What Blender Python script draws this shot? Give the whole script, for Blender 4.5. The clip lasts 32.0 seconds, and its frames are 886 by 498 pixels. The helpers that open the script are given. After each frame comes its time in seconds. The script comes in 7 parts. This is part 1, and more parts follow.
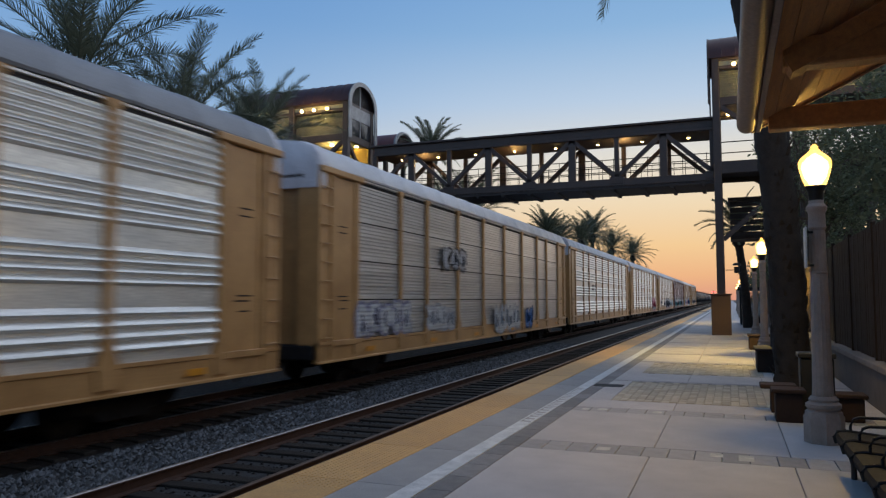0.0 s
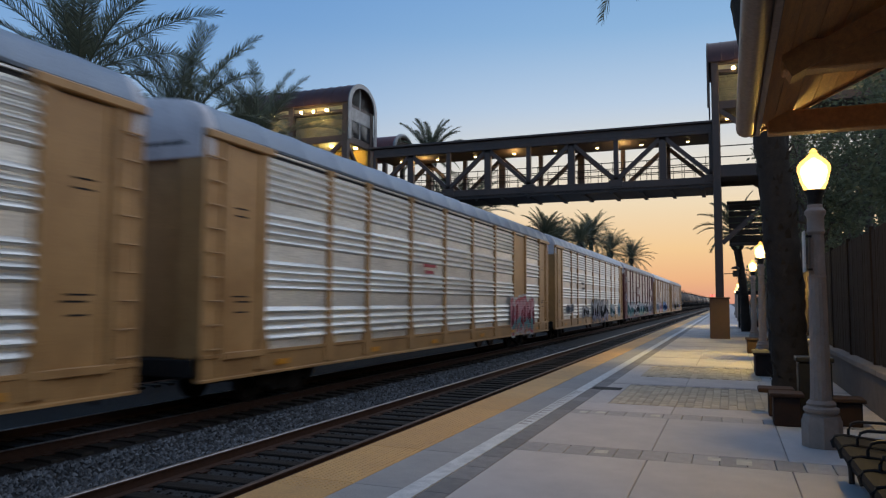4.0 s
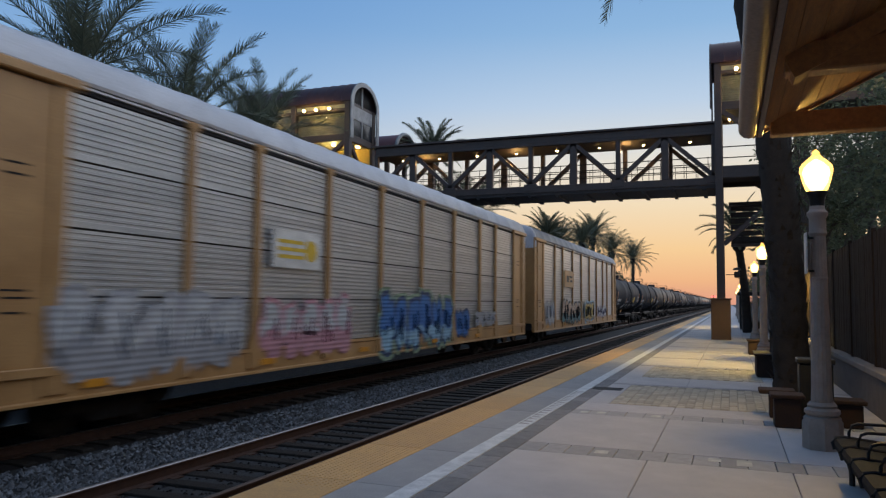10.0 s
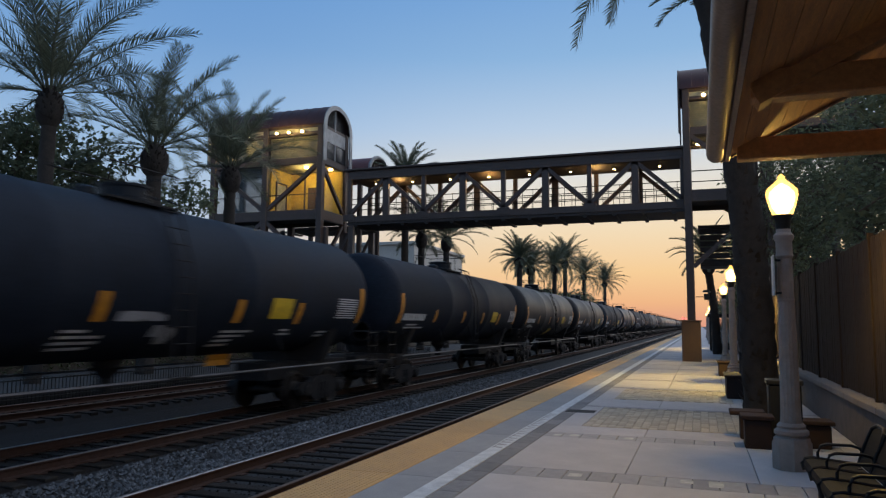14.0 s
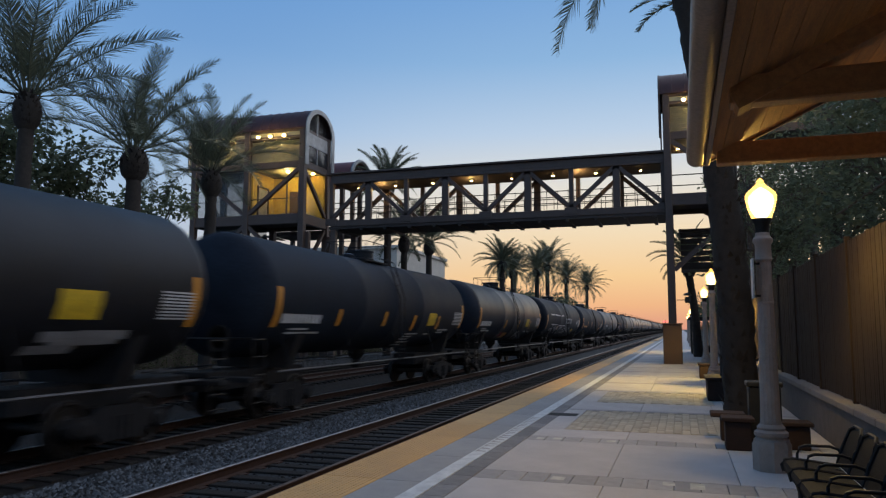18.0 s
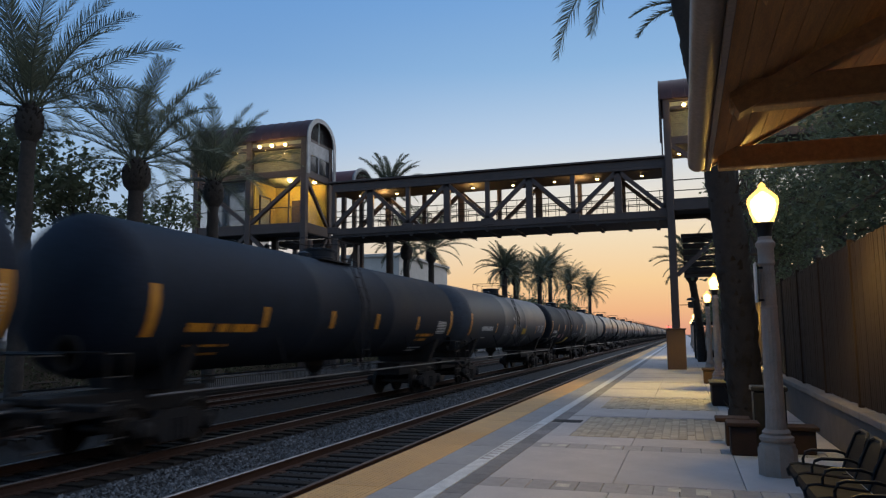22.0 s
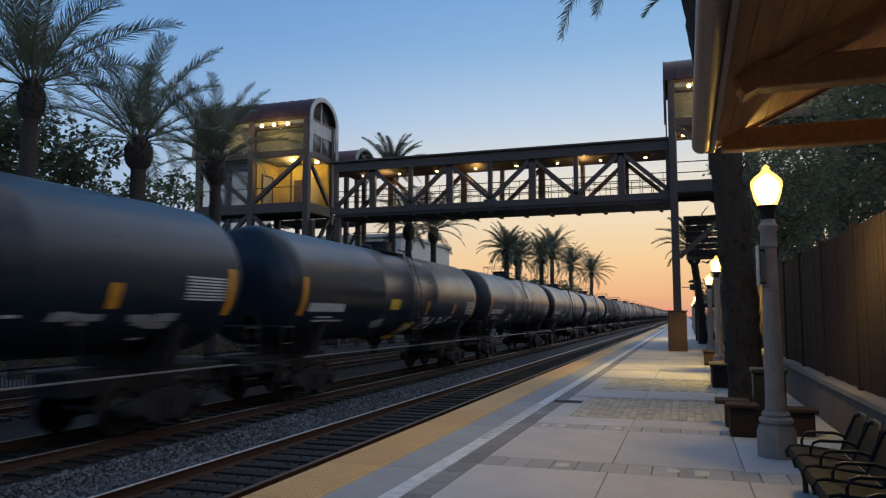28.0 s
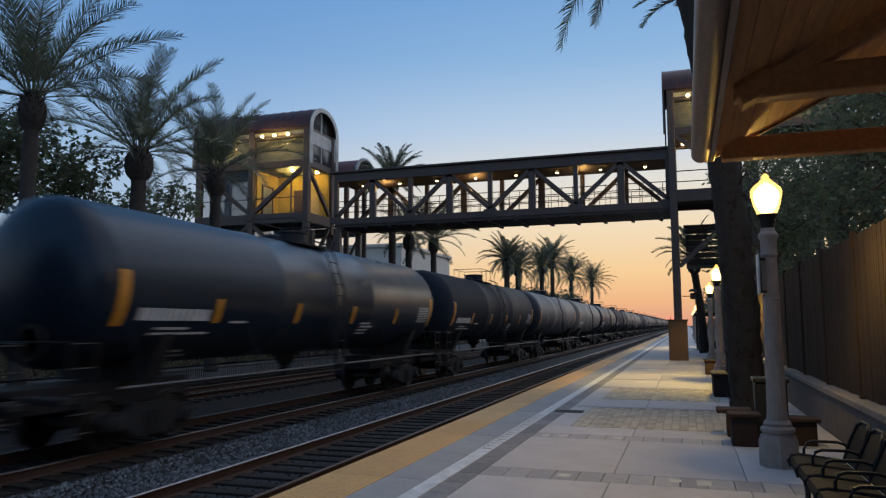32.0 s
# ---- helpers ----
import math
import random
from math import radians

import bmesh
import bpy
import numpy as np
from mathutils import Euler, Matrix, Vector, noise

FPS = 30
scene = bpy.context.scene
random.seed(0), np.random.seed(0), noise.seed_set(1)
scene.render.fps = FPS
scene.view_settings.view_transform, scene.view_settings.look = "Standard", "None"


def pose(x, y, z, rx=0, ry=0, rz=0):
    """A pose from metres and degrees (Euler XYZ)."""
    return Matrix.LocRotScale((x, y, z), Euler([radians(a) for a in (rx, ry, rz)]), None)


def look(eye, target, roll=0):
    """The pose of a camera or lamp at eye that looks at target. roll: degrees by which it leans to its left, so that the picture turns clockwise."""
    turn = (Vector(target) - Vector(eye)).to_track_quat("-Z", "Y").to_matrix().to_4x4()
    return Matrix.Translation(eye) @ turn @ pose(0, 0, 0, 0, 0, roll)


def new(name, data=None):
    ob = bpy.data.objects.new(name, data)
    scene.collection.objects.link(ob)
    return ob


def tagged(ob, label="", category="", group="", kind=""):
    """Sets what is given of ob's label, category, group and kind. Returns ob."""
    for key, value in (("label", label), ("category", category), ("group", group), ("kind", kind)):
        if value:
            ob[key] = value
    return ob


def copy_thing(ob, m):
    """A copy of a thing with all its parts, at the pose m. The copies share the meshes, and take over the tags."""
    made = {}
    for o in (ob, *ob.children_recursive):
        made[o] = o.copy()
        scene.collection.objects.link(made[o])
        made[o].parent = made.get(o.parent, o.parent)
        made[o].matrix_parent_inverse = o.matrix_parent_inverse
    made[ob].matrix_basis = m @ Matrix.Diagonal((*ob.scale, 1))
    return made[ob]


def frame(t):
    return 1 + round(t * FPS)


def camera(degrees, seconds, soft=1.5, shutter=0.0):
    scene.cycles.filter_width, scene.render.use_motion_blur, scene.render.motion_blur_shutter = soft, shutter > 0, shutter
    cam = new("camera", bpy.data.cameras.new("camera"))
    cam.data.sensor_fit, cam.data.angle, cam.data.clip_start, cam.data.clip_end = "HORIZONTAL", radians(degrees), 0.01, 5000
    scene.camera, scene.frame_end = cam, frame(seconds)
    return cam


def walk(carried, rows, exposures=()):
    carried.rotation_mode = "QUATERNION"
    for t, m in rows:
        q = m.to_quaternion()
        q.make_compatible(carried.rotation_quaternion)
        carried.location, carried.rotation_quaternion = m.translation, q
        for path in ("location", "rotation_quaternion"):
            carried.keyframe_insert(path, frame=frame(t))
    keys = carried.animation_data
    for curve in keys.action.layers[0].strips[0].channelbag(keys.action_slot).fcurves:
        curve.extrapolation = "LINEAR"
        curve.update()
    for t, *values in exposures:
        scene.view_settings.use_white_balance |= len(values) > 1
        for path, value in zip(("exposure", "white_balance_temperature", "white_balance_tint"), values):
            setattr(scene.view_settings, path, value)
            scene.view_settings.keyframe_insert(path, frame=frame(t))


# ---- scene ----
cam = camera(62.58, 32.0, soft=1.25, shutter=0.55)
walk(cam, [
    (0, pose(0, 0, 1.87, 93.96, 0.05, 21.48)),
    (0.5, pose(0, 0, 1.87, 94.14, 0.06, 21.54)),
    (1, pose(0, 0, 1.87, 94.26, -0.04, 21.57)),
    (1.5, pose(0, 0, 1.87, 94.39, -0.13, 21.59)),
    (2, pose(0, 0, 1.87, 94.36, -0.19, 21.55)),
    (2.5, pose(0, 0, 1.87, 94.32, -0.23, 21.48)),
    (3, pose(0, 0, 1.87, 94.25, -0.26, 21.40)),
    (3.5, pose(0, 0, 1.87, 94.19, -0.29, 21.39)),
    (5.5, pose(0, 0, 1.87, 93.94, -0.11, 21.20)),
    (6, pose(0, 0, 1.87, 93.93, -0.13, 21.11)),
    (6.5, pose(0, 0, 1.87, 93.96, -0.22, 21.09)),
    (7, pose(0, 0, 1.87, 94.02, -0.33, 21.13)),
    (7.5, pose(0, 0, 1.87, 94.10, -0.47, 21.23)),
    (8, pose(0, 0, 1.87, 94.20, -0.49, 21.29)),
    (8.5, pose(0, 0, 1.87, 94.20, -0.56, 21.32)),
    (9, pose(0, 0, 1.87, 94.20, -0.52, 21.37)),
    (9.5, pose(0, 0, 1.87, 94.13, -0.54, 21.40)),
    (10, pose(0, 0, 1.87, 94.06, -0.63, 21.46)),
    (10.5, pose(0, 0, 1.87, 94.00, -0.75, 21.49)),
    (11, pose(0, 0, 1.87, 93.93, -0.85, 21.50)),
    (11.5, pose(0, 0, 1.87, 94.07, -0.87, 21.35)),
    (12, pose(0, 0, 1.87, 94.25, -0.67, 21.13)),
    (12.5, pose(0, 0, 1.87, 94.64, -0.44, 20.88)),
    (13, pose(0, 0, 1.87, 95.20, -0.27, 20.47)),
    (13.1, pose(0, 0, 1.87, 95.31, -0.17, 20.18)),
    (13.3, pose(0, 0, 1.87, 95.45, -0.35, 19.83)),
    (13.4, pose(0, 0, 1.87, 95.58, -0.41, 19.76)),
    (13.5, pose(0, 0, 1.87, 95.68, -0.28, 19.75)),
    (13.6, pose(0, 0, 1.87, 95.77, -0.55, 19.49)),
    (14, pose(0, 0, 1.87, 95.87, -0.41, 19.36)),
    (14.5, pose(0, 0, 1.87, 96.04, -0.54, 19.06)),
    (16.5, pose(0, 0, 1.87, 96.40, -0.54, 18.29)),
    (17, pose(0, 0, 1.87, 96.31, -0.44, 18.13)),
    (17.5, pose(0, 0, 1.87, 96.19, -0.31, 18.04)),
    (18, pose(0, 0, 1.87, 96.19, -0.15, 18.02)),
    (18.5, pose(0, 0, 1.87, 96.25, 0.06, 18.05)),
    (19, pose(0, 0, 1.87, 96.36, 0.22, 18.10)),
    (19.5, pose(0, 0, 1.87, 96.50, 0.35, 18.12)),
    (20, pose(0, 0, 1.87, 96.54, 0.38, 18.11)),
    (20.5, pose(0, 0, 1.87, 96.56, 0.39, 18.13)),
    (21, pose(0, 0, 1.87, 96.61, 0.45, 18.16)),
    (21.5, pose(0, 0, 1.87, 96.68, 0.45, 18.20)),
    (22, pose(0, 0, 1.87, 96.77, 0.42, 18.26)),
    (22.5, pose(0, 0, 1.87, 96.71, 0.32, 18.32)),
    (23, pose(0, 0, 1.87, 96.44, 0.15, 18.37)),
    (23.5, pose(0, 0, 1.87, 96.01, -0.09, 18.36)),
    (24, pose(0, 0, 1.87, 95.52, -0.35, 18.31)),
    (24.5, pose(0, 0, 1.87, 95.14, -0.54, 18.27)),
    (25, pose(0, 0, 1.87, 94.94, -0.68, 18.27)),
    (25.5, pose(0, 0, 1.87, 94.88, -0.68, 18.34)),
    (27.5, pose(0, 0, 1.87, 95.19, -0.15, 18.45)),
    (28, pose(0, 0, 1.87, 95.24, 0.00, 18.39)),
    (28.5, pose(0, 0, 1.87, 95.31, 0.11, 18.33)),
    (29, pose(0, 0, 1.87, 95.40, 0.20, 18.29)),
    (29.5, pose(0, 0, 1.87, 95.50, 0.24, 18.28)),
    (30, pose(0, 0, 1.87, 95.56, 0.23, 18.28)),
    (30.5, pose(0, 0, 1.87, 95.64, 0.22, 18.30)),
    (31, pose(0, 0, 1.87, 95.77, 0.20, 18.33)),
    (31.5, pose(0, 0, 1.87, 95.89, 0.21, 18.36)),
    (32, pose(0, 0, 1.87, 96.01, 0.19, 18.42)),
], exposures=[(0.0, 1.3, 6600, 11), (7.0, 1.3, 6600, 11), (10.0, 1.34, 6600, 11), (32.0, 1.34, 6600, 11)])

# world and sun: clear sky just after sunset, the glow lies along the tracks
world = bpy.data.worlds.new("dusk_sky")
scene.world = world
world.use_nodes = True
wn = world.node_tree.nodes
def sky_layer(elevation, dust, ozone):
    tex = wn.new("ShaderNodeTexSky")
    tex.sky_type, tex.sun_disc = "NISHITA", False
    tex.sun_elevation, tex.sun_rotation = radians(elevation), radians(SUN_TURN)
    tex.air_density, tex.dust_density, tex.ozone_density = 1.0, dust, ozone
    return tex


SUN_TURN = 2.0
SUNSET = ((0.0, 0.73, 0.332, 0.231), (0.03, 0.863, 0.474, 0.246), (0.07, 0.913, 0.617, 0.319), (0.13, 0.88, 0.723, 0.497), (0.19, 0.761, 0.738, 0.672), (0.26, 0.503, 0.638, 0.799), (0.35, 0.279, 0.485, 0.745), (0.5, 0.144, 0.332, 0.665))
AWAY = ((0.0, 0.376, 0.423, 0.552), (0.1, 0.434, 0.539, 0.694), (0.2, 0.361, 0.521, 0.723), (0.28, 0.254, 0.44, 0.708), (0.36, 0.175, 0.361, 0.665), (0.5, 0.112, 0.279, 0.61))
high_air = sky_layer(30.0, 0.0, 2.6)
glow_air = sky_layer(1.0, 3.0, 3.0)
blend = wn.new("ShaderNodeMix")
blend.data_type = "RGBA"
blend.inputs["Factor"].default_value = 0.6
blue_air = wn.new("ShaderNodeHueSaturation")
blue_air.inputs["Hue"].default_value, blue_air.inputs["Saturation"].default_value, blue_air.inputs["Value"].default_value = 0.503, 0.95, 1.12
world.node_tree.links.new(high_air.outputs["Color"], blue_air.inputs["Color"])
world.node_tree.links.new(blue_air.outputs["Color"], blend.inputs["A"])
warm_glow = wn.new("ShaderNodeHueSaturation")
warm_glow.inputs["Hue"].default_value, warm_glow.inputs["Saturation"].default_value, warm_glow.inputs["Value"].default_value = 0.496, 1.65, 0.85
world.node_tree.links.new(glow_air.outputs["Color"], warm_glow.inputs["Color"])
world.node_tree.links.new(warm_glow.outputs["Color"], blend.inputs["B"])
soft_sky = wn.new("ShaderNodeGamma")
soft_sky.inputs["Gamma"].default_value = 0.6
clear_sky = wn.new("ShaderNodeHueSaturation")
clear_sky.inputs["Saturation"].default_value = 1.55
world.node_tree.links.new(blend.outputs["Result"], soft_sky.inputs["Color"])
world.node_tree.links.new(soft_sky.outputs["Color"], clear_sky.inputs["Color"])
wn["Background"].inputs["Strength"].default_value = 0.15


def dusk_ramp(stops):
    """Colours of the lower sky from the horizon up, against the sine of the elevation."""
    ramp = wn.new("ShaderNodeValToRGB")
    el = ramp.color_ramp.elements
    while len(el) < len(stops):
        el.new(0.5)
    for e, (at, r, g, b) in zip(el, stops):
        e.position = at
        e.color = (r, g, b, 1)
    return ramp


def world_range(value, a, b):
    n = wn.new("ShaderNodeMapRange")
    n.interpolation_type = "SMOOTHSTEP"
    n.inputs["From Min"].default_value, n.inputs["From Max"].default_value = a, b
    world.node_tree.links.new(value, n.inputs["Value"])
    return n.outputs["Result"]


def world_mix(fac, a, b):
    n = wn.new("ShaderNodeMix")
    n.data_type = "RGBA"
    world.node_tree.links.new(fac, n.inputs["Factor"])
    world.node_tree.links.new(a, n.inputs["A"])
    world.node_tree.links.new(b, n.inputs["B"])
    return n.outputs["Result"]


sky_way = wn.new("ShaderNodeTexCoord")
sky_parts = wn.new("ShaderNodeSeparateXYZ")
world.node_tree.links.new(sky_way.outputs["Generated"], sky_parts.inputs["Vector"])
rise = sky_parts.outputs["Z"]
# peach and orange over the sunset, thinning to blue; greyer blue away from it
sunset_side = dusk_ramp(SUNSET)
far_side = dusk_ramp(AWAY)
for rmp in (sunset_side, far_side):
    world.node_tree.links.new(rise, rmp.inputs["Fac"])
towards_sunset = world_range(sky_parts.outputs["Y"], 0.72, 1.0)
low_sky = world_mix(towards_sunset, far_side.outputs["Color"], sunset_side.outputs["Color"])
low_sky_gain = wn.new("ShaderNodeVectorMath")
low_sky_gain.operation = "SCALE"
low_sky_gain.inputs["Scale"].default_value = 2.65
world.node_tree.links.new(low_sky, low_sky_gain.inputs[0])
height = world_range(rise, 0.36, 0.62)
whole_sky = world_mix(height, low_sky_gain.outputs["Vector"], clear_sky.outputs["Color"])
world.node_tree.links.new(whole_sky, wn["Background"].inputs["Color"])

# the sun is down: the wide afterglow of the upper sky stands in for it
sun_data = bpy.data.lights.new("afterglow", "SUN")
sun_data.energy, sun_data.angle, sun_data.color = 0.62, radians(120), (1.0, 0.96, 0.92)
sun = new("afterglow", sun_data)
sun.matrix_world = look((36, 16, 28), (0, 0, 0))


# ---- materials ----
def material(name, color, rough=0.6, metal=0.0, second=None, scale=4.0, bump=0.0, fine=60.0, stretch=(1, 1, 1), vary=0.0, coat=0.0, stain=0.25, spec=0.5):
    """A surface with broad stains and fine grain; vary: difference between alike pieces."""
    m = bpy.data.materials.new(name)
    m.use_nodes = True
    nt = m.node_tree
    n, ln = nt.nodes, nt.links
    bsdf = n["Principled BSDF"]
    co = n.new("ShaderNodeTexCoord")
    mp = n.new("ShaderNodeMapping")
    mp.inputs["Scale"].default_value = stretch
    ln.new(co.outputs["Object"], mp.inputs["Vector"])
    big = n.new("ShaderNodeTexNoise")
    big.inputs["Scale"].default_value, big.inputs["Detail"].default_value, big.inputs["Roughness"].default_value = scale, 6, 0.65
    ln.new(mp.outputs["Vector"], big.inputs["Vector"])
    small = n.new("ShaderNodeTexNoise")
    small.inputs["Scale"].default_value, small.inputs["Detail"].default_value = fine, 3
    ln.new(mp.outputs["Vector"], small.inputs["Vector"])
    ramp = n.new("ShaderNodeValToRGB")
    second = second or tuple(c * (1 - stain * 1.6) for c in color)
    ramp.color_ramp.elements[0].position, ramp.color_ramp.elements[1].position = 0.35, 0.68
    ramp.color_ramp.elements[0].color, ramp.color_ramp.elements[1].color = (*second, 1), (*color, 1)
    ln.new(big.outputs["Fac"], ramp.inputs["Fac"])
    mix = n.new("ShaderNodeMix")
    mix.data_type, mix.blend_type = "RGBA", "MULTIPLY"
    mix.inputs["Factor"].default_value = 0.5
    ln.new(ramp.outputs["Color"], mix.inputs["A"])
    grain = n.new("ShaderNodeMapRange")
    grain.inputs["From Min"].default_value, grain.inputs["From Max"].default_value = 0.3, 0.7
    grain.inputs["To Min"].default_value, grain.inputs["To Max"].default_value = 0.55, 1.3
    ln.new(small.outputs["Fac"], grain.inputs["Value"])
    ln.new(grain.outputs["Result"], mix.inputs["B"])
    out = mix.outputs["Result"]
    if vary:
        info = n.new("ShaderNodeObjectInfo")
        isl = n.new("ShaderNodeNewGeometry")
        add = n.new("ShaderNodeMath")
        add.operation = "ADD"
        ln.new(info.outputs["Random"], add.inputs[0])
        ln.new(isl.outputs["Random Per Island"], add.inputs[1])
        fr = n.new("ShaderNodeMath")
        fr.operation = "FRACT"
        ln.new(add.outputs["Value"], fr.inputs[0])
        rng = n.new("ShaderNodeMapRange")
        rng.inputs["To Min"].default_value, rng.inputs["To Max"].default_value = 1 - vary, 1 + vary
        ln.new(fr.outputs["Value"], rng.inputs["Value"])
        tint = n.new("ShaderNodeMix")
        tint.data_type, tint.blend_type = "RGBA", "MULTIPLY"
        tint.inputs["Factor"].default_value = 1.0
        ln.new(out, tint.inputs["A"])
        ln.new(rng.outputs["Result"], tint.inputs["B"])
        out = tint.outputs["Result"]
    ln.new(out, bsdf.inputs["Base Color"])
    rr = n.new("ShaderNodeMapRange")
    rr.inputs["To Min"].default_value, rr.inputs["To Max"].default_value = max(0.02, rough - 0.12), min(1, rough + 0.15)
    ln.new(big.outputs["Fac"], rr.inputs["Value"])
    ln.new(rr.outputs["Result"], bsdf.inputs["Roughness"])
    bsdf.inputs["Metallic"].default_value = metal
    bsdf.inputs["Coat Weight"].default_value = coat
    bsdf.inputs["Specular IOR Level"].default_value = spec
    if bump:
        bp = n.new("ShaderNodeBump")
        bp.inputs["Strength"].default_value, bp.inputs["Distance"].default_value = bump, 0.01
        ln.new(small.outputs["Fac"], bp.inputs["Height"])
        ln.new(bp.outputs["Normal"], bsdf.inputs["Normal"])
    return m


def thin_leaf(m, share):
    """Lets light shine through a leaf."""
    n, ln = m.node_tree.nodes, m.node_tree.links
    bsdf, out = n["Principled BSDF"], n["Material Output"]
    through_light = n.new("ShaderNodeBsdfTranslucent")
    ln.new(bsdf.inputs["Base Color"].links[0].from_socket, through_light.inputs["Color"])
    mix = n.new("ShaderNodeMixShader")
    mix.inputs["Fac"].default_value = share
    ln.new(bsdf.outputs["BSDF"], mix.inputs[1])
    ln.new(through_light.outputs["BSDF"], mix.inputs[2])
    ln.new(mix.outputs["Shader"], out.inputs["Surface"])


def glow(name, color, strength, alpha=1.0):
    m = bpy.data.materials.new(name)
    m.use_nodes = True
    b = m.node_tree.nodes["Principled BSDF"]
    b.inputs["Alpha"].default_value = alpha
    b.inputs["Base Color"].default_value = (0.02, 0.02, 0.02, 1)
    b.inputs["Specular IOR Level"].default_value = 0.1
    b.inputs["Emission Color"].default_value = (*color, 1)
    b.inputs["Emission Strength"].default_value = strength
    return m


def glass(name, tint, rough=0.03, clear=0.6):
    """Thin pane: clear see-through mixed with a mirror-like surface."""
    m = bpy.data.materials.new(name)
    m.use_nodes = True
    n, ln = m.node_tree.nodes, m.node_tree.links
    b = n["Principled BSDF"]
    b.inputs["Base Color"].default_value = (*tint, 1)
    b.inputs["Roughness"].default_value = rough
    b.inputs["Alpha"].default_value = 1 - clear
    return m


MAT = {}
MAT["slab"] = material("concrete_slab", (0.5, 0.46, 0.445), 0.8, 0, (0.41, 0.375, 0.365), 1.3, 0.25, 90, vary=0.06)
MAT["edge_slab"] = material("concrete_edge", (0.34, 0.33, 0.32), 0.8, 0, (0.26, 0.25, 0.25), 1.5, 0.3, 90, vary=0.06)
MAT["band"] = material("band_paver", (0.38, 0.355, 0.345), 0.8, 0, (0.3, 0.28, 0.275), 6, 0.4, 120, vary=0.15)
MAT["border"] = material("dark_border_paver", (0.24, 0.225, 0.22), 0.8, 0, (0.17, 0.16, 0.16), 6, 0.4, 120, vary=0.2)
MAT["brick"] = material("tan_paver", (0.5, 0.42, 0.3), 0.75, 0, (0.36, 0.3, 0.23), 5, 0.4, 110, vary=0.18)
MAT["stud"] = material("pale_paver", (0.62, 0.58, 0.5), 0.7, 0, None, 6, 0.2, 100)
MAT["joint"] = material("joint_sand", (0.26, 0.24, 0.225), 0.95, 0, None, 4, 0.5, 200)
MAT["sand"] = material("joint_sand_tan", (0.36, 0.31, 0.24), 0.95, 0, None, 4, 0.5, 200)
MAT["yellow"] = material("tactile_yellow", (0.6, 0.345, 0.12), 0.65, 0, (0.5, 0.28, 0.1), 2.0, 0.1, 60, vary=0.08)
MAT["line"] = material("white_line", (0.66, 0.66, 0.66), 0.7, 0, (0.45, 0.45, 0.46), 5, 0.1, 150)
MAT["ballast"] = material("ballast_stone", (0.105, 0.118, 0.135), 0.85, 0, (0.045, 0.052, 0.062), 3, 0.6, 50, vary=0.85, spec=0.3)
MAT["ballast_bed"] = material("ballast_bed", (0.045, 0.049, 0.055), 0.95, 0, (0.02, 0.022, 0.025), 22, 0.9, 60, spec=0.2)
# near-black ballast for the far tracks and between the ties
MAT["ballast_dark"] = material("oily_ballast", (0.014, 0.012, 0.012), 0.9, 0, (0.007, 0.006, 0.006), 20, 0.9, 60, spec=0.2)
MAT["tie"] = material("timber_tie", (0.024, 0.021, 0.019), 0.88, 0, (0.011, 0.01, 0.009), 6, 0.6, 60, stretch=(0.4, 3, 3), vary=0.3, spec=0.25)
MAT["rail"] = material("rusty_rail", (0.055, 0.027, 0.019), 0.85, 0.0, (0.035, 0.018, 0.013), 8, 0.4, 90, spec=0.3)
MAT["railhead"] = material("polished_rail", (0.36, 0.33, 0.32), 0.36, 1.0, (0.2, 0.175, 0.165), 10, 0.0, 60)
# darker head colour for rails that mirror no bright sky
MAT["railhead_dark"] = material("dull_rail_head", (0.11, 0.075, 0.06), 0.55, 0.6, (0.07, 0.05, 0.04), 10, 0.1, 60, spec=0.3)
MAT["ground"] = material("bare_ground", (0.07, 0.06, 0.05), 0.95, 0, (0.045, 0.04, 0.035), 0.5, 0.6, 12)
MAT["rack_tan"] = material("tan_rack_paint", (0.45, 0.26, 0.105), 0.42, 0, (0.3, 0.16, 0.06), 1.0, 0.04, 40, vary=0.08)
MAT["rack_maroon"] = material("maroon_rack_paint", (0.12, 0.02, 0.027), 0.45, 0, (0.06, 0.011, 0.016), 1.2, 0.1, 40)
MAT["galv"] = material("galvanised_panel", (0.86, 0.85, 0.8), 0.33, 0.58, (0.6, 0.595, 0.57), 1.3, 0.0, 18, stretch=(1, 0.35, 1.6), vary=0.1)
MAT["galv_dull"] = material("weathered_panel", (0.57, 0.57, 0.565), 0.34, 0.6, (0.42, 0.422, 0.422), 1.2, 0.04, 25, stretch=(1, 0.4, 2), vary=0.1)
MAT["roof_grey"] = material("rack_roof_paint", (0.21, 0.225, 0.25), 0.52, 0.1, (0.155, 0.165, 0.185), 0.5, 0.0, 30, vary=0.1)
# roof paint with the blue of the reflected sky mixed into its colour
MAT["roof_blue"] = material("rack_roof_zinc", (0.24, 0.3, 0.38), 0.48, 0.2, (0.18, 0.23, 0.3), 0.5, 0.0, 30, vary=0.1)
MAT["roof_pale"] = material("rack_roof_bright", (0.56, 0.57, 0.6), 0.5, 0.15, (0.42, 0.43, 0.46), 0.5, 0.0, 30, vary=0.1)
MAT["cap_white"] = material("rack_end_cap_paint", (0.6, 0.6, 0.64), 0.6, 0.0, (0.42, 0.42, 0.46), 1.2, 0.0, 30)
MAT["bare_rail"] = material("worn_grey_steel", (0.13, 0.13, 0.14), 0.5, 0.4, (0.07, 0.07, 0.075), 4, 0.05, 50)
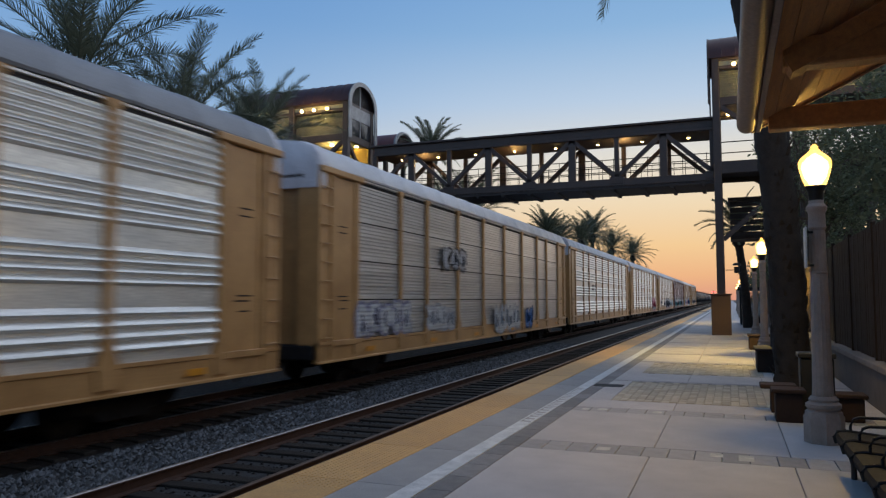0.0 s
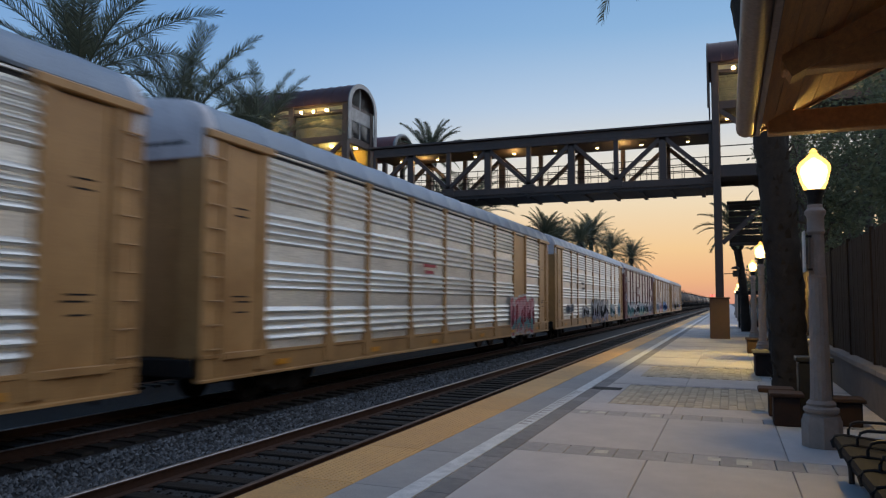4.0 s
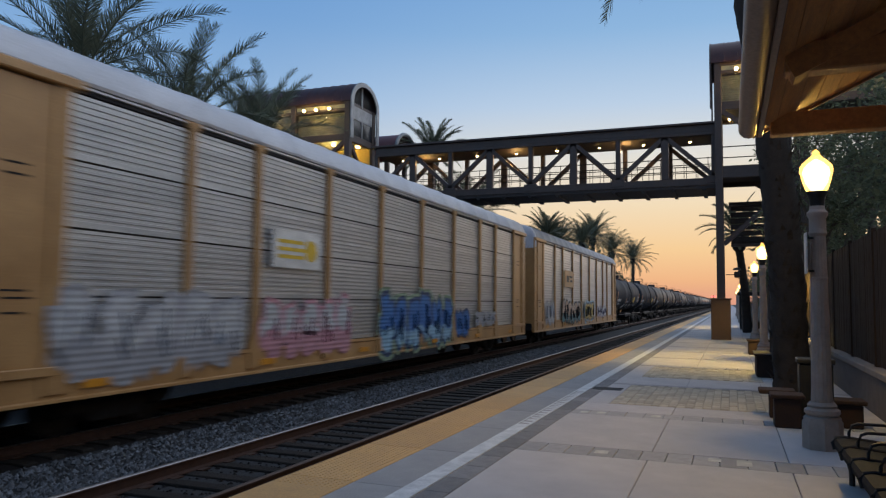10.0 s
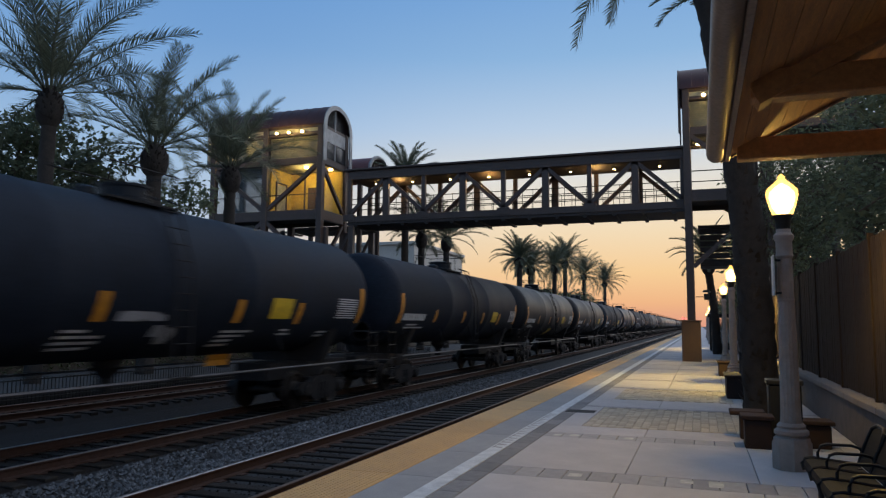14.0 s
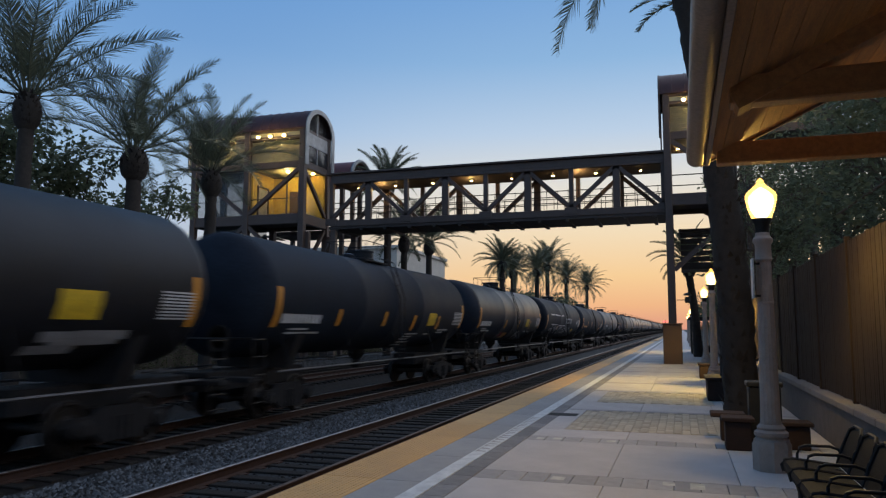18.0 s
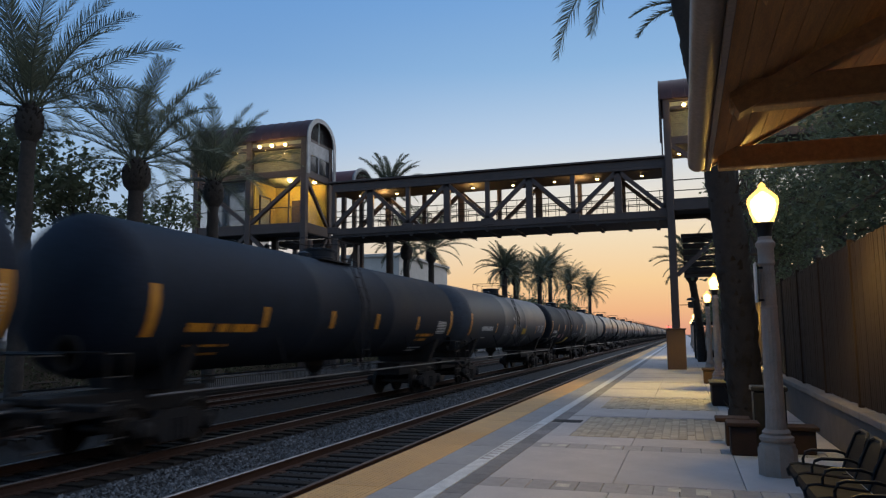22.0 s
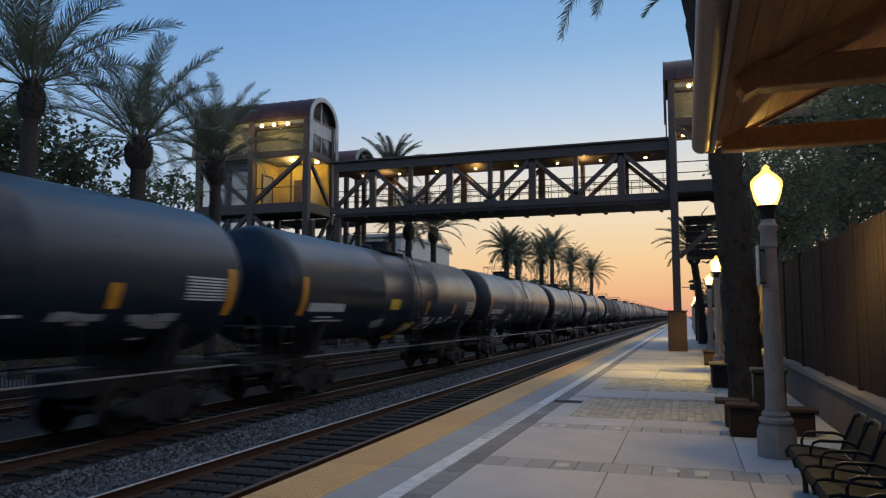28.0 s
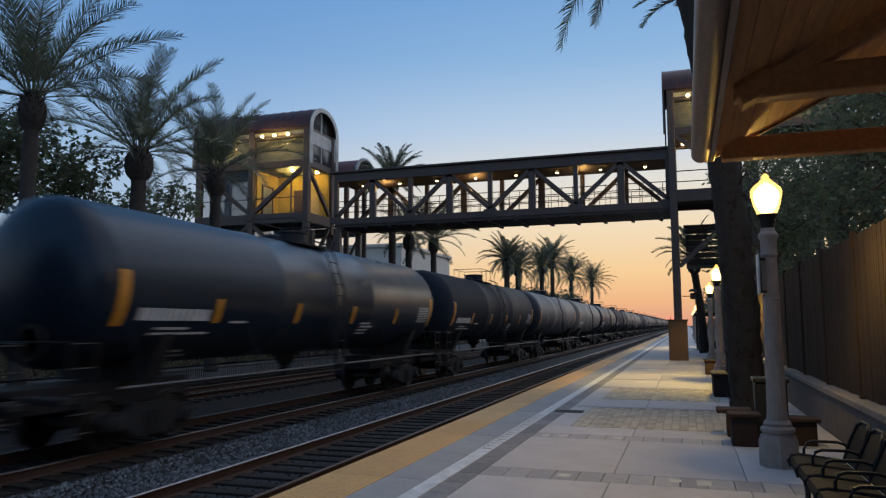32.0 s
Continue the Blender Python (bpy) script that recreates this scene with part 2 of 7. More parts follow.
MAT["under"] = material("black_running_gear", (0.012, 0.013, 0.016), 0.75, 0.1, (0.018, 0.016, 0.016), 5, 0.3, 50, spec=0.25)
MAT["wheel"] = material("steel_wheel", (0.035, 0.03, 0.028), 0.5, 0.7, None, 8, 0.1, 50)
MAT["tank_black"] = material("black_tank_paint", (0.009, 0.016, 0.03), 0.4, 0, (0.01, 0.015, 0.025), 0.8, 0.02, 20, stain=0.4, spec=0.13)
MAT["tank_dark"] = material("charcoal_tank_paint", (0.014, 0.02, 0.03), 0.42, 0, (0.01, 0.013, 0.018), 0.9, 0.03, 20, spec=0.13)
MAT["tank_gloss"] = material("glossy_black_tank_paint", (0.012, 0.02, 0.033), 0.3, 0, (0.009, 0.015, 0.025), 0.8, 0.02, 20, spec=0.26)
MAT["tank_dull"] = material("matt_black_tank_paint", (0.018, 0.024, 0.036), 0.58, 0, (0.012, 0.016, 0.024), 0.9, 0.03, 20, spec=0.07)
MAT["tank_grey"] = material("grey_tank_paint", (0.05, 0.06, 0.078), 0.48, 0, (0.032, 0.038, 0.048), 0.8, 0.03, 20, spec=0.22)
MAT["tank_brown"] = material("rusty_tank_paint", (0.014, 0.015, 0.02), 0.5, 0, (0.01, 0.0105, 0.013), 0.9, 0.05, 20, spec=0.22)
MAT["tank_tan"] = material("dusty_tan_tank_paint", (0.13, 0.125, 0.115), 0.5, 0, (0.085, 0.08, 0.075), 0.9, 0.03, 20, spec=0.25)
MAT["reflect"] = material("yellow_reflector", (0.72, 0.3, 0.02), 0.4, 0, None, 6, 0, 60)
MAT["stencil"] = material("white_stencil", (0.62, 0.64, 0.66), 0.6, 0, (0.4, 0.4, 0.42), 5, 0, 60)
MAT["placard"] = material("yellow_placard", (0.75, 0.5, 0.03), 0.5, 0, None, 6, 0, 60)
MAT["truss"] = material("brown_truss_paint", (0.075, 0.051, 0.043), 0.5, 0.1, (0.052, 0.036, 0.031), 1.5, 0.1, 30)
MAT["soffit"] = material("bridge_soffit", (0.055, 0.043, 0.04), 0.7, 0.1, None, 1.5, 0.1, 30)
MAT["towerroof"] = material("red_metal_roof", (0.085, 0.038, 0.038), 0.5, 0.3, None, 1.0, 0.05, 30)
MAT["stairroof"] = material("weathered_red_metal", (0.2, 0.075, 0.07), 0.5, 0.2, None, 1.0, 0.05, 30)
MAT["towerwhite"] = material("pale_tower_panel", (0.36, 0.36, 0.36), 0.5, 0.2, None, 1.5, 0.05, 30)
# yellow lamplight is mixed into this colour of louvres, frieze and ceiling
MAT["louvre"] = material("olive_louvre", (0.5, 0.46, 0.28), 0.5, 0.1, None, 3, 0.1, 30)
MAT["ochre"] = material("ochre_wall", (0.68, 0.46, 0.07), 0.7, 0, None, 1.5, 0.1, 30)
MAT["pane"] = glass("tower_pane", (0.05, 0.06, 0.065), 0.05, 0.82)
MAT["bluepane"] = glass("blue_shaft_glass", (0.09, 0.15, 0.2), 0.08, 0.62)
MAT["darkpane"] = glass("dark_pane", (0.03, 0.03, 0.035), 0.08, 0.25)
MAT["lampglow"] = glow("lamp_globe_glow", (1.0, 0.47, 0.1), 1.3, 0.45)
MAT["lampcore"] = glow("lamp_core_glow", (1.0, 0.7, 0.3), 4.6, 0.35)
MAT["spot"] = glow("spot_glow", (1.0, 0.66, 0.22), 22)
MAT["redlight"] = glow("red_signal_glow", (1.0, 0.05, 0.05), 2.5)
MAT["post"] = material("lamp_post_stone", (0.4, 0.305, 0.25), 0.75, 0, (0.3, 0.23, 0.19), 5, 0.35, 120)
MAT["bracket"] = material("dark_metal", (0.025, 0.025, 0.025), 0.45, 0.5, None, 5, 0.1, 60)
MAT["wood"] = material("stained_timber", (0.68, 0.32, 0.11), 0.6, 0, (0.48, 0.215, 0.075), 3, 0.25, 40, stretch=(6, 0.6, 6), vary=0.12)
MAT["gutter"] = material("brown_gutter", (0.34, 0.23, 0.165), 0.5, 0.1, (0.25, 0.165, 0.12), 2, 0.05, 40)
MAT["tile"] = material("clay_tile", (0.17, 0.08, 0.055), 0.8, 0, (0.1, 0.05, 0.04), 5, 0.3, 60, vary=0.25)
MAT["fence"] = material("brown_fence_metal", (0.033, 0.022, 0.016), 0.7, 0.0, (0.024, 0.016, 0.012), 2, 0.05, 40, vary=0.15, spec=0.2)
MAT["wall"] = material("rough_wall_block", (0.15, 0.12, 0.105), 0.85, 0, (0.1, 0.082, 0.072), 3, 0.5, 70)
MAT["cap"] = material("wall_cap_stone", (0.24, 0.2, 0.18), 0.8, 0, (0.18, 0.152, 0.138), 3, 0.3, 80)
MAT["planter"] = material("terracotta_planter", (0.038, 0.02, 0.015), 0.8, 0, (0.024, 0.014, 0.011), 4, 0.3, 70, spec=0.3)
MAT["pier"] = material("brown_pier_stucco", (0.085, 0.05, 0.036), 0.85, 0, (0.065, 0.038, 0.028), 3, 0.3, 70)
MAT["bench"] = material("black_bench_metal", (0.022, 0.022, 0.025), 0.5, 0.3, None, 6, 0.1, 60)
MAT["bench_mesh"] = material("perforated_bench_metal", (0.01, 0.01, 0.012), 0.75, 0.0, (0.007, 0.007, 0.009), 60, 0.2, 160, spec=0.15)
MAT["bark"] = material("palm_bark", (0.042, 0.033, 0.027), 0.9, 0, (0.018, 0.014, 0.012), 6, 0.9, 40, vary=0.2)
MAT["frond"] = material("palm_frond", (0.15, 0.165, 0.11), 0.5, 0, (0.1, 0.112, 0.078), 3, 0.1, 40, vary=0.25, spec=0.2)
MAT["dryfrond"] = material("dry_frond", (0.16, 0.11, 0.06), 0.8, 0, None, 3, 0.1, 40, vary=0.25)
MAT["leaf"] = material("tree_leaf", (0.16, 0.185, 0.115), 0.7, 0, (0.11, 0.13, 0.08), 2, 0.1, 40, vary=0.35, spec=0.2)
thin_leaf(MAT["leaf"], 0.45)
thin_leaf(MAT["frond"], 0.25)
MAT["trunk"] = material("tree_trunk", (0.1, 0.08, 0.06), 0.9, 0, None, 6, 0.7, 40)
MAT["beige"] = material("beige_stucco", (0.55, 0.5, 0.44), 0.85, 0, (0.46, 0.42, 0.37), 0.6, 0.2, 30)
MAT["sign"] = material("white_sign", (0.7, 0.7, 0.68), 0.4, 0, None, 4, 0, 40)
MAT["asphalt"] = material("dark_asphalt", (0.024, 0.023, 0.024), 0.9, 0, (0.017, 0.016, 0.017), 2, 0.4, 60)
PAINTS = {}
for nm, c in (("white", (0.44, 0.455, 0.475)), ("blue", (0.03, 0.14, 0.4)), ("teal", (0.06, 0.2, 0.22)), ("red", (0.4, 0.05, 0.07)), ("black", (0.02, 0.02, 0.025)), ("yellow", (0.6, 0.42, 0.08)), ("pink", (0.5, 0.25, 0.3)), ("violet", (0.2, 0.2, 0.3)), ("green", (0.24, 0.33, 0.22)), ("grey", (0.32, 0.33, 0.36)), ("sky", (0.25, 0.45, 0.62)), ("peach", (0.55, 0.38, 0.27)), ("navy", (0.02, 0.05, 0.13))):
    PAINTS[nm] = material("spray_paint_" + nm, c, 0.6, 0, tuple(v * 0.7 for v in c), 4, 0, 40)
# the same paints sprayed over corrugated sheet: the ribs show through
RIBBED = {}
for nm, plain_paint in PAINTS.items():
    m = RIBBED[nm] = plain_paint.copy()
    m.name = "ribbed_" + plain_paint.name
    n, ln = m.node_tree.nodes, m.node_tree.links
    n["Principled BSDF"].inputs["Roughness"].default_value = 0.42
    rib_place, ribs, rib_bump = n.new("ShaderNodeTexCoord"), n.new("ShaderNodeTexWave"), n.new("ShaderNodeBump")
    ribs.bands_direction = "Z"
    ribs.inputs["Scale"].default_value, ribs.inputs["Distortion"].default_value = 0.314 / 0.106, 0.0
    rib_bump.inputs["Strength"].default_value, rib_bump.inputs["Distance"].default_value = 0.8, 0.009
    ln.new(rib_place.outputs["Object"], ribs.inputs["Vector"])
    ln.new(ribs.outputs["Fac"], rib_bump.inputs["Height"])
    ln.new(rib_bump.outputs["Normal"], n["Principled BSDF"].inputs["Normal"])


# ---- mesh tools ----
class Geo:
    """Collects vertices and faces of one mesh."""

    def __init__(self):
        self.v, self.f = [], []

    def add(self, verts, faces):
        k = len(self.v)
        self.v.extend(verts)
        self.f.extend([tuple(i + k for i in q) for q in faces])
        return self

    def box(self, x0, x1, y0, y1, z0, z1, c=0.0):
        """A box; c: width of its chamfered edges."""
        if c <= 0:
            v = [(x, y, z) for x in (x0, x1) for y in (y0, y1) for z in (z0, z1)]
            return self.add(v, [(0, 1, 3, 2), (4, 6, 7, 5), (0, 4, 5, 1), (2, 3, 7, 6), (0, 2, 6, 4), (1, 5, 7, 3)])
        c = min(c, (x1 - x0) / 2.1, (y1 - y0) / 2.1, (z1 - z0) / 2.1)
        rings = []
        for z, d in ((z0, c), (z0 + c, 0), (z1 - c, 0), (z1, c)):
            a, b, p, q = x0 + d, x1 - d, y0 + d, y1 - d
            e = c if d == 0 else 0.0
            rings.append([(a + e, p, z), (b - e, p, z), (b, p + e, z), (b, q - e, z), (b - e, q, z), (a + e, q, z), (a, q - e, z), (a, p + e, z)] if e else
                         [(a, p, z), (b, p, z), (b, p, z), (b, q, z), (b, q, z), (a, q, z), (a, q, z), (a, p, z)])
        v = [p for r in rings for p in r]
        f = []
        for i in range(3):
            for j in range(8):
                f.append((i * 8 + j, i * 8 + (j + 1) % 8, i * 8 + 8 + (j + 1) % 8, i * 8 + 8 + j))
        f.append(tuple(range(7, -1, -1)))
        f.append(tuple(range(24, 32)))
        return self.add(v, f)

    def bar(self, p, q, w, h, up=(0, 0, 1)):
        """A straight bar of section w by h from p to q."""
        p, q = Vector(p), Vector(q)
        d = (q - p).normalized()
        s = d.cross(Vector(up))
        if s.length < 1e-4:
            s = d.cross(Vector((1, 0, 0)))
        s.normalize()
        u = s.cross(d)
        v = [tuple(e + s * a * w / 2 + u * b * h / 2) for e in (p, q) for a, b in ((-1, -1), (1, -1), (1, 1), (-1, 1))]
        return self.add(v, [(0, 1, 2, 3), (7, 6, 5, 4), (0, 4, 5, 1), (1, 5, 6, 2), (2, 6, 7, 3), (3, 7, 4, 0)])

    def tube(self, pts, radii, seg=8, cap=True):
        """A round tube through the points."""
        pts = [Vector(p) for p in pts]
        if not isinstance(radii, (list, tuple)):
            radii = [radii] * len(pts)
        k = len(self.v)
        ref = Vector((0.31, 0.17, 0.93))
        for i, p in enumerate(pts):
            d = (pts[min(i + 1, len(pts) - 1)] - pts[max(i - 1, 0)]).normalized()
            s = d.cross(ref).normalized()
            u = s.cross(d)
            for j in range(seg):
                a = 2 * math.pi * j / seg
                self.v.append(tuple(p + (s * math.cos(a) + u * math.sin(a)) * radii[i]))
        for i in range(len(pts) - 1):
            for j in range(seg):
                self.f.append((k + i * seg + j, k + i * seg + (j + 1) % seg, k + (i + 1) * seg + (j + 1) % seg, k + (i + 1) * seg + j))
        if cap:
            self.f.append(tuple(k + j for j in range(seg - 1, -1, -1)))
            self.f.append(tuple(k + (len(pts) - 1) * seg + j for j in range(seg)))
        return self

    def lathe(self, profile, seg=16, at=(0, 0, 0), axis="z", flute=0.0):
        """Turns (radius, height) pairs round an axis."""
        k = len(self.v)
        for r, h in profile:
            for j in range(seg):
                a = 2 * math.pi * j / seg
                rr = r * (1 - flute * (j % 2))
                c, s = rr * math.cos(a), rr * math.sin(a)
                q = (c, s, h) if axis == "z" else ((h, c, s) if axis == "x" else (s, h, c))
                self.v.append((q[0] + at[0], q[1] + at[1], q[2] + at[2]))
        n = len(profile)
        for i in range(n - 1):
            for j in range(seg):
                self.f.append((k + i * seg + j, k + i * seg + (j + 1) % seg, k + (i + 1) * seg + (j + 1) % seg, k + (i + 1) * seg + j))
        self.f.append(tuple(k + j for j in range(seg - 1, -1, -1)))
        self.f.append(tuple(k + (n - 1) * seg + j for j in range(seg)))
        return self

    def sheet(self, section, along, thick=None):
        """Sweeps a section [(a, b)] in x and z along y from along[0] to along[1]."""
        n = len(section)
        v = [(a, y, b) for y in along for a, b in section]
        f = [(i, i + 1, n + i + 1, n + i) for i in range(n - 1)]
        return self.add(v, f)

    def prism(self, outline, y0, y1):
        """A solid with an outline in x and z, from y0 to y1."""
        n = len(outline)
        v = [(a, y, b) for y in (y0, y1) for a, b in outline]
        f = [tuple(range(n)), tuple(range(2 * n - 1, n - 1, -1))]
        f += [(i, n + i, n + (i + 1) % n, (i + 1) % n) for i in range(n)]
        return self.add(v, f)

    def mesh(self, name, mat, smooth=35):
        me = bpy.data.meshes.new(name)
        me.from_pydata(self.v, [], self.f)
        me.validate()
        if smooth:
            b = bmesh.new()
            b.from_mesh(me)
            bmesh.ops.recalc_face_normals(b, faces=b.faces)
            b.to_mesh(me)
            b.free()
            me.polygons.foreach_set("use_smooth", [True] * len(me.polygons))
            me.set_sharp_from_angle(angle=radians(smooth))
        me.materials.append(mat)
        return me


def part(name, geo, mat, parent, label="", at=None, kind=""):
    """Links one mesh (a Geo or finished mesh data) as an object under a thing or a part."""
    me = geo if isinstance(geo, bpy.types.Mesh) else geo.mesh(name, mat)
    ob = new(name, me)
    ob.parent = parent
    if at is not None:
        ob.matrix_basis = at
    return tagged(ob, label=label, kind=kind)


def thing(name, at, label, category, group="", kind=""):
    ob = new(name)
    ob.empty_display_size = 0.2
    ob.matrix_basis = at if isinstance(at, Matrix) else Matrix.Translation(at)
    return tagged(ob, label, category, group, kind)


def solid(name, geo, mat, label, category, group="", kind="", at=None):
    """A top-level thing of one mesh."""
    return tagged(part(name, geo, mat, None, at=at), label, category, group, kind)


def bulb(name, at, watts, size=0.06, color=(1.0, 0.58, 0.2)):
    """A lamp's own light, inside its lantern."""
    d = bpy.data.lights.new(name, "POINT")
    d.energy, d.shadow_soft_size, d.color = watts, size, color
    ob = new(name, d)
    ob.matrix_basis = Matrix.Translation(at)
    return ob


RAIL = -0.27            # top of the rails; the platform is at 0
TRACKS = (-6.04, -10.4, -15.95)
rng = random.Random(7)


# ---- ground, tracks, platform ----
def ground_and_tracks():
    g = Geo()
    g.add([(-900, -200, -0.95), (900, -200, -0.95), (900, 2500, -0.95), (-900, 2500, -0.95)], [(0, 1, 2, 3)])
    solid("ground", g, MAT["ground"], "bare brown earth reaching to the horizon", "ground", kind="structure")
    bed = Geo()
    sec = [(-4.5, -0.95), (-4.6, -0.47), (-6.9, -0.47), (-7.3, -0.5), (-8.3, -0.56), (-9.1, -0.49), (-9.3, -0.47), (-11.7, -0.47), (-12.6, -0.62), (-14.4, -0.6), (-14.8, -0.47), (-17.1, -0.47), (-17.6, -0.95)]
    bed.sheet(sec[:6], (-40, 1500))
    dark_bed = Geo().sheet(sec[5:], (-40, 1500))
    solid("ballast_bed", dark_bed, MAT["ballast_dark"], "dark ballast under the far tracks", "ballast", kind="structure")
    solid("ballast_bed", bed, MAT["ballast_bed"], "grey crushed-stone ballast under three tracks", "ballast", kind="structure")
    # loose stones on the shoulder between the tracks
    st = Geo()
    r = random.Random(3)
    for i in range(15000):
        y = 5.5 + 34 * r.random() ** 1.6
        x = r.uniform(-9.0, -6.95)
        z = -0.47 - 0.09 * max(0, 1 - abs(x + 8.2) / 1.0)
        s = r.uniform(0.022, 0.055)
        a = r.uniform(0, 6.28)
        c, n = math.cos(a) * s, math.sin(a) * s
        k = r.uniform(0.6, 1.1)
        st.add([(x + c, y + n, z), (x - n * k, y + c * k, z + s * 0.2), (x - c, y - n, z), (x + n * k, y - c * k, z), (x + c * 0.4, y + n * 0.3, z + s * r.uniform(0.6, 1.1))],
               [(0, 1, 4), (1, 2, 4), (2, 3, 4), (3, 0, 4)])
    solid("ballast_stones", st.mesh("ballast_stones", MAT["ballast"], smooth=0), None, "loose blue-grey crushed stones between the tracks", "ballast", kind="stuff")
    st = Geo()
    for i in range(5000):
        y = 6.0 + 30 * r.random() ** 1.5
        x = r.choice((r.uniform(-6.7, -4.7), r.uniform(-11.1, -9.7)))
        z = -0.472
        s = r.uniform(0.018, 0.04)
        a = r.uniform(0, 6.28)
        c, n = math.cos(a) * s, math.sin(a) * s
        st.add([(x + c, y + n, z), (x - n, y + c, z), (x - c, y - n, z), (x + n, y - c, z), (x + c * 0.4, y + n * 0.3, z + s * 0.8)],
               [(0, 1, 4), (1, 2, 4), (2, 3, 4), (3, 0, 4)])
    solid("track_stones", st.mesh("track_stones", MAT["ballast_dark"], smooth=0), None, "dark stones between the ties", "ballast", kind="stuff")
    tie = Geo().box(-1.3, 1.3, -0.115, 0.115, -0.6, -0.44, 0.012).mesh("tie", MAT["tie"])
    for i, x in enumerate(TRACKS):
        tr = thing("track", (x, 0, 0), "standard-gauge track with rusty rails on dark timber ties", "railway track", "parallel tracks", "structure")
        for sx in (-1, 1):
            g = Geo()
            w = [(-0.075, -0.17), (0.075, -0.17), (0.07, -0.155), (0.012, -0.14), (0.01, -0.045), (0.036, -0.035), (0.036, -0.014), (-0.036, -0.014), (-0.036, -0.035), (-0.01, -0.045), (-0.012, -0.14), (-0.07, -0.155)]
            g.prism([(a + sx * 0.752, b + RAIL) for a, b in w], -40, 1500)
            ra = part("rail", g, MAT["rail"], tr, "rust-brown steel rail")
            g = Geo().prism([(sx * 0.752 + a, RAIL + b) for a, b in ((-0.034, -0.016), (-0.024, -0.004), (-0.01, 0.0), (0.01, 0.0), (0.024, -0.004), (0.034, -0.016))], -40, 1500)
            # sky sheen on the heads is put into the choice of material
            shiny = i == 1 or (i == 0 and sx < 0)
            part("rail_head", g, MAT["railhead" if shiny else "railhead_dark"], ra, "polished running surface" if shiny else "running surface darkened where it mirrors no bright sky")
        rest = Geo()
        step = 0.53
        near = (5.0, 60.0) if i < 2 else (1, 1)
        y = -10.0
        while y < 260:
            jy = y + rng.uniform(-0.03, 0.03)
            if near[0] < y < near[1]:
                part("tie", tie, None, tr, at=pose(rng.uniform(-0.04, 0.04), jy, rng.uniform(-0.008, 0.008), 0, 0, rng.uniform(-1, 1)))
            else:
                rest.box(-1.3, 1.3, jy - 0.115, jy + 0.115, -0.6, -0.44)
            y += step
        part("ties", rest.mesh("ties", MAT["tie"], smooth=0), None, tr, kind="stuff")
        plate = Geo()
        for j in range(100):
            yy = 5 + j * step
            for sx in (-0.752, 0.752):
                plate.box(sx - 0.17, sx + 0.17, yy - 0.09, yy + 0.09, -0.445, -0.43)
        part("tie_plates", plate.mesh("tie_plates", MAT["rail"], smooth=0), None, tr, kind="stuff")


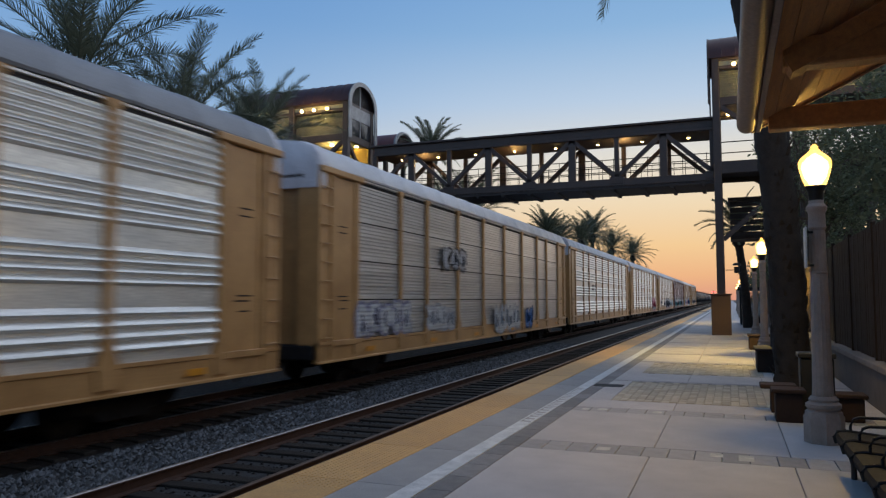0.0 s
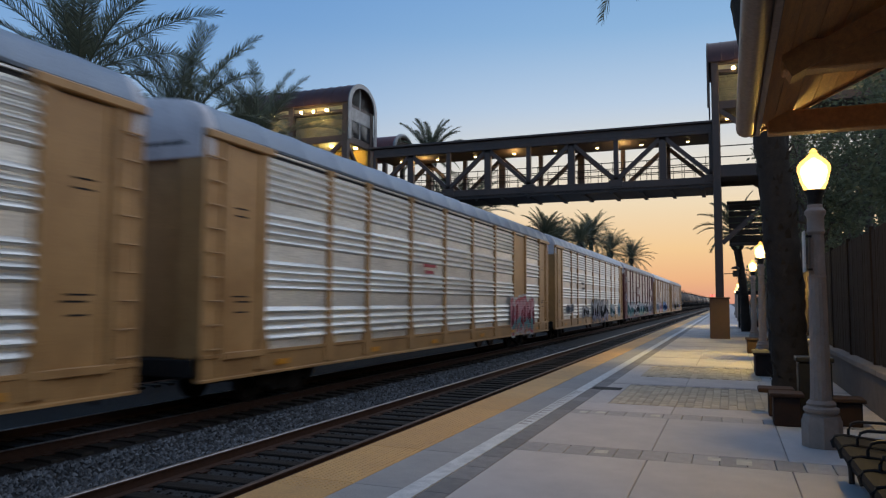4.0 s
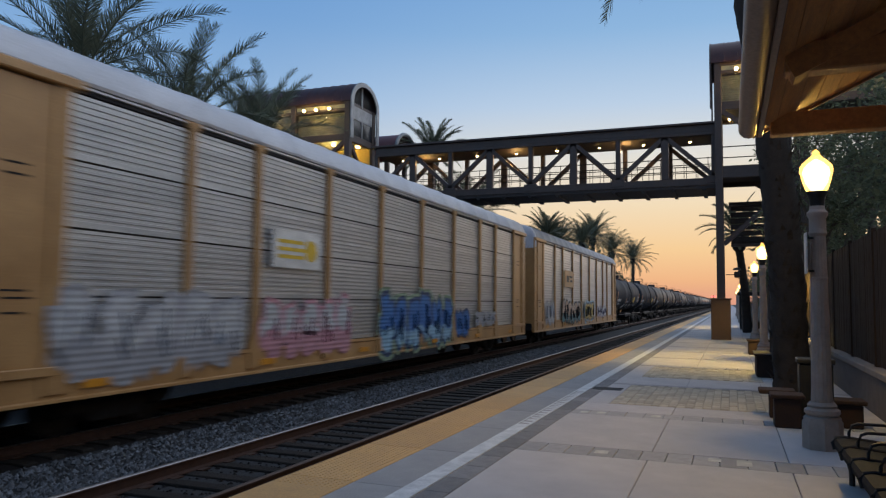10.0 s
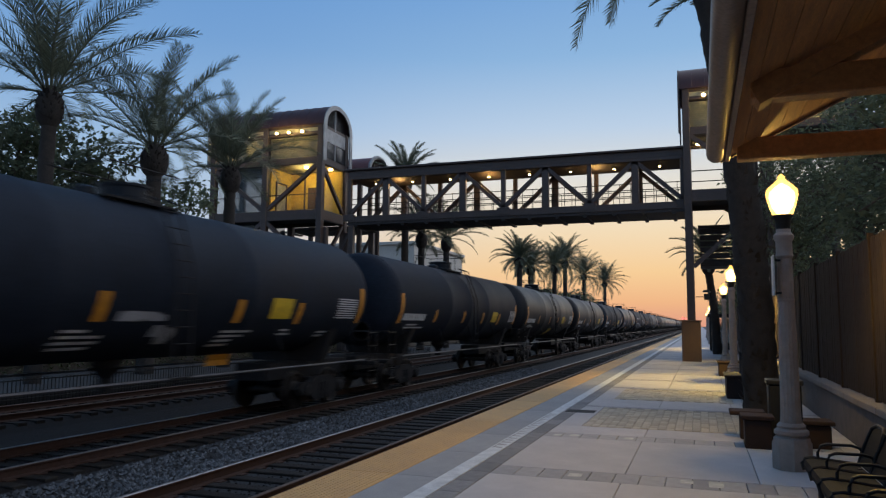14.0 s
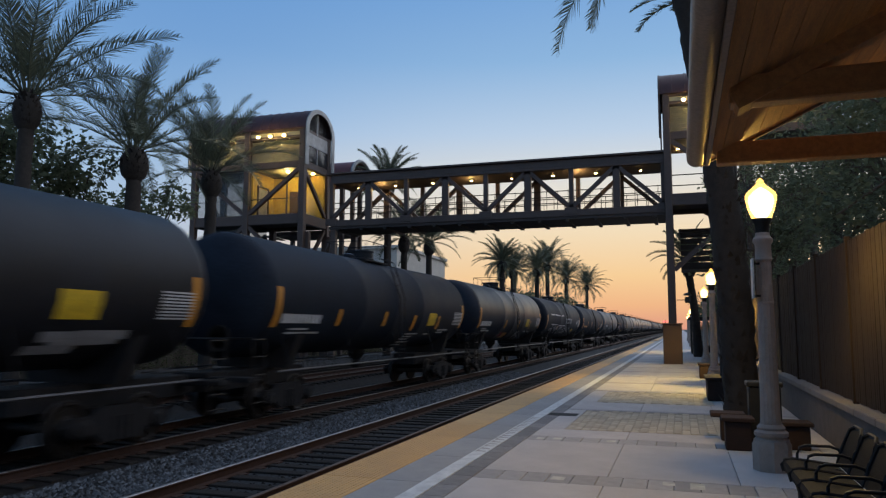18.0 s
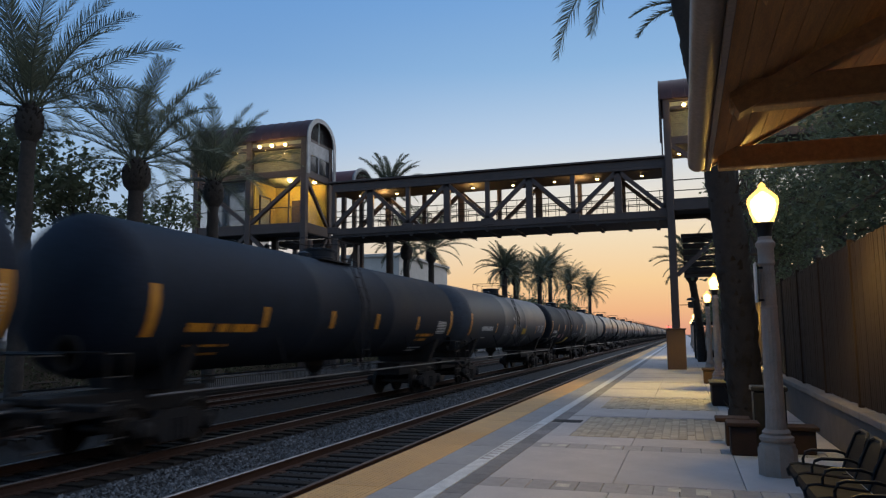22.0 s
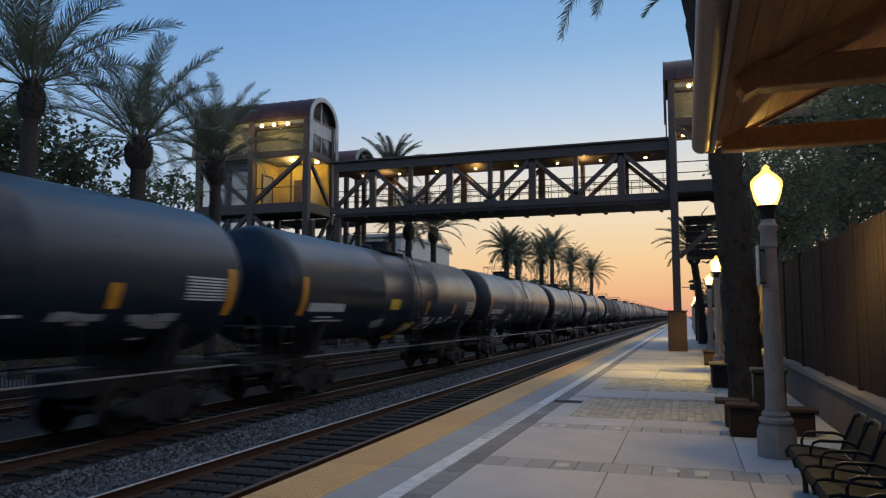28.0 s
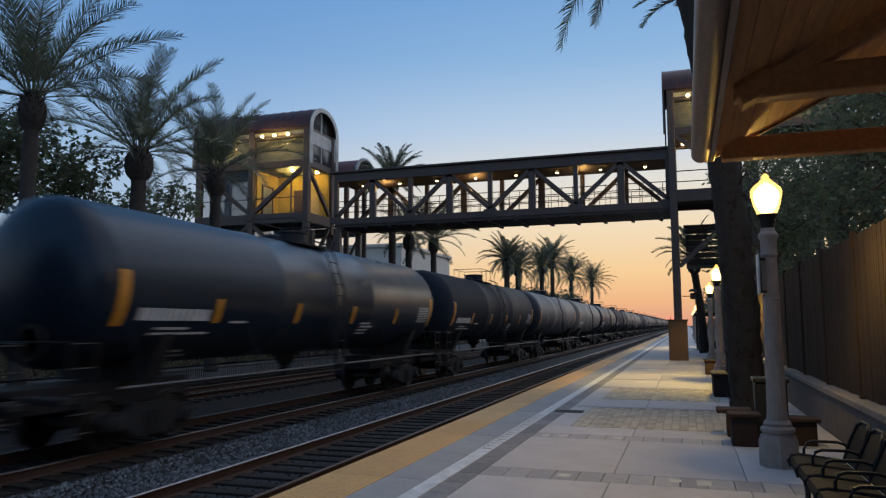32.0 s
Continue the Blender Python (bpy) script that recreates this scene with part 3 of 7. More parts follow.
def platform():
    p = thing("platform", (0, 0, 0), "concrete station platform with paver bands and tactile edge", "platform", kind="structure")
    g = Geo().box(-4.42, 2.3, -30, 900, -0.95, -0.06)
    part("platform_base", g, MAT["joint"], p, "dark sanded joints under the slabs")
    lip = Geo().box(-4.47, -4.42, -30, 900, -0.2, -0.012, 0.01)
    part("edge_nosing", lip, MAT["under"], p, "dark rubbing strip at the platform edge")
    # concrete strip along the edge, white line and dark border pavers
    y = -12.0
    cache = {}

    def slab(name, x0, x1, y0, y1, mat, z=0.0, c=0.008):
        key = (round(x1 - x0, 3), round(y1 - y0, 3), mat, z)
        if key not in cache:
            cache[key] = Geo().box(0, x1 - x0, 0, y1 - y0, -0.1, z, c).mesh(name, MAT[mat])
        return part(name, cache[key], None, p, at=pose(x0, y0, 0))

    for j in range(70):
        y0 = -6.0 + j * 1.83
        if y0 > 110:
            break
        slab("edge_slab", -3.645, -3.085, y0, y0 + 1.822, "edge_slab")
        slab("tactile_tile", -4.42, -3.652, y0, y0 + 1.822, "yellow", 0.004)
    far = Geo()
    far.box(-3.645, -3.085, 122.2, 900, -0.1, 0.0)
    part("far_edge_strip", far, MAT["edge_slab"], p)
    part("far_tactile_strip", Geo().box(-4.42, -3.652, 122.2, 900, -0.1, 0.004), MAT["yellow"], p, "ochre tactile strip")
    part("white_line", Geo().box(-3.08, -2.865, -30, 900, -0.1, 0.003), MAT["line"], p, "worn white safety line")
    part("line_stencil", stencil_bars(), MAT["band"], p, "faded grey lettering on the safety line")
    # domes of the tactile strip
    d = Geo()
    for iy in range(120):
        for ix in range(12):
            x, yy = -4.39 + ix * 0.062, 6.5 + iy * 0.062
            d.add([(x - 0.014, yy - 0.014, 0.003), (x + 0.014, yy - 0.014, 0.003), (x + 0.014, yy + 0.014, 0.003), (x - 0.014, yy + 0.014, 0.003),
                   (x - 0.008, yy - 0.008, 0.009), (x + 0.008, yy - 0.008, 0.009), (x + 0.008, yy + 0.008, 0.009), (x - 0.008, yy + 0.008, 0.009)],
                  [(0, 1, 5, 4), (1, 2, 6, 5), (2, 3, 7, 6), (3, 0, 4, 7), (4, 5, 6, 7)])
    part("tactile_domes", d.mesh("tactile_domes", MAT["yellow"], smooth=0), None, p, kind="stuff")
    for j in range(100):
        y0 = -4.0 + j * 0.6
        slab("border_paver", -2.86, -2.585, y0, y0 + 0.594, "border", -0.001)
    part("far_border", Geo().box(-2.86, -2.585, 56, 900, -0.1, -0.001), MAT["border"], p)
    # cross bands and slabs of the walking surface
    xs = (-2.58, -0.95, 0.62, 2.29)
    rows = [(-6, -0.6, "s"), (-0.6, -0.15, "b"), (-0.15, 2.4, "s"), (2.4, 2.85, "b"), (2.85, 5.7, "s"), (5.7, 6.2, "b"), (6.2, 9.12, "s"), (9.12, 9.68, "b"), (9.68, 12.45, "s"), (12.45, 12.95, "b"), (12.95, 13.9, "s"),
            (13.9, 17.3, "p"), (17.3, 17.5, "b"), (17.5, 19.2, "s"), (19.2, 22.6, "p"), (22.6, 23.0, "b"), (23.0, 26.0, "s"), (26.0, 26.4, "b"), (26.4, 29.6, "s"), (29.6, 30.0, "b"), (30.0, 33.0, "s"), (33.0, 33.4, "b"), (33.4, 36.6, "s"), (36.6, 37.0, "b"), (37.0, 40.0, "s")]
    y = 40.0
    while y < 100:
        rows += [(y, y + 0.4, "b"), (y + 0.4, y + 3.3, "s")]
        y += 3.3
    second = Geo()
    pav = Geo().box(0, 0.142, 0, 0.292, -0.06, 0.0, 0.008).mesh("paver", MAT["brick"])
    pr = random.Random(11)
    for y0, y1, k in rows:
        if k == "s":
            for a, b in zip(xs, xs[1:]):
                slab("slab", a + 0.004, b - 0.004, y0 + 0.004, y1 - 0.004, "slab")
        elif k == "b":
            n = 16
            for j in range(n):
                a = -2.58 + j * 4.87 / n
                slab("band_paver", a + 0.004, a + 4.87 / n - 0.004, y0 + 0.004, y1 - 0.004, "band", -0.002)
        else:
            slab("slab", -2.576, -2.14, y0 + 0.004, y1 - 0.004, "slab", -0.001)
            slab("slab", 0.706, 2.286, y0 + 0.004, y1 - 0.004, "slab", -0.001)
            part("sand_bed", Geo().box(-2.13, 0.7, y0 + 0.01, y1 - 0.01, -0.06, -0.011), MAT["sand"], p, "tan sand in the joints")
            nx, ny = 19, int((y1 - y0) / 0.3)
            for ix in range(nx):
                off = 0.15 * (ix % 2)
                for iy in range(ny):
                    px, py = -2.13 + ix * 0.149, y0 + 0.02 + iy * 0.3 + off * 0.6
                    if py + 0.3 > y1:
                        continue
                    if y0 < 15:
                        part("paver", pav, None, p, at=pose(px, py, pr.uniform(-0.004, 0.003), pr.uniform(-0.6, 0.6), pr.uniform(-0.6, 0.6), 0))
                    else:
                        second.box(px, px + 0.142, py, py + 0.292, -0.06, pr.uniform(-0.004, 0.002))
    part("far_pavers", second.mesh("far_pavers", MAT["brick"], smooth=0), None, p, kind="stuff")
    part("far_surface", Geo().box(-2.58, 2.29, 100.2, 900, -0.1, 0.0), MAT["slab"], p)
    for x, yy, w, dd in ((-1.62, 9.3, 0.17, 0.2), (-0.28, 9.38, 0.15, 0.2), (0.04, 9.26, 0.17, 0.34), (-2.15, 12.6, 0.15, 0.2), (-1.25, 12.6, 0.15, 0.2), (-2.42, 12.55, 0.13, 0.18)):
        part("pale_paver", Geo().box(x, x + w, yy, yy + dd, -0.02, 0.001, 0.003), MAT["stud"], p, "pale inset paver")
    gr = Geo().box(-2.83, -2.2, 16.0, 16.5, -0.03, 0.003, 0.004)
    part("drain_cover", gr, MAT["under"], p, "dark metal drain cover")


def stencil_bars():
    """Unreadable lettering along the white line, as short bars."""
    g = Geo()
    r = random.Random(5)
    y = 11.0
    while y < 15.6:
        ln = r.uniform(0.1, 0.2)
        g.box(-3.05 + r.uniform(0, 0.02), -2.9, y, y + ln * 0.4, 0.002, 0.0055)
        g.box(-3.05, -3.02, y, y + ln, 0.002, 0.0055)
        y += ln + 0.08
    return g


ground_and_tracks()
platform()


# ---- the freight train ----
MESH = {}


def shared(key, build, mat):
    if key not in MESH:
        MESH[key] = build().mesh(key, mat)
    return MESH[key]


def truck(parent, y, under="under"):
    """Two-axle freight truck with cast side frames; wheelsets turn on their axles."""
    def frame_side():
        g = Geo()
        o = [(-1.25, 0.52), (-1.12, 0.66), (-0.62, 0.66), (-0.42, 0.78), (0.42, 0.78), (0.62, 0.66), (1.12, 0.66), (1.25, 0.52), (1.12, 0.36), (0.72, 0.4), (0.46, 0.2), (-0.46, 0.2), (-0.72, 0.4), (-1.12, 0.36)]
        n = len(o)
        v = [(x, a, b) for x in (-0.08, 0.08) for a, b in o]
        f = [tuple(range(n)), tuple(range(2 * n - 1, n - 1, -1))] + [(i, n + i, n + (i + 1) % n, (i + 1) % n) for i in range(n)]
        g.add(v, f)
        for yy in (-0.9, 0.9):
            g.lathe([(0.13, -0.14), (0.16, -0.1), (0.16, 0.12), (0.1, 0.16)], 10, (0, yy, 0.46), "x")
        for yy in (-0.16, 0.0, 0.16):
            g.lathe([(0.06, 0.22), (0.065, 0.3), (0.05, 0.38), (0.065, 0.46), (0.05, 0.55), (0.06, 0.62)], 8, (0.06, yy, 0))
        return g

    def wheels():
        g = Geo()
        g.lathe([(0.085, -0.95), (0.085, 0.95)], 8, (0, 0, 0), "x")
        for s in (-1, 1):
            pr = [(0.12, s * 0.8), (0.2, s * 0.79), (0.24, s * 0.745), (0.38, s * 0.745), (0.42, s * 0.79), (0.457, s * 0.785), (0.46, s * 0.69), (0.485, s * 0.675), (0.48, s * 0.65), (0.36, s * 0.66), (0.12, s * 0.66)]
            g.lathe(pr, 20, (0, 0, 0), "x")
            for j in range(3):
                a = j * 2.094
                g.box(s * 0.75 - 0.02, s * 0.75 + 0.02, 0.29 * math.cos(a) - 0.04, 0.29 * math.cos(a) + 0.04, 0.29 * math.sin(a) - 0.04, 0.29 * math.sin(a) + 0.04)
        return g

    t = part("truck", shared("truck_bolster", lambda: Geo().box(-1.0, 1.0, -0.22, 0.22, 0.42, 0.74, 0.03), MAT["under"]), None, parent, at=pose(0, y, 0))
    for s in (-1, 1):
        part("side_frame", shared("side_frame", frame_side, MAT["under"]), None, t, at=pose(s * 0.98, 0, 0, 0, 0, 0 if s > 0 else 180))
    for a in (-0.9, 0.9):
        part("wheelset", shared("wheelset", wheels, MAT["wheel"]), None, t, at=pose(0, a, 0.457))
    return t


def coupler_geo():
    g = Geo()
    g.box(-0.12, 0.12, -0.75, 0.05, 0.72, 0.98, 0.03)
    g.box(-0.2, 0.16, 0.05, 0.32, 0.68, 1.02, 0.05)
    g.tube([(0.25, -0.4, 0.75), (0.3, -0.1, 0.5), (0.2, 0.25, 0.35), (0.05, 0.45, 0.45)], 0.035, 6)
    return g


def panel_bold(length, z0, z1, bands):
    """Sheet with groups of deep outward ribs between plain stretches; the ribs run along the car."""
    g = Geo()
    sec = [(0, z0)]
    for a, b, n in bands:
        h = (b - a) / n
        for k in range(n):
            s = a + k * h
            sec += [(0.0, s + h * 0.06), (0.055, s + h * 0.2), (0.07, s + h * 0.36), (0.055, s + h * 0.52), (0.0, s + h * 0.84)]
    sec.append((0, z1))
    g.sheet(sec, (-length / 2, length / 2))
    return g


def panel_fine(length, z0, z1, n):
    g = Geo()
    sec = [(0, z0), (0, z0 + 0.05)]
    h = (z1 - z0 - 0.1) / n
    for k in range(n):
        s = z0 + 0.05 + k * h
        sec += [(0.0, s + h * 0.4), (-0.028, s + h * 0.5), (-0.028, s + h * 0.9), (0.0, s + h)]
    sec.append((0, z1))
    g.sheet(sec, (-length / 2, length / 2))
    return g


POSTS = (-11.6, -8.95, -6.98, -4.2, -1.4, 1.4, 4.2, 6.98, 8.95, 11.6)
HALF = 13.45


def graffiti(parent, y, z, count, h, w, fill, edge, seed, side=1.664, low="", halo=""):
    """Sprayed bubble letters that touch: a halo, a dark outline, a filling, a second colour low down, strokes inside."""
    r = random.Random(seed)

    def blob(ring, x, cy, cz, grow):
        return Geo().add([(x, cy + a + grow * (1 if a > 0 else -1), cz + b + grow * (1 if b > 0 else -1)) for a, b in ring], [tuple(range(len(ring)))])

    for i in range(count):
        cy, cz = y + (i - count / 2 + 0.5) * w, z + r.uniform(-0.05, 0.05) * h
        hw, hh = w * r.uniform(0.5, 0.58), h * r.uniform(0.44, 0.54)
        ring, n, shear = [], 20, r.uniform(-0.16, 0.16)
        notch = {r.randrange(n) for k in range(3)}
        for k in range(n):
            a = 2 * math.pi * (k + 0.5) / n
            c, q = math.cos(a), math.sin(a)
            m = 1 / (abs(c) ** 3.2 + abs(q) ** 3.2) ** (1 / 3.2) * r.uniform(0.9, 1.08)
            if k in notch:
                m *= r.uniform(0.55, 0.75)
            ring.append((c * m * hw + q * m * hh * shear, q * m * hh))
        x = side + 0.0012 * (i % 2)
        me = blob(ring, x, cy, cz, 0.03).mesh("graffiti_letter", RIBBED[edge], smooth=0)
        ob = part("graffiti_letter", me, None, parent, edge + " and " + fill + " sprayed letter, too wild to read")
        if halo:
            part("letter_halo", blob(ring, x - 0.004, cy, cz, 0.12).mesh("letter_halo", RIBBED[halo], smooth=0), None, ob)
        inner = [(a * 0.86, b * 0.88) for a, b in ring]
        part("letter_filling", blob(inner, x + 0.004, cy, cz, 0.0).mesh("letter_filling", RIBBED[fill], smooth=0), None, ob)
        if low:
            foot = [(a, min(b, hh * r.uniform(-0.35, 0.0))) for a, b in inner]
            part("letter_fade", blob(foot, x + 0.007, cy, cz, 0.0).mesh("letter_fade", RIBBED[low], smooth=0), None, ob)
        g = Geo()
        for k in range(4):
            a = r.uniform(-0.3, 0.3) * w
            p, q = (x + 0.011, cy + a, cz + r.uniform(-0.1, 0.3) * h), (x + 0.011, cy + a + r.uniform(-0.18, 0.18) * w, cz - r.uniform(0.05, 0.3) * h)
            g.bar(p, q, 0.003, w * r.uniform(0.07, 0.13), (1, 0, 0))
        part("letter_stroke", g.mesh("letter_stroke", RIBBED[edge], smooth=0), None, ob, kind="stuff")


def autorack(name, style, paint, sheet, label, roof="roof_grey", plain_bay=None):
    """Covered car carrier: sill, posts, ribbed side sheets, end panels with ladders, arched roof."""
    car = thing(name, (0, 0, 0), label, "freight car", "auto carrier cars")
    P = MAT[paint]
    k = style + paint + sheet
    part("underframe", shared("underframe", lambda: Geo().box(-1.45, 1.45, -HALF, HALF, 0.95, 1.1).box(-0.3, 0.3, -HALF, HALF, 0.62, 0.96).box(-1.3, 1.3, -5.5, 5.5, 0.72, 0.95), MAT["under"]), None, car)

    def sill():
        g = Geo()
        g.prism([(-0.06, 0.69), (0.09, 0.66), (0.09, 0.7), (0.06, 0.72), (0.06, 1.07), (0.09, 1.09), (0.09, 1.15), (-0.06, 1.15)], -HALF, HALF)
        return g

    def post():
        """One post, flared at foot and head."""
        g = Geo()
        rows = ((0.78, 0.2, 0.065), (1.12, 0.24, 0.065), (1.55, 0.1, 0.052), (1.7, 0.085, 0.045), (5.0, 0.085, 0.045), (5.1, 0.11, 0.05), (5.2, 0.2, 0.06), (5.23, 0.2, 0.06))
        for z, w, x in rows:
            g.v += [(-0.03, -w, z), (x, -w + 0.012, z), (x, w - 0.012, z), (-0.03, w, z)]
        for i in range(len(rows) - 1):
            for j in range(4):
                g.f.append((i * 4 + j, i * 4 + (j + 1) % 4, i * 4 + 4 + (j + 1) % 4, i * 4 + 4 + j))
        n = len(g.v)
        g.f += [(3, 2, 1, 0), (n - 4, n - 3, n - 2, n - 1)]
        return g

    END = (("corner_post", lambda: Geo().prism([(-0.55, 0.75), (0.03, 0.75), (0.03, 5.2), (-0.55, 5.2)], 0.0, 0.1)),
           ("ladder_panel", lambda: Geo().box(-0.04, 0.02, 0.1, 0.5, 0.75, 5.15, 0.008)),
           ("stile", lambda: Geo().box(-0.04, 0.07, 0.49, 0.58, 0.75, 5.18, 0.012)),
           ("end_panel", lambda: Geo().box(-0.05, 0.0, 0.6, 1.85, 1.1, 5.1, 0.01)),
           ("stile", lambda: Geo().box(-0.03, 0.04, 0.62, 0.72, 1.17, 5.1, 0.01)),
           ("stile", lambda: Geo().box(-0.03, 0.05, 1.7, 1.84, 1.17, 5.1, 0.01)),
           ("header", lambda: Geo().box(-0.06, 0.11, 0.0, 2.1, 5.12, 5.27, 0.02)),
           ("panel_foot", lambda: Geo().box(-0.06, 0.085, 0.58, 1.86, 1.04, 1.17, 0.01)))

    def stencils():
        g = Geo()
        r = random.Random(4)
        for z in (3.9, 3.75, 2.2, 2.1, 1.9):
            g.box(0.002, 0.006, 0.9 + r.uniform(0, 0.1), 1.3 + r.uniform(0, 0.2), z, z + 0.03)
        return g

    for s in (1, -1):
        turn = pose(0, 0, 0, 0, 0, 0 if s > 0 else 180)
        part("side_sill", shared("side_sill" + paint, sill, P), None, car, at=turn @ pose(1.56, 0, 0))
        part("eave_rail", shared("eave_rail" + sheet, lambda: Geo().box(-0.03, 0.035, -11.9, 11.9, 5.185, 5.235, 0.01), MAT[sheet]), None, car, at=turn @ pose(1.58, 0, 0))
        # black strip in place of the shade in the slot below the roof edge
        part("eave_gap", shared("eave_gap", lambda: Geo().box(-0.03, 0.012, -11.6, 11.6, 5.12, 5.18), MAT["under"]), None, car, "black strip standing in for the shaded slot under the eaves", at=turn @ pose(1.57, 0, 0))
        for y in POSTS:
            part("post", shared("post" + paint, post, P), None, car, at=turn @ pose(1.6, y, 0))
        edges = list(POSTS)
        for i, (a, b) in enumerate(zip(edges, edges[1:])):
            ln, mid = round(b - a - 0.12, 2), (a + b) / 2
            m = MAT[sheet]
            if plain_bay == i and s > 0:
                part("plain_panel", shared("plain_panel" + paint, lambda: Geo().box(-0.04, 0.0, -0.95, 0.95, 1.15, 5.15, 0.01), P), None, car, "flat tan replacement panel", at=turn @ pose(1.58, mid, 0))
                continue
            if style == "bold":
                part("side_sheet", shared("bold%.2f%s" % (ln, sheet), lambda: panel_bold(ln, 1.15, 5.15, ((1.3, 2.05, 4), (2.35, 3.0, 4), (3.3, 4.0, 4), (4.2, 5.1, 6))), m), None, car, at=turn @ pose(1.57, mid, 0))
            elif style == "even":
                part("side_sheet", shared("even%.2f%s" % (ln, sheet), lambda: panel_fine(ln, 0, 3.94, 28), m), None, car, at=turn @ pose(1.57, mid, 1.17))
            else:
                for q in range(4):
                    z0 = 1.17 + q * 0.99
                    part("side_sheet", shared("fine%.2f%s" % (ln, sheet), lambda: panel_fine(ln, 0, 0.955, 9), m), None, car, at=turn @ pose(1.57, mid, z0))
        # black sheet behind the gaps stands in for the shaded inside of the car
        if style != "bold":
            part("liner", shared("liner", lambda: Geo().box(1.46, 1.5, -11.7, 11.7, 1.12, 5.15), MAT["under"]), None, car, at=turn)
        for e in (1, -1):
            side = turn @ pose(1.6, 0, 0)
            key = "m" if e > 0 else "p"

            def flip(g, e=e):
                g.v = [(x, (-HALF + y) * e, z) for x, y, z in g.v]
                return g
            for q, (nm, build) in enumerate(END):
                ob = part(nm, shared("%s%d%s%s" % (nm, q, paint, key), lambda: flip(build()), P), None, car, at=side)
                if nm == "end_panel":
                    part("stencil", shared("endstencil" + key, lambda: flip(stencils()), MAT["under"]), None, ob, "small illegible markings", kind="stuff")
            for i in range(9):
                z = 1.25 + i * 0.44
                part("rung", shared("rung" + paint + key, lambda: flip(Geo().tube([(0.0, 0.12, 0), (0.09, 0.13, 0), (0.09, 0.46, 0), (0.0, 0.48, 0)], 0.018, 5)), P), None, car, at=side @ pose(0, 0, z))

    def roof_geo():
        g = Geo()
        prof = [(1.64, 5.24), (1.665, 5.29), (1.655, 5.34), (1.53, 5.6), (1.4, 5.76), (1.05, 5.89), (0.5, 5.97), (0, 6.0)]
        prof = prof + [(-x, z) for x, z in prof[-2::-1]]
        n = len(prof)
        ys = []
        y = -HALF + 0.25
        while y < HALF - 0.3:
            ys += [(y, 0.0), (y + 0.05, 0.018), (y + 0.11, 0.018), (y + 0.16, 0.0)]
            y += 1.5
        ys.append((HALF - 0.25, 0.0))
        g.v = [(x * (1 + d * 0.3), yy, z + d) for yy, d in ys for x, z in prof]
        g.f = [(i * n + j, i * n + j + 1, (i + 1) * n + j + 1, (i + 1) * n + j) for i in range(len(ys) - 1) for j in range(n - 1)]
        return g

    def cap(e):
        g = Geo()
        prof = [(1.64, 4.75), (1.66, 5.29), (1.655, 5.34), (1.53, 5.6), (1.4, 5.76), (1.05, 5.89), (0.5, 5.97), (0, 6.0)]
        prof = prof + [(-x, z) for x, z in prof[-2::-1]]
        n = len(prof)
        rows = ((HALF - 0.25, 1.0, 0.0), (HALF - 0.05, 0.99, 0.02), (HALF + 0.02, 0.94, 0.12))
        g.v = [(x * k, e * yy, 4.75 + (z - 4.75) * (1 - d)) for yy, k, d in rows for x, z in prof]
        g.f = [(i * n + j, i * n + j + 1, (i + 1) * n + j + 1, (i + 1) * n + j) for i in range(2) for j in range(n - 1)]
        g.f.append(tuple(2 * n + j for j in range(n)))
        return g

    part("roof", shared("rack_roof" + roof, roof_geo, MAT[roof]), None, car, "grey ribbed arched roof")
    for e in (1, -1):
        part("roof_end_cap", shared("rack_cap%d" % e, lambda: cap(e), MAT["cap_white"]), None, car, "pale painted roof end")
        part("cap_band", shared("cap_band", lambda: Geo().box(-1.2, 1.2, -0.01, 0.01, 5.0, 5.08), MAT["under"]), None, car, "black band across the roof end", at=pose(0, e * (HALF + 0.01), 0))
        for sx in (-1, 1):
            part("end_door", shared("end_door" + paint, lambda: Geo().box(-0.78, 0.78, -0.03, 0.03, 1.1, 4.9, 0.01).box(-0.7, -0.62, 0.02, 0.05, 1.1, 4.9).box(0.62, 0.7, 0.02, 0.05, 1.1, 4.9).box(-0.3, 0.1, 0.02, 0.04, 3.3, 3.45), P), None, car,
                 at=pose(sx * 0.79, e * (HALF - 0.12), 0, 0, 0, 0 if e > 0 else 180))
        part("end_platform", shared("end_platform", lambda: Geo().box(-1.5, 1.5, -0.15, 0.15, 0.75, 1.08, 0.02), MAT["under"]), None, car, at=pose(0, e * (HALF - 0.1), 0))
        part("coupler", shared("coupler", coupler_geo, MAT["under"]), None, car, at=pose(0, e * (HALF + 0.3), 0, 0, 0, 0 if e > 0 else 180))
        truck(car, e * 9.9)
        for y in (2.4, 6.6, 10.9):
            part("reflector", shared("reflector_bar", lambda: Geo().box(0, 0.01, -0.24, 0.24, 0.82, 0.94, 0.002), MAT["reflect"]), None, car, "yellow reflective strip", at=pose(1.668, e * y, 0))
    return car


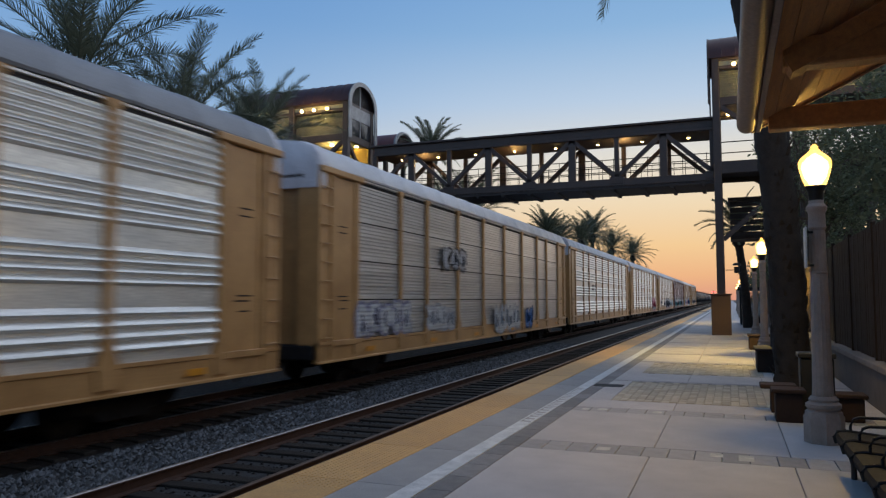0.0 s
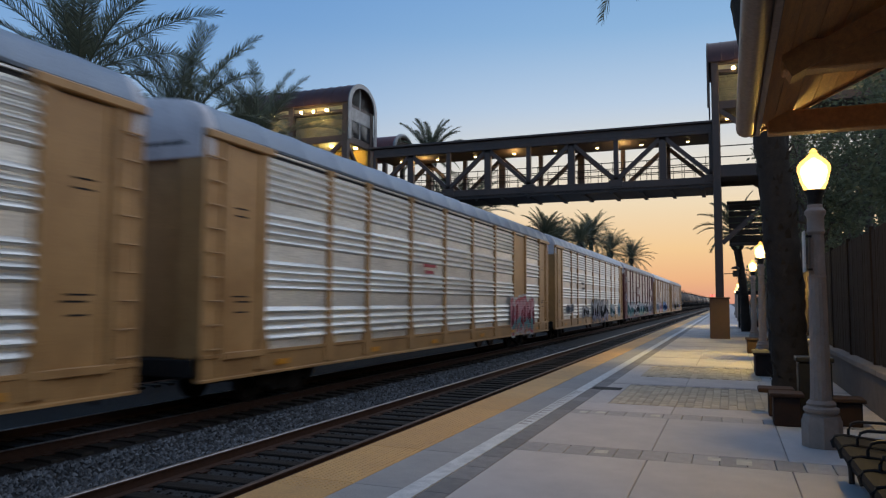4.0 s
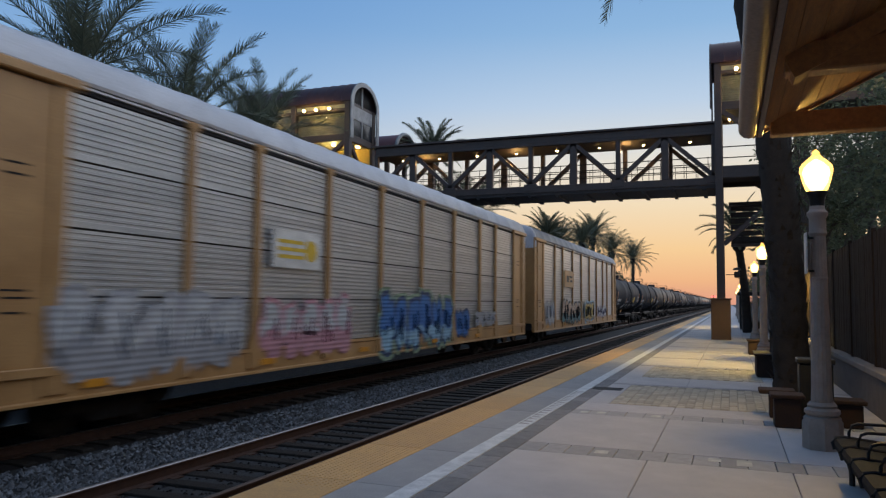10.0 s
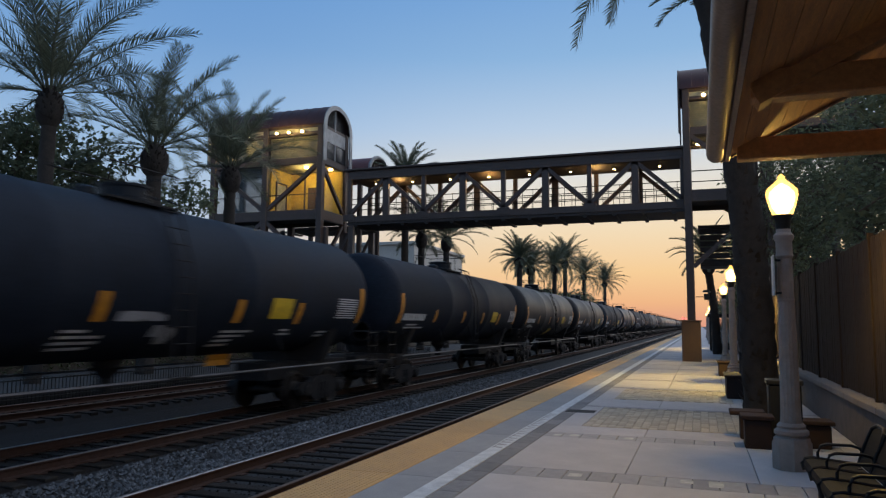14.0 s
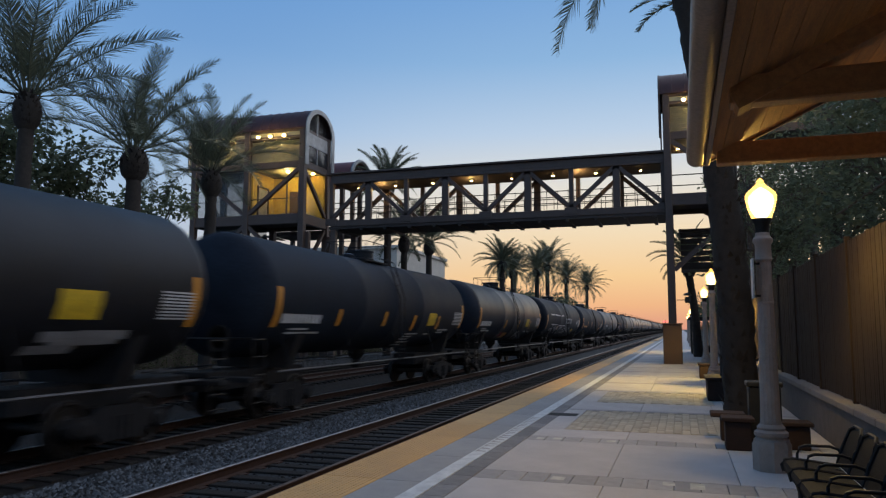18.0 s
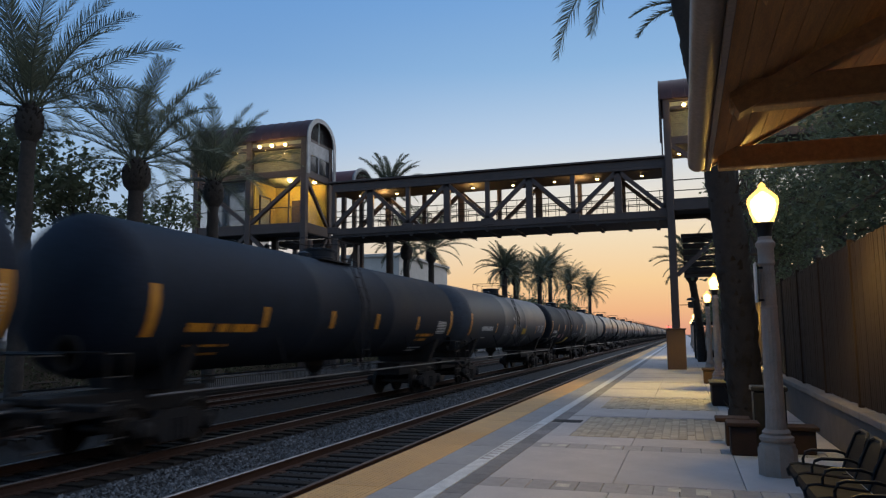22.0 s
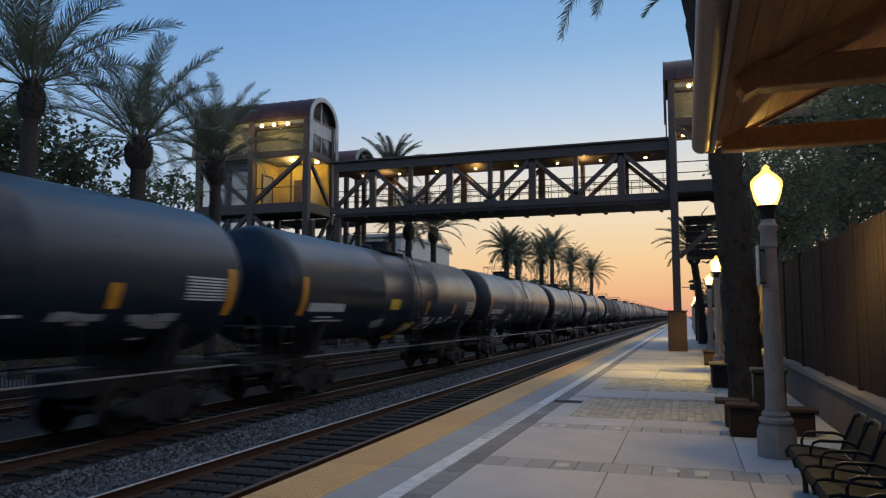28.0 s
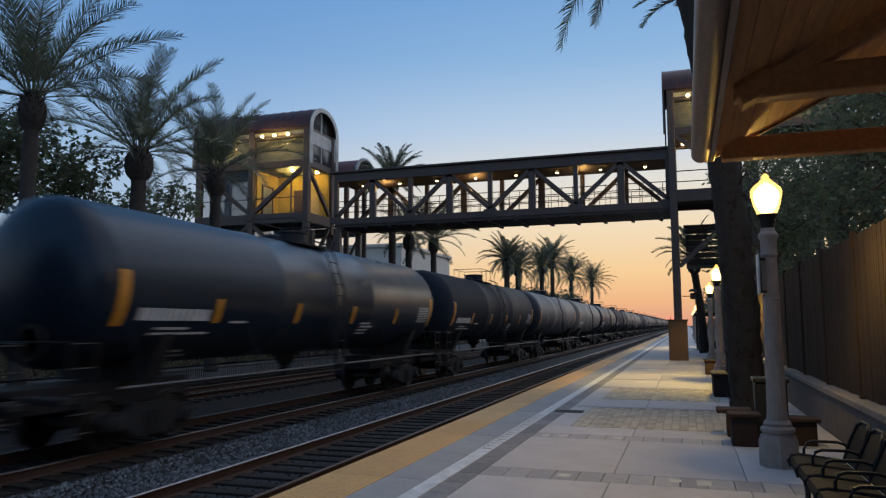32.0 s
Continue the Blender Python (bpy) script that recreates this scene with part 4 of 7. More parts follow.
def logo_plate(car, y, z, w, h, base, marks, seed):
    """A painted emblem as plain shapes in its colours."""
    part("emblem_ground", Geo().box(1.66, 1.675, y - w / 2, y + w / 2, z - h / 2, z + h / 2), base, car, "painted emblem panel")
    r = random.Random(seed)
    g = Geo()
    for i in range(3):
        zz = z + (1 - i) * h * 0.2
        g.box(1.674, 1.682, y - w * 0.4, y + w * r.uniform(0.1, 0.2), zz - h * 0.05, zz + h * 0.05)
    g.lathe([(h * 0.3, 1.676), (h * 0.3, 1.683)], 18, (0, y + w * 0.28, z), "x")
    part("emblem_mark", g, marks, car, "plain emblem of bars and a disc")


def on_shell(w, z0, z1, radius, zc, lift=0.014, y=0.0, slant=0.0):
    """A patch that lies on the tank's round side."""
    g = Geo()
    n = max(1, int((z1 - z0) / 0.12))
    rows = [z0 + (z1 - z0) * i / n for i in range(n + 1)]
    g.v = [(math.sqrt(max(0.05, (radius + lift) ** 2 - (z - zc) ** 2)), y + yy + slant * (z - z0), z) for z in rows for yy in (-w / 2, w / 2)]
    g.f = [(2 * i, 2 * i + 1, 2 * i + 3, 2 * i + 2) for i in range(n)]
    return g


def tank_mark(car, turn, kind, y, z, w, h, radius, zc, seed):
    """One marking: stripe, placard, orange bar, data block, list of lines, lettering, or paint smear."""
    r = random.Random(seed * 7 + int(abs(y) * 10))
    at = turn @ pose(0, y, 0)
    lo, hi = z - h / 2, z + h / 2
    if kind in ("stripe", "placard", "bar"):
        mat = "placard" if kind == "placard" else "reflect"
        g = on_shell(w, lo, hi, radius, zc)
        part("reflector" if kind != "placard" else "placard", g.mesh(kind, MAT[mat], smooth=0), None, car, {"stripe": "yellow reflective stripe", "bar": "orange reflective bar", "placard": "yellow warning placard"}[kind], at=at)
    elif kind == "notice":
        ob = part("placard", on_shell(w, lo, hi, radius, zc, slant=0.5).mesh("placard", MAT["placard"], smooth=0), None, car, "yellow and white placard on the tank side", at=at)
        part("placard_sheet", on_shell(w * 0.5, lo + 0.08, hi - 0.12, radius, zc, 0.02, w * 0.12, 0.5).mesh("placard_sheet", MAT["stencil"], smooth=0), None, ob)
    elif kind in ("data", "lines"):
        g = Geo()
        step = 0.06 if kind == "data" else 0.095
        n = max(1, int(h / step))
        for k in range(n):
            zz = hi - k * step
            ln = w if kind == "data" else w * r.uniform(0.5, 1.0)
            piece = on_shell(ln, zz - step * 0.5, zz, radius, zc, 0.015, (ln - w) / 2 + (0 if kind == "data" else r.uniform(0, 0.12) * w))
            g.add(piece.v, piece.f)
        part("stencil", g.mesh("stencil", MAT["stencil"], smooth=0), None, car, "white stencilled data as illegible bars", at=at, kind="stuff")
    elif kind in ("letters", "gold_letters"):
        g = Geo()
        yy = -w / 2
        while yy < w / 2:
            seg = r.uniform(0.12, 0.24)
            if r.random() > 0.12:
                piece = on_shell(seg * 0.82, lo, hi, radius, zc, 0.015, yy + seg / 2)
                g.add(piece.v, piece.f)
            yy += seg
        part("stencil", g.mesh("stencil", MAT["stencil" if kind == "letters" else "reflect"], smooth=0), None, car, ("white" if kind == "letters" else "golden") + " lettering as illegible bars", at=at, kind="stuff")
    else:
        g = Geo()
        for k in range(5):
            ww, zz = w * r.uniform(0.25, 0.5), z + h * r.uniform(-0.25, 0.25)
            piece = on_shell(ww, zz - h * r.uniform(0.1, 0.28), zz + h * r.uniform(0.1, 0.28), radius, zc, 0.013 + 0.0012 * k, r.uniform(-0.3, 0.3) * w, r.uniform(-0.5, 0.5))
            g.add(piece.v, piece.f)
        part("paint_patch", g.mesh("paint_patch", PAINTS[kind], smooth=0), None, car, kind + " sprayed patch on the tank side", at=at)


def tank_car(name, shell, label, marks=(), L=7.65, radius=1.5):
    """Tank car: cylindrical shell with domed heads, top fittings and walkway, side rails, saddles, trucks."""
    car = thing(name, (0, 0, 0), label, "tank car", "tank cars")
    zc = 2.92
    B = L - 7.55     # how much longer than the shortest car

    def shell_geo():
        g = Geo()
        prof = []
        n = 7
        for i in range(n + 1):
            a = math.pi / 2 * i / n
            prof.append((max(0.02, radius * math.sin(a)), -L - 0.62 * math.cos(a)))
        for y in (-L + 0.04, -L + 0.05, -2.6, -2.55, -2.5, -0.05, 0.0, 0.05, 2.5, 2.55, 2.6, L - 0.05, L - 0.04):
            rr = radius + (0.012 if y in (-2.55, 0.0, 2.55, -L + 0.05, L - 0.05) else 0.0)
            prof.append((rr, y))
        for i in range(n + 1):
            a = math.pi / 2 * (1 - i / n)
            prof.append((max(0.02, radius * math.sin(a)), L + 0.62 * math.cos(a)))
        g.lathe(prof, 40, (0, 0, zc), "y")
        return g

    part("tank_shell", shared("tank_shell%.2f%s%.2f" % (radius, shell, L), shell_geo, MAT[shell]), None, car)
    top = zc + radius

    def housing():
        g = Geo()
        g.lathe([(0.5, 0.0), (0.5, 0.1), (0.46, 0.12), (0.46, 0.3), (0.49, 0.32), (0.49, 0.37), (0.3, 0.4)], 18, (0, 0, top - 0.05))
        return g

    def deck():
        g = Geo()
        for x in (-0.6, 0.6):
            g.box(x - 0.14, x + 0.14, -0.95, 0.95, top - 0.1, top - 0.06)
        for x in (-0.66, 0.66):
            for y in (-0.85, 0.0, 0.85):
                g.bar((x, y, top - 0.08), (x * 1.05, y, zc + math.sqrt(max(0, radius ** 2 - x * x * 1.1))), 0.05, 0.05)
        return g

    def guard():
        g = Geo()
        for x in (-0.72, 0.72):
            for y in (-0.9, 0.0, 0.9):
                g.tube([(x, y, top - 0.1), (x, y, top + 0.55)], 0.014, 5)
            g.tube([(x, -0.9, top + 0.55), (x, 0.9, top + 0.55)], 0.015, 5)
        for y in (-0.9, 0.9):
            g.tube([(-0.72, y, top + 0.55), (0.72, y, top + 0.55)], 0.015, 5)
        return g

    part("fittings_housing", shared("fittings_housing%.2f" % radius, housing, MAT["tank_dark"]), None, car, at=pose(0, 0.2, 0))
    part("valve_box", shared("valve_box%.2f" % radius, lambda: Geo().lathe([(0.2, top - 0.03), (0.2, top + 0.12), (0.12, top + 0.16)], 12), MAT["tank_dark"]), None, car, at=pose(0, -0.75, 0))
    part("top_walkway", shared("top_walkway%.2f" % radius, deck, MAT["under"]), None, car)
    part("guard_rail", shared("guard_rail%.2f" % radius, guard, MAT["under"]), None, car)

    def ladder():
        g = Geo()
        for y in (-0.22, 0.22):
            g.tube([(1.62, y, 1.05), (1.62, y, zc + 0.2), (1.2, y, top - 0.1), (0.9, y, top + 0.02)], 0.022, 5)
        for i in range(11):
            z = 1.15 + i * 0.3
            x = 1.62 if z < zc + 0.2 else 1.62 - (z - zc - 0.2) * 0.33
            g.tube([(x, -0.22, z), (x, 0.22, z)], 0.014, 5)
        return g

    def long_rail():
        g = Geo()
        g.tube([(1.56, -L + 0.1, 1.14), (1.56, L - 0.1, 1.14)], 0.026, 5)
        return g

    def stanchion():
        return Geo().tube([(1.56, 0, 1.14), (1.45, 0, 1.6), (1.28, 0, 2.15)], 0.014, 4)

    for s in (1, -1):
        turn = pose(0, 0, 0, 0, 0, 0 if s > 0 else 180)
        part("side_ladder", shared("side_ladder", ladder, MAT["under"]), None, car, at=turn @ pose(0, 0.1, 0))
        part("side_rail", shared("side_rail%.2f" % L, long_rail, MAT["bare_rail"]), None, car, "worn grey steel hand rail along the tank", at=turn)
        for i in range(5):
            part("stanchion", shared("stanchion", stanchion, MAT["under"]), None, car, at=turn @ pose(0, -L + 0.6 + i * (2 * L - 1.2) / 4, 0))
        for y in (-L + 0.2, L - 0.2):
            part("reflector", shared("end_stripe%.2f" % radius, lambda: on_shell(0.2, 2.15, 3.1, radius, zc), MAT["reflect"]), None, car, "long yellow reflective stripe at the tank end", at=turn @ pose(0, y, 0))
        for q, (kind, y, z, w, h) in enumerate(marks):
            tank_mark(car, turn, kind, y, z, w, h, radius, zc, q)
    for e in (1, -1):
        turn = pose(0, 0, 0, 0, 0, 0 if e > 0 else 180)

        def end_gear():
            g = Geo()
            g.box(-0.45, 0.45, 4.3, 8.55, 0.72, 1.15, 0.02)
            g.box(-1.5, 1.5, 8.2, 8.55, 0.95, 1.06, 0.015)
            return g

        def saddle():
            g = Geo()
            o = [(-1.35, 2.0), (-1.0, 1.15), (1.0, 1.15), (1.35, 2.0), (1.05, 1.83), (0.5, 1.5), (-0.5, 1.5), (-1.05, 1.83)]
            g.prism(o, 5.85, 6.2)
            return g

        def end_steps():
            g = Geo()
            for x in (-1.48, 1.48):
                for y in (7.9, 8.4):
                    g.tube([(x, y, 0.45), (x, y, 1.9)], 0.02, 5)
                for z in (0.5, 0.8, 1.1, 1.5, 1.88):
                    g.tube([(x, 7.9, z), (x, 8.4, z)], 0.016, 5)
            g.tube([(-1.48, 8.4, 1.9), (1.48, 8.4, 1.9)], 0.02, 5)
            return g
        part("end_sill", shared("end_sill", end_gear, MAT["under"]), None, car, at=turn @ pose(0, B, 0))
        part("saddle", shared("saddle", saddle, MAT["under"]), None, car, at=turn @ pose(0, B, 0))
        part("end_steps", shared("end_steps", end_steps, MAT["wheel"]), None, car, "dark step irons at the car end", at=turn @ pose(0, B, 0))
        part("coupler", shared("coupler", coupler_geo, MAT["under"]), None, car, at=turn @ pose(0, 8.8 + B, 0))
        truck(car, e * (6.03 + B))
    part("brake_wheel", shared("brake_wheel", lambda: Geo().lathe([(0.3, 0.0), (0.3, 0.04), (0.24, 0.04), (0.24, 0.0)], 16, (0, 0, 0), "y").box(-0.02, 0.02, 0.0, 0.03, -0.28, 0.28).box(-0.28, 0.28, 0.0, 0.03, -0.02, 0.02), MAT["wheel"]), None, car, at=pose(0.5, -8.3 - B, 1.9))
    part("bottom_outlet", shared("bottom_outlet", lambda: Geo().lathe([(0.14, 0.85), (0.14, 1.1), (0.3, 1.3), (0.3, 1.45)], 12), MAT["under"]), None, car)
    return car


def tank_scrawl(car, y, z, count, h, w, paint, seed, radius=1.5, zc=2.92):
    """Sprayed strokes too wild to read, lying on the tank's round side."""
    r = random.Random(seed)

    def on_side(yy, zz):
        return Vector((math.sqrt(max(0.2, (radius + 0.02) ** 2 - (zz - zc) ** 2)), yy, zz))
    for i in range(count):
        cy = y + (i - count / 2 + 0.5) * w
        p = (cy + r.uniform(-0.4, 0.0) * w, z + r.uniform(-0.5, 0.5) * h)
        g = Geo()
        for k in range(4):
            q = (cy + r.uniform(-0.45, 0.45) * w, z + r.uniform(-0.5, 0.5) * h)
            for m in range(3):
                a, b = (tuple(u + (v - u) * f / 3 for u, v in zip(p, q)) for f in (m, m + 1))
                g.bar(on_side(*a), on_side(*b), h * r.uniform(0.035, 0.075), 0.012, (1, 0, 0))
            p = q
        part("graffiti_letter", g.mesh("graffiti_letter", PAINTS[paint], smooth=0), None, car, paint + " sprayed scrawl on the tank side")


TRAIN = []          # (car, place of its middle along the track at the start)
JOINTS = [-14.75, 13.75, 42.2, 69.9, 98.95, 127.0, 155.7, 184.6, 213.0, 231.4, 249.4, 267.2, 285.3, 303.4, 321.5, 341.4, 361.8, 382.6, 401.3, 419.4, 437.3, 455.6, 473.8, 491.6, 510.0, 528.6]
while JOINTS[-1] < 1050:
    JOINTS.append(JOINTS[-1] + 18.25)


def build_train():
    racks = [("bold", "rack_tan", "galv", None), ("fine", "rack_tan", "galv_dull", None), ("bold", "rack_tan", "galv", None), ("bold", "rack_tan", "galv", 7),
             ("bold", "rack_tan", "galv", None), ("fine", "rack_maroon", "galv_dull", None), ("fine", "rack_tan", "galv_dull", None), ("even", "rack_tan", "galv_dull", None)]
    said = ["tan-framed auto carrier with boldly ribbed bright sheets", "tan-framed auto carrier with dull ribbed sheets and white graffiti", "tan-framed auto carrier with bright ribbed sheets, nearly clean",
            "tan-framed auto carrier with one plain tan bay", "tan-framed auto carrier with pale graffiti along its foot", "maroon-framed auto carrier with dull sheets covered in graffiti",
            "tan-framed auto carrier with white and blue graffiti", "last tan-framed auto carrier with yellow bubble graffiti"]
    roofs = ["roof_grey", "roof_pale", "roof_blue", "roof_blue", "roof_blue", "roof_grey", "roof_pale", "roof_grey"]
    for i, (st, pa, sh, bay) in enumerate(racks):
        car = autorack("auto_carrier", st, pa, sh, said[i], roof=roofs[i], plain_bay=bay)
        TRAIN.append((car, (JOINTS[i] + JOINTS[i + 1]) / 2))
        if i == 1:
            graffiti(car, -10.0, 1.62, 5, 0.95, 0.68, "white", "violet", 1)
            graffiti(car, -5.9, 1.55, 4, 0.85, 0.62, "white", "grey", 2)
            graffiti(car, 1.7, 1.35, 6, 1.15, 0.62, "white", "grey", 42)
            graffiti(car, 5.2, 1.3, 2, 0.95, 0.65, "blue", "navy", 3)
            graffiti(car, -4.6, 3.5, 3, 0.75, 0.75, "grey", "black", 33)
        if i == 2:
            for y in (-6.0, -4.9):
                part("emblem_mark", Geo().box(1.69, 1.7, y - 0.4, y + 0.4, 3.0, 3.12).box(1.69, 1.7, y - 0.3, y + 0.35, 2.75, 2.88), PAINTS["black"], car, "dark emblem as plain bars")
        if i == 3:
            graffiti(car, 8.3, 1.55, 6, 1.6, 0.66, "pink", "red", 4, low="teal", halo="white")
            part("emblem_mark", Geo().box(1.69, 1.7, -3.4, -2.4, 3.2, 3.3).box(1.69, 1.7, -3.3, -2.6, 3.0, 3.1), PAINTS["red"], car, "red emblem as plain bars")
        if i == 4:
            graffiti(car, -9.6, 1.75, 2, 0.55, 1.1, "black", "grey", 8)
            graffiti(car, -4.6, 1.5, 3, 0.7, 0.8, "grey", "black", 36)
            graffiti(car, 1.2, 1.5, 8, 1.65, 0.92, "grey", "black", 7, low="violet")
            graffiti(car, 7.2, 1.5, 3, 1.0, 0.75, "grey", "teal", 6)
            graffiti(car, 11.0, 1.5, 2, 1.2, 0.62, "teal", "sky", 9)
            part("emblem_mark", Geo().box(1.69, 1.7, -6.1, -5.2, 3.25, 3.4).box(1.69, 1.7, -6.0, -5.1, 2.95, 3.08), PAINTS["black"], car, "dark emblem as plain bars")
        if i == 5:
            graffiti(car, -9.6, 1.45, 5, 1.35, 0.92, "grey", "teal", 10, low="teal")
            graffiti(car, -5.0, 1.45, 5, 1.4, 0.95, "white", "black", 11, low="grey")
            graffiti(car, -0.3, 1.45, 5, 1.4, 0.95, "grey", "teal", 12, low="green")
            graffiti(car, 4.5, 1.45, 5, 1.45, 0.95, "white", "black", 13, low="green")
            graffiti(car, 8.6, 1.4, 3, 1.3, 0.9, "violet", "grey", 37)
            graffiti(car, 10.9, 1.6, 2, 1.35, 0.9, "black", "grey", 14)
            logo_plate(car, -2.8, 3.25, 2.5, 0.98, MAT["rack_maroon"], MAT["stencil"], 1)
            logo_plate(car, 10.3, 3.25, 2.4, 0.98, MAT["rack_maroon"], MAT["stencil"], 2)
            graffiti(car, -12.6, 4.2, 2, 0.6, 0.4, "white", "grey", 34)
            graffiti(car, -12.6, 2.6, 2, 0.6, 0.4, "white", "violet", 35)
        if i == 6:
            graffiti(car, -9.6, 1.55, 5, 1.35, 0.85, "white", "grey", 15, low="grey")
            graffiti(car, -5.0, 1.55, 5, 1.3, 0.75, "white", "pink", 16, low="pink")
            graffiti(car, 1.2, 1.5, 6, 1.6, 0.9, "blue", "navy", 17, low="sky", halo="green")
            graffiti(car, 5.0, 1.4, 2, 1.0, 0.7, "blue", "navy", 18)
            graffiti(car, 7.6, 1.5, 4, 0.5, 0.6, "grey", "grey", 41)
            logo_plate(car, -5.6, 3.2, 1.9, 0.8, MAT["sign"], MAT["placard"], 3)
        if i == 7:
            graffiti(car, -10.3, 1.6, 3, 1.2, 0.7, "white", "grey", 19)
            graffiti(car, -4.7, 1.55, 6, 1.35, 0.88, "peach", "black", 20, low="teal")
            graffiti(car, 1.2, 1.55, 4, 1.25, 0.8, "yellow", "black", 21, halo="sky")
            graffiti(car, 6.0, 1.5, 5, 0.8, 0.75, "white", "violet", 22)
            plate = Geo().box(1.69, 1.7, -6.9, -4.3, 3.0, 3.95)
            part("emblem_ground", plate, MAT["rack_tan"], car, "tan painted emblem panel")
            mark = Geo().box(1.7, 1.706, -6.3, -5.7, 3.3, 3.66).box(1.7, 1.706, -5.5, -4.8, 3.3, 3.42).box(1.7, 1.706, -5.5, -4.8, 3.54, 3.66)
            part("emblem_mark", mark, PAINTS["black"], car, "dark emblem as plain shapes")
    plain = [("stripe", -5.0, 2.45, 0.18, 0.48), ("stripe", -1.8, 2.45, 0.18, 0.48), ("stripe", 1.3, 2.45, 0.18, 0.48), ("stripe", 4.5, 2.45, 0.18, 0.48)]
    number = [("letters", -6.3, 2.36, 1.9, 0.22), ("lines", -6.0, 2.02, 1.7, 0.22)]
    front = number + [("stripe", -4.2, 2.42, 0.18, 0.45), ("stripe", -0.9, 2.42, 0.18, 0.45)]
    back = [("data", 6.9, 2.5, 1.1, 0.56), ("placard", 3.7, 2.46, 0.85, 0.46), ("stripe", 4.5, 2.36, 0.2, 0.5)]
    fleet = number + plain + [("lines", -4.2, 2.2, 0.65, 0.11), ("data", 7.0, 2.5, 1.0, 0.56), ("lines", 2.4, 2.04, 1.0, 0.4), ("lines", -5.7, 1.54, 1.1, 0.3)]
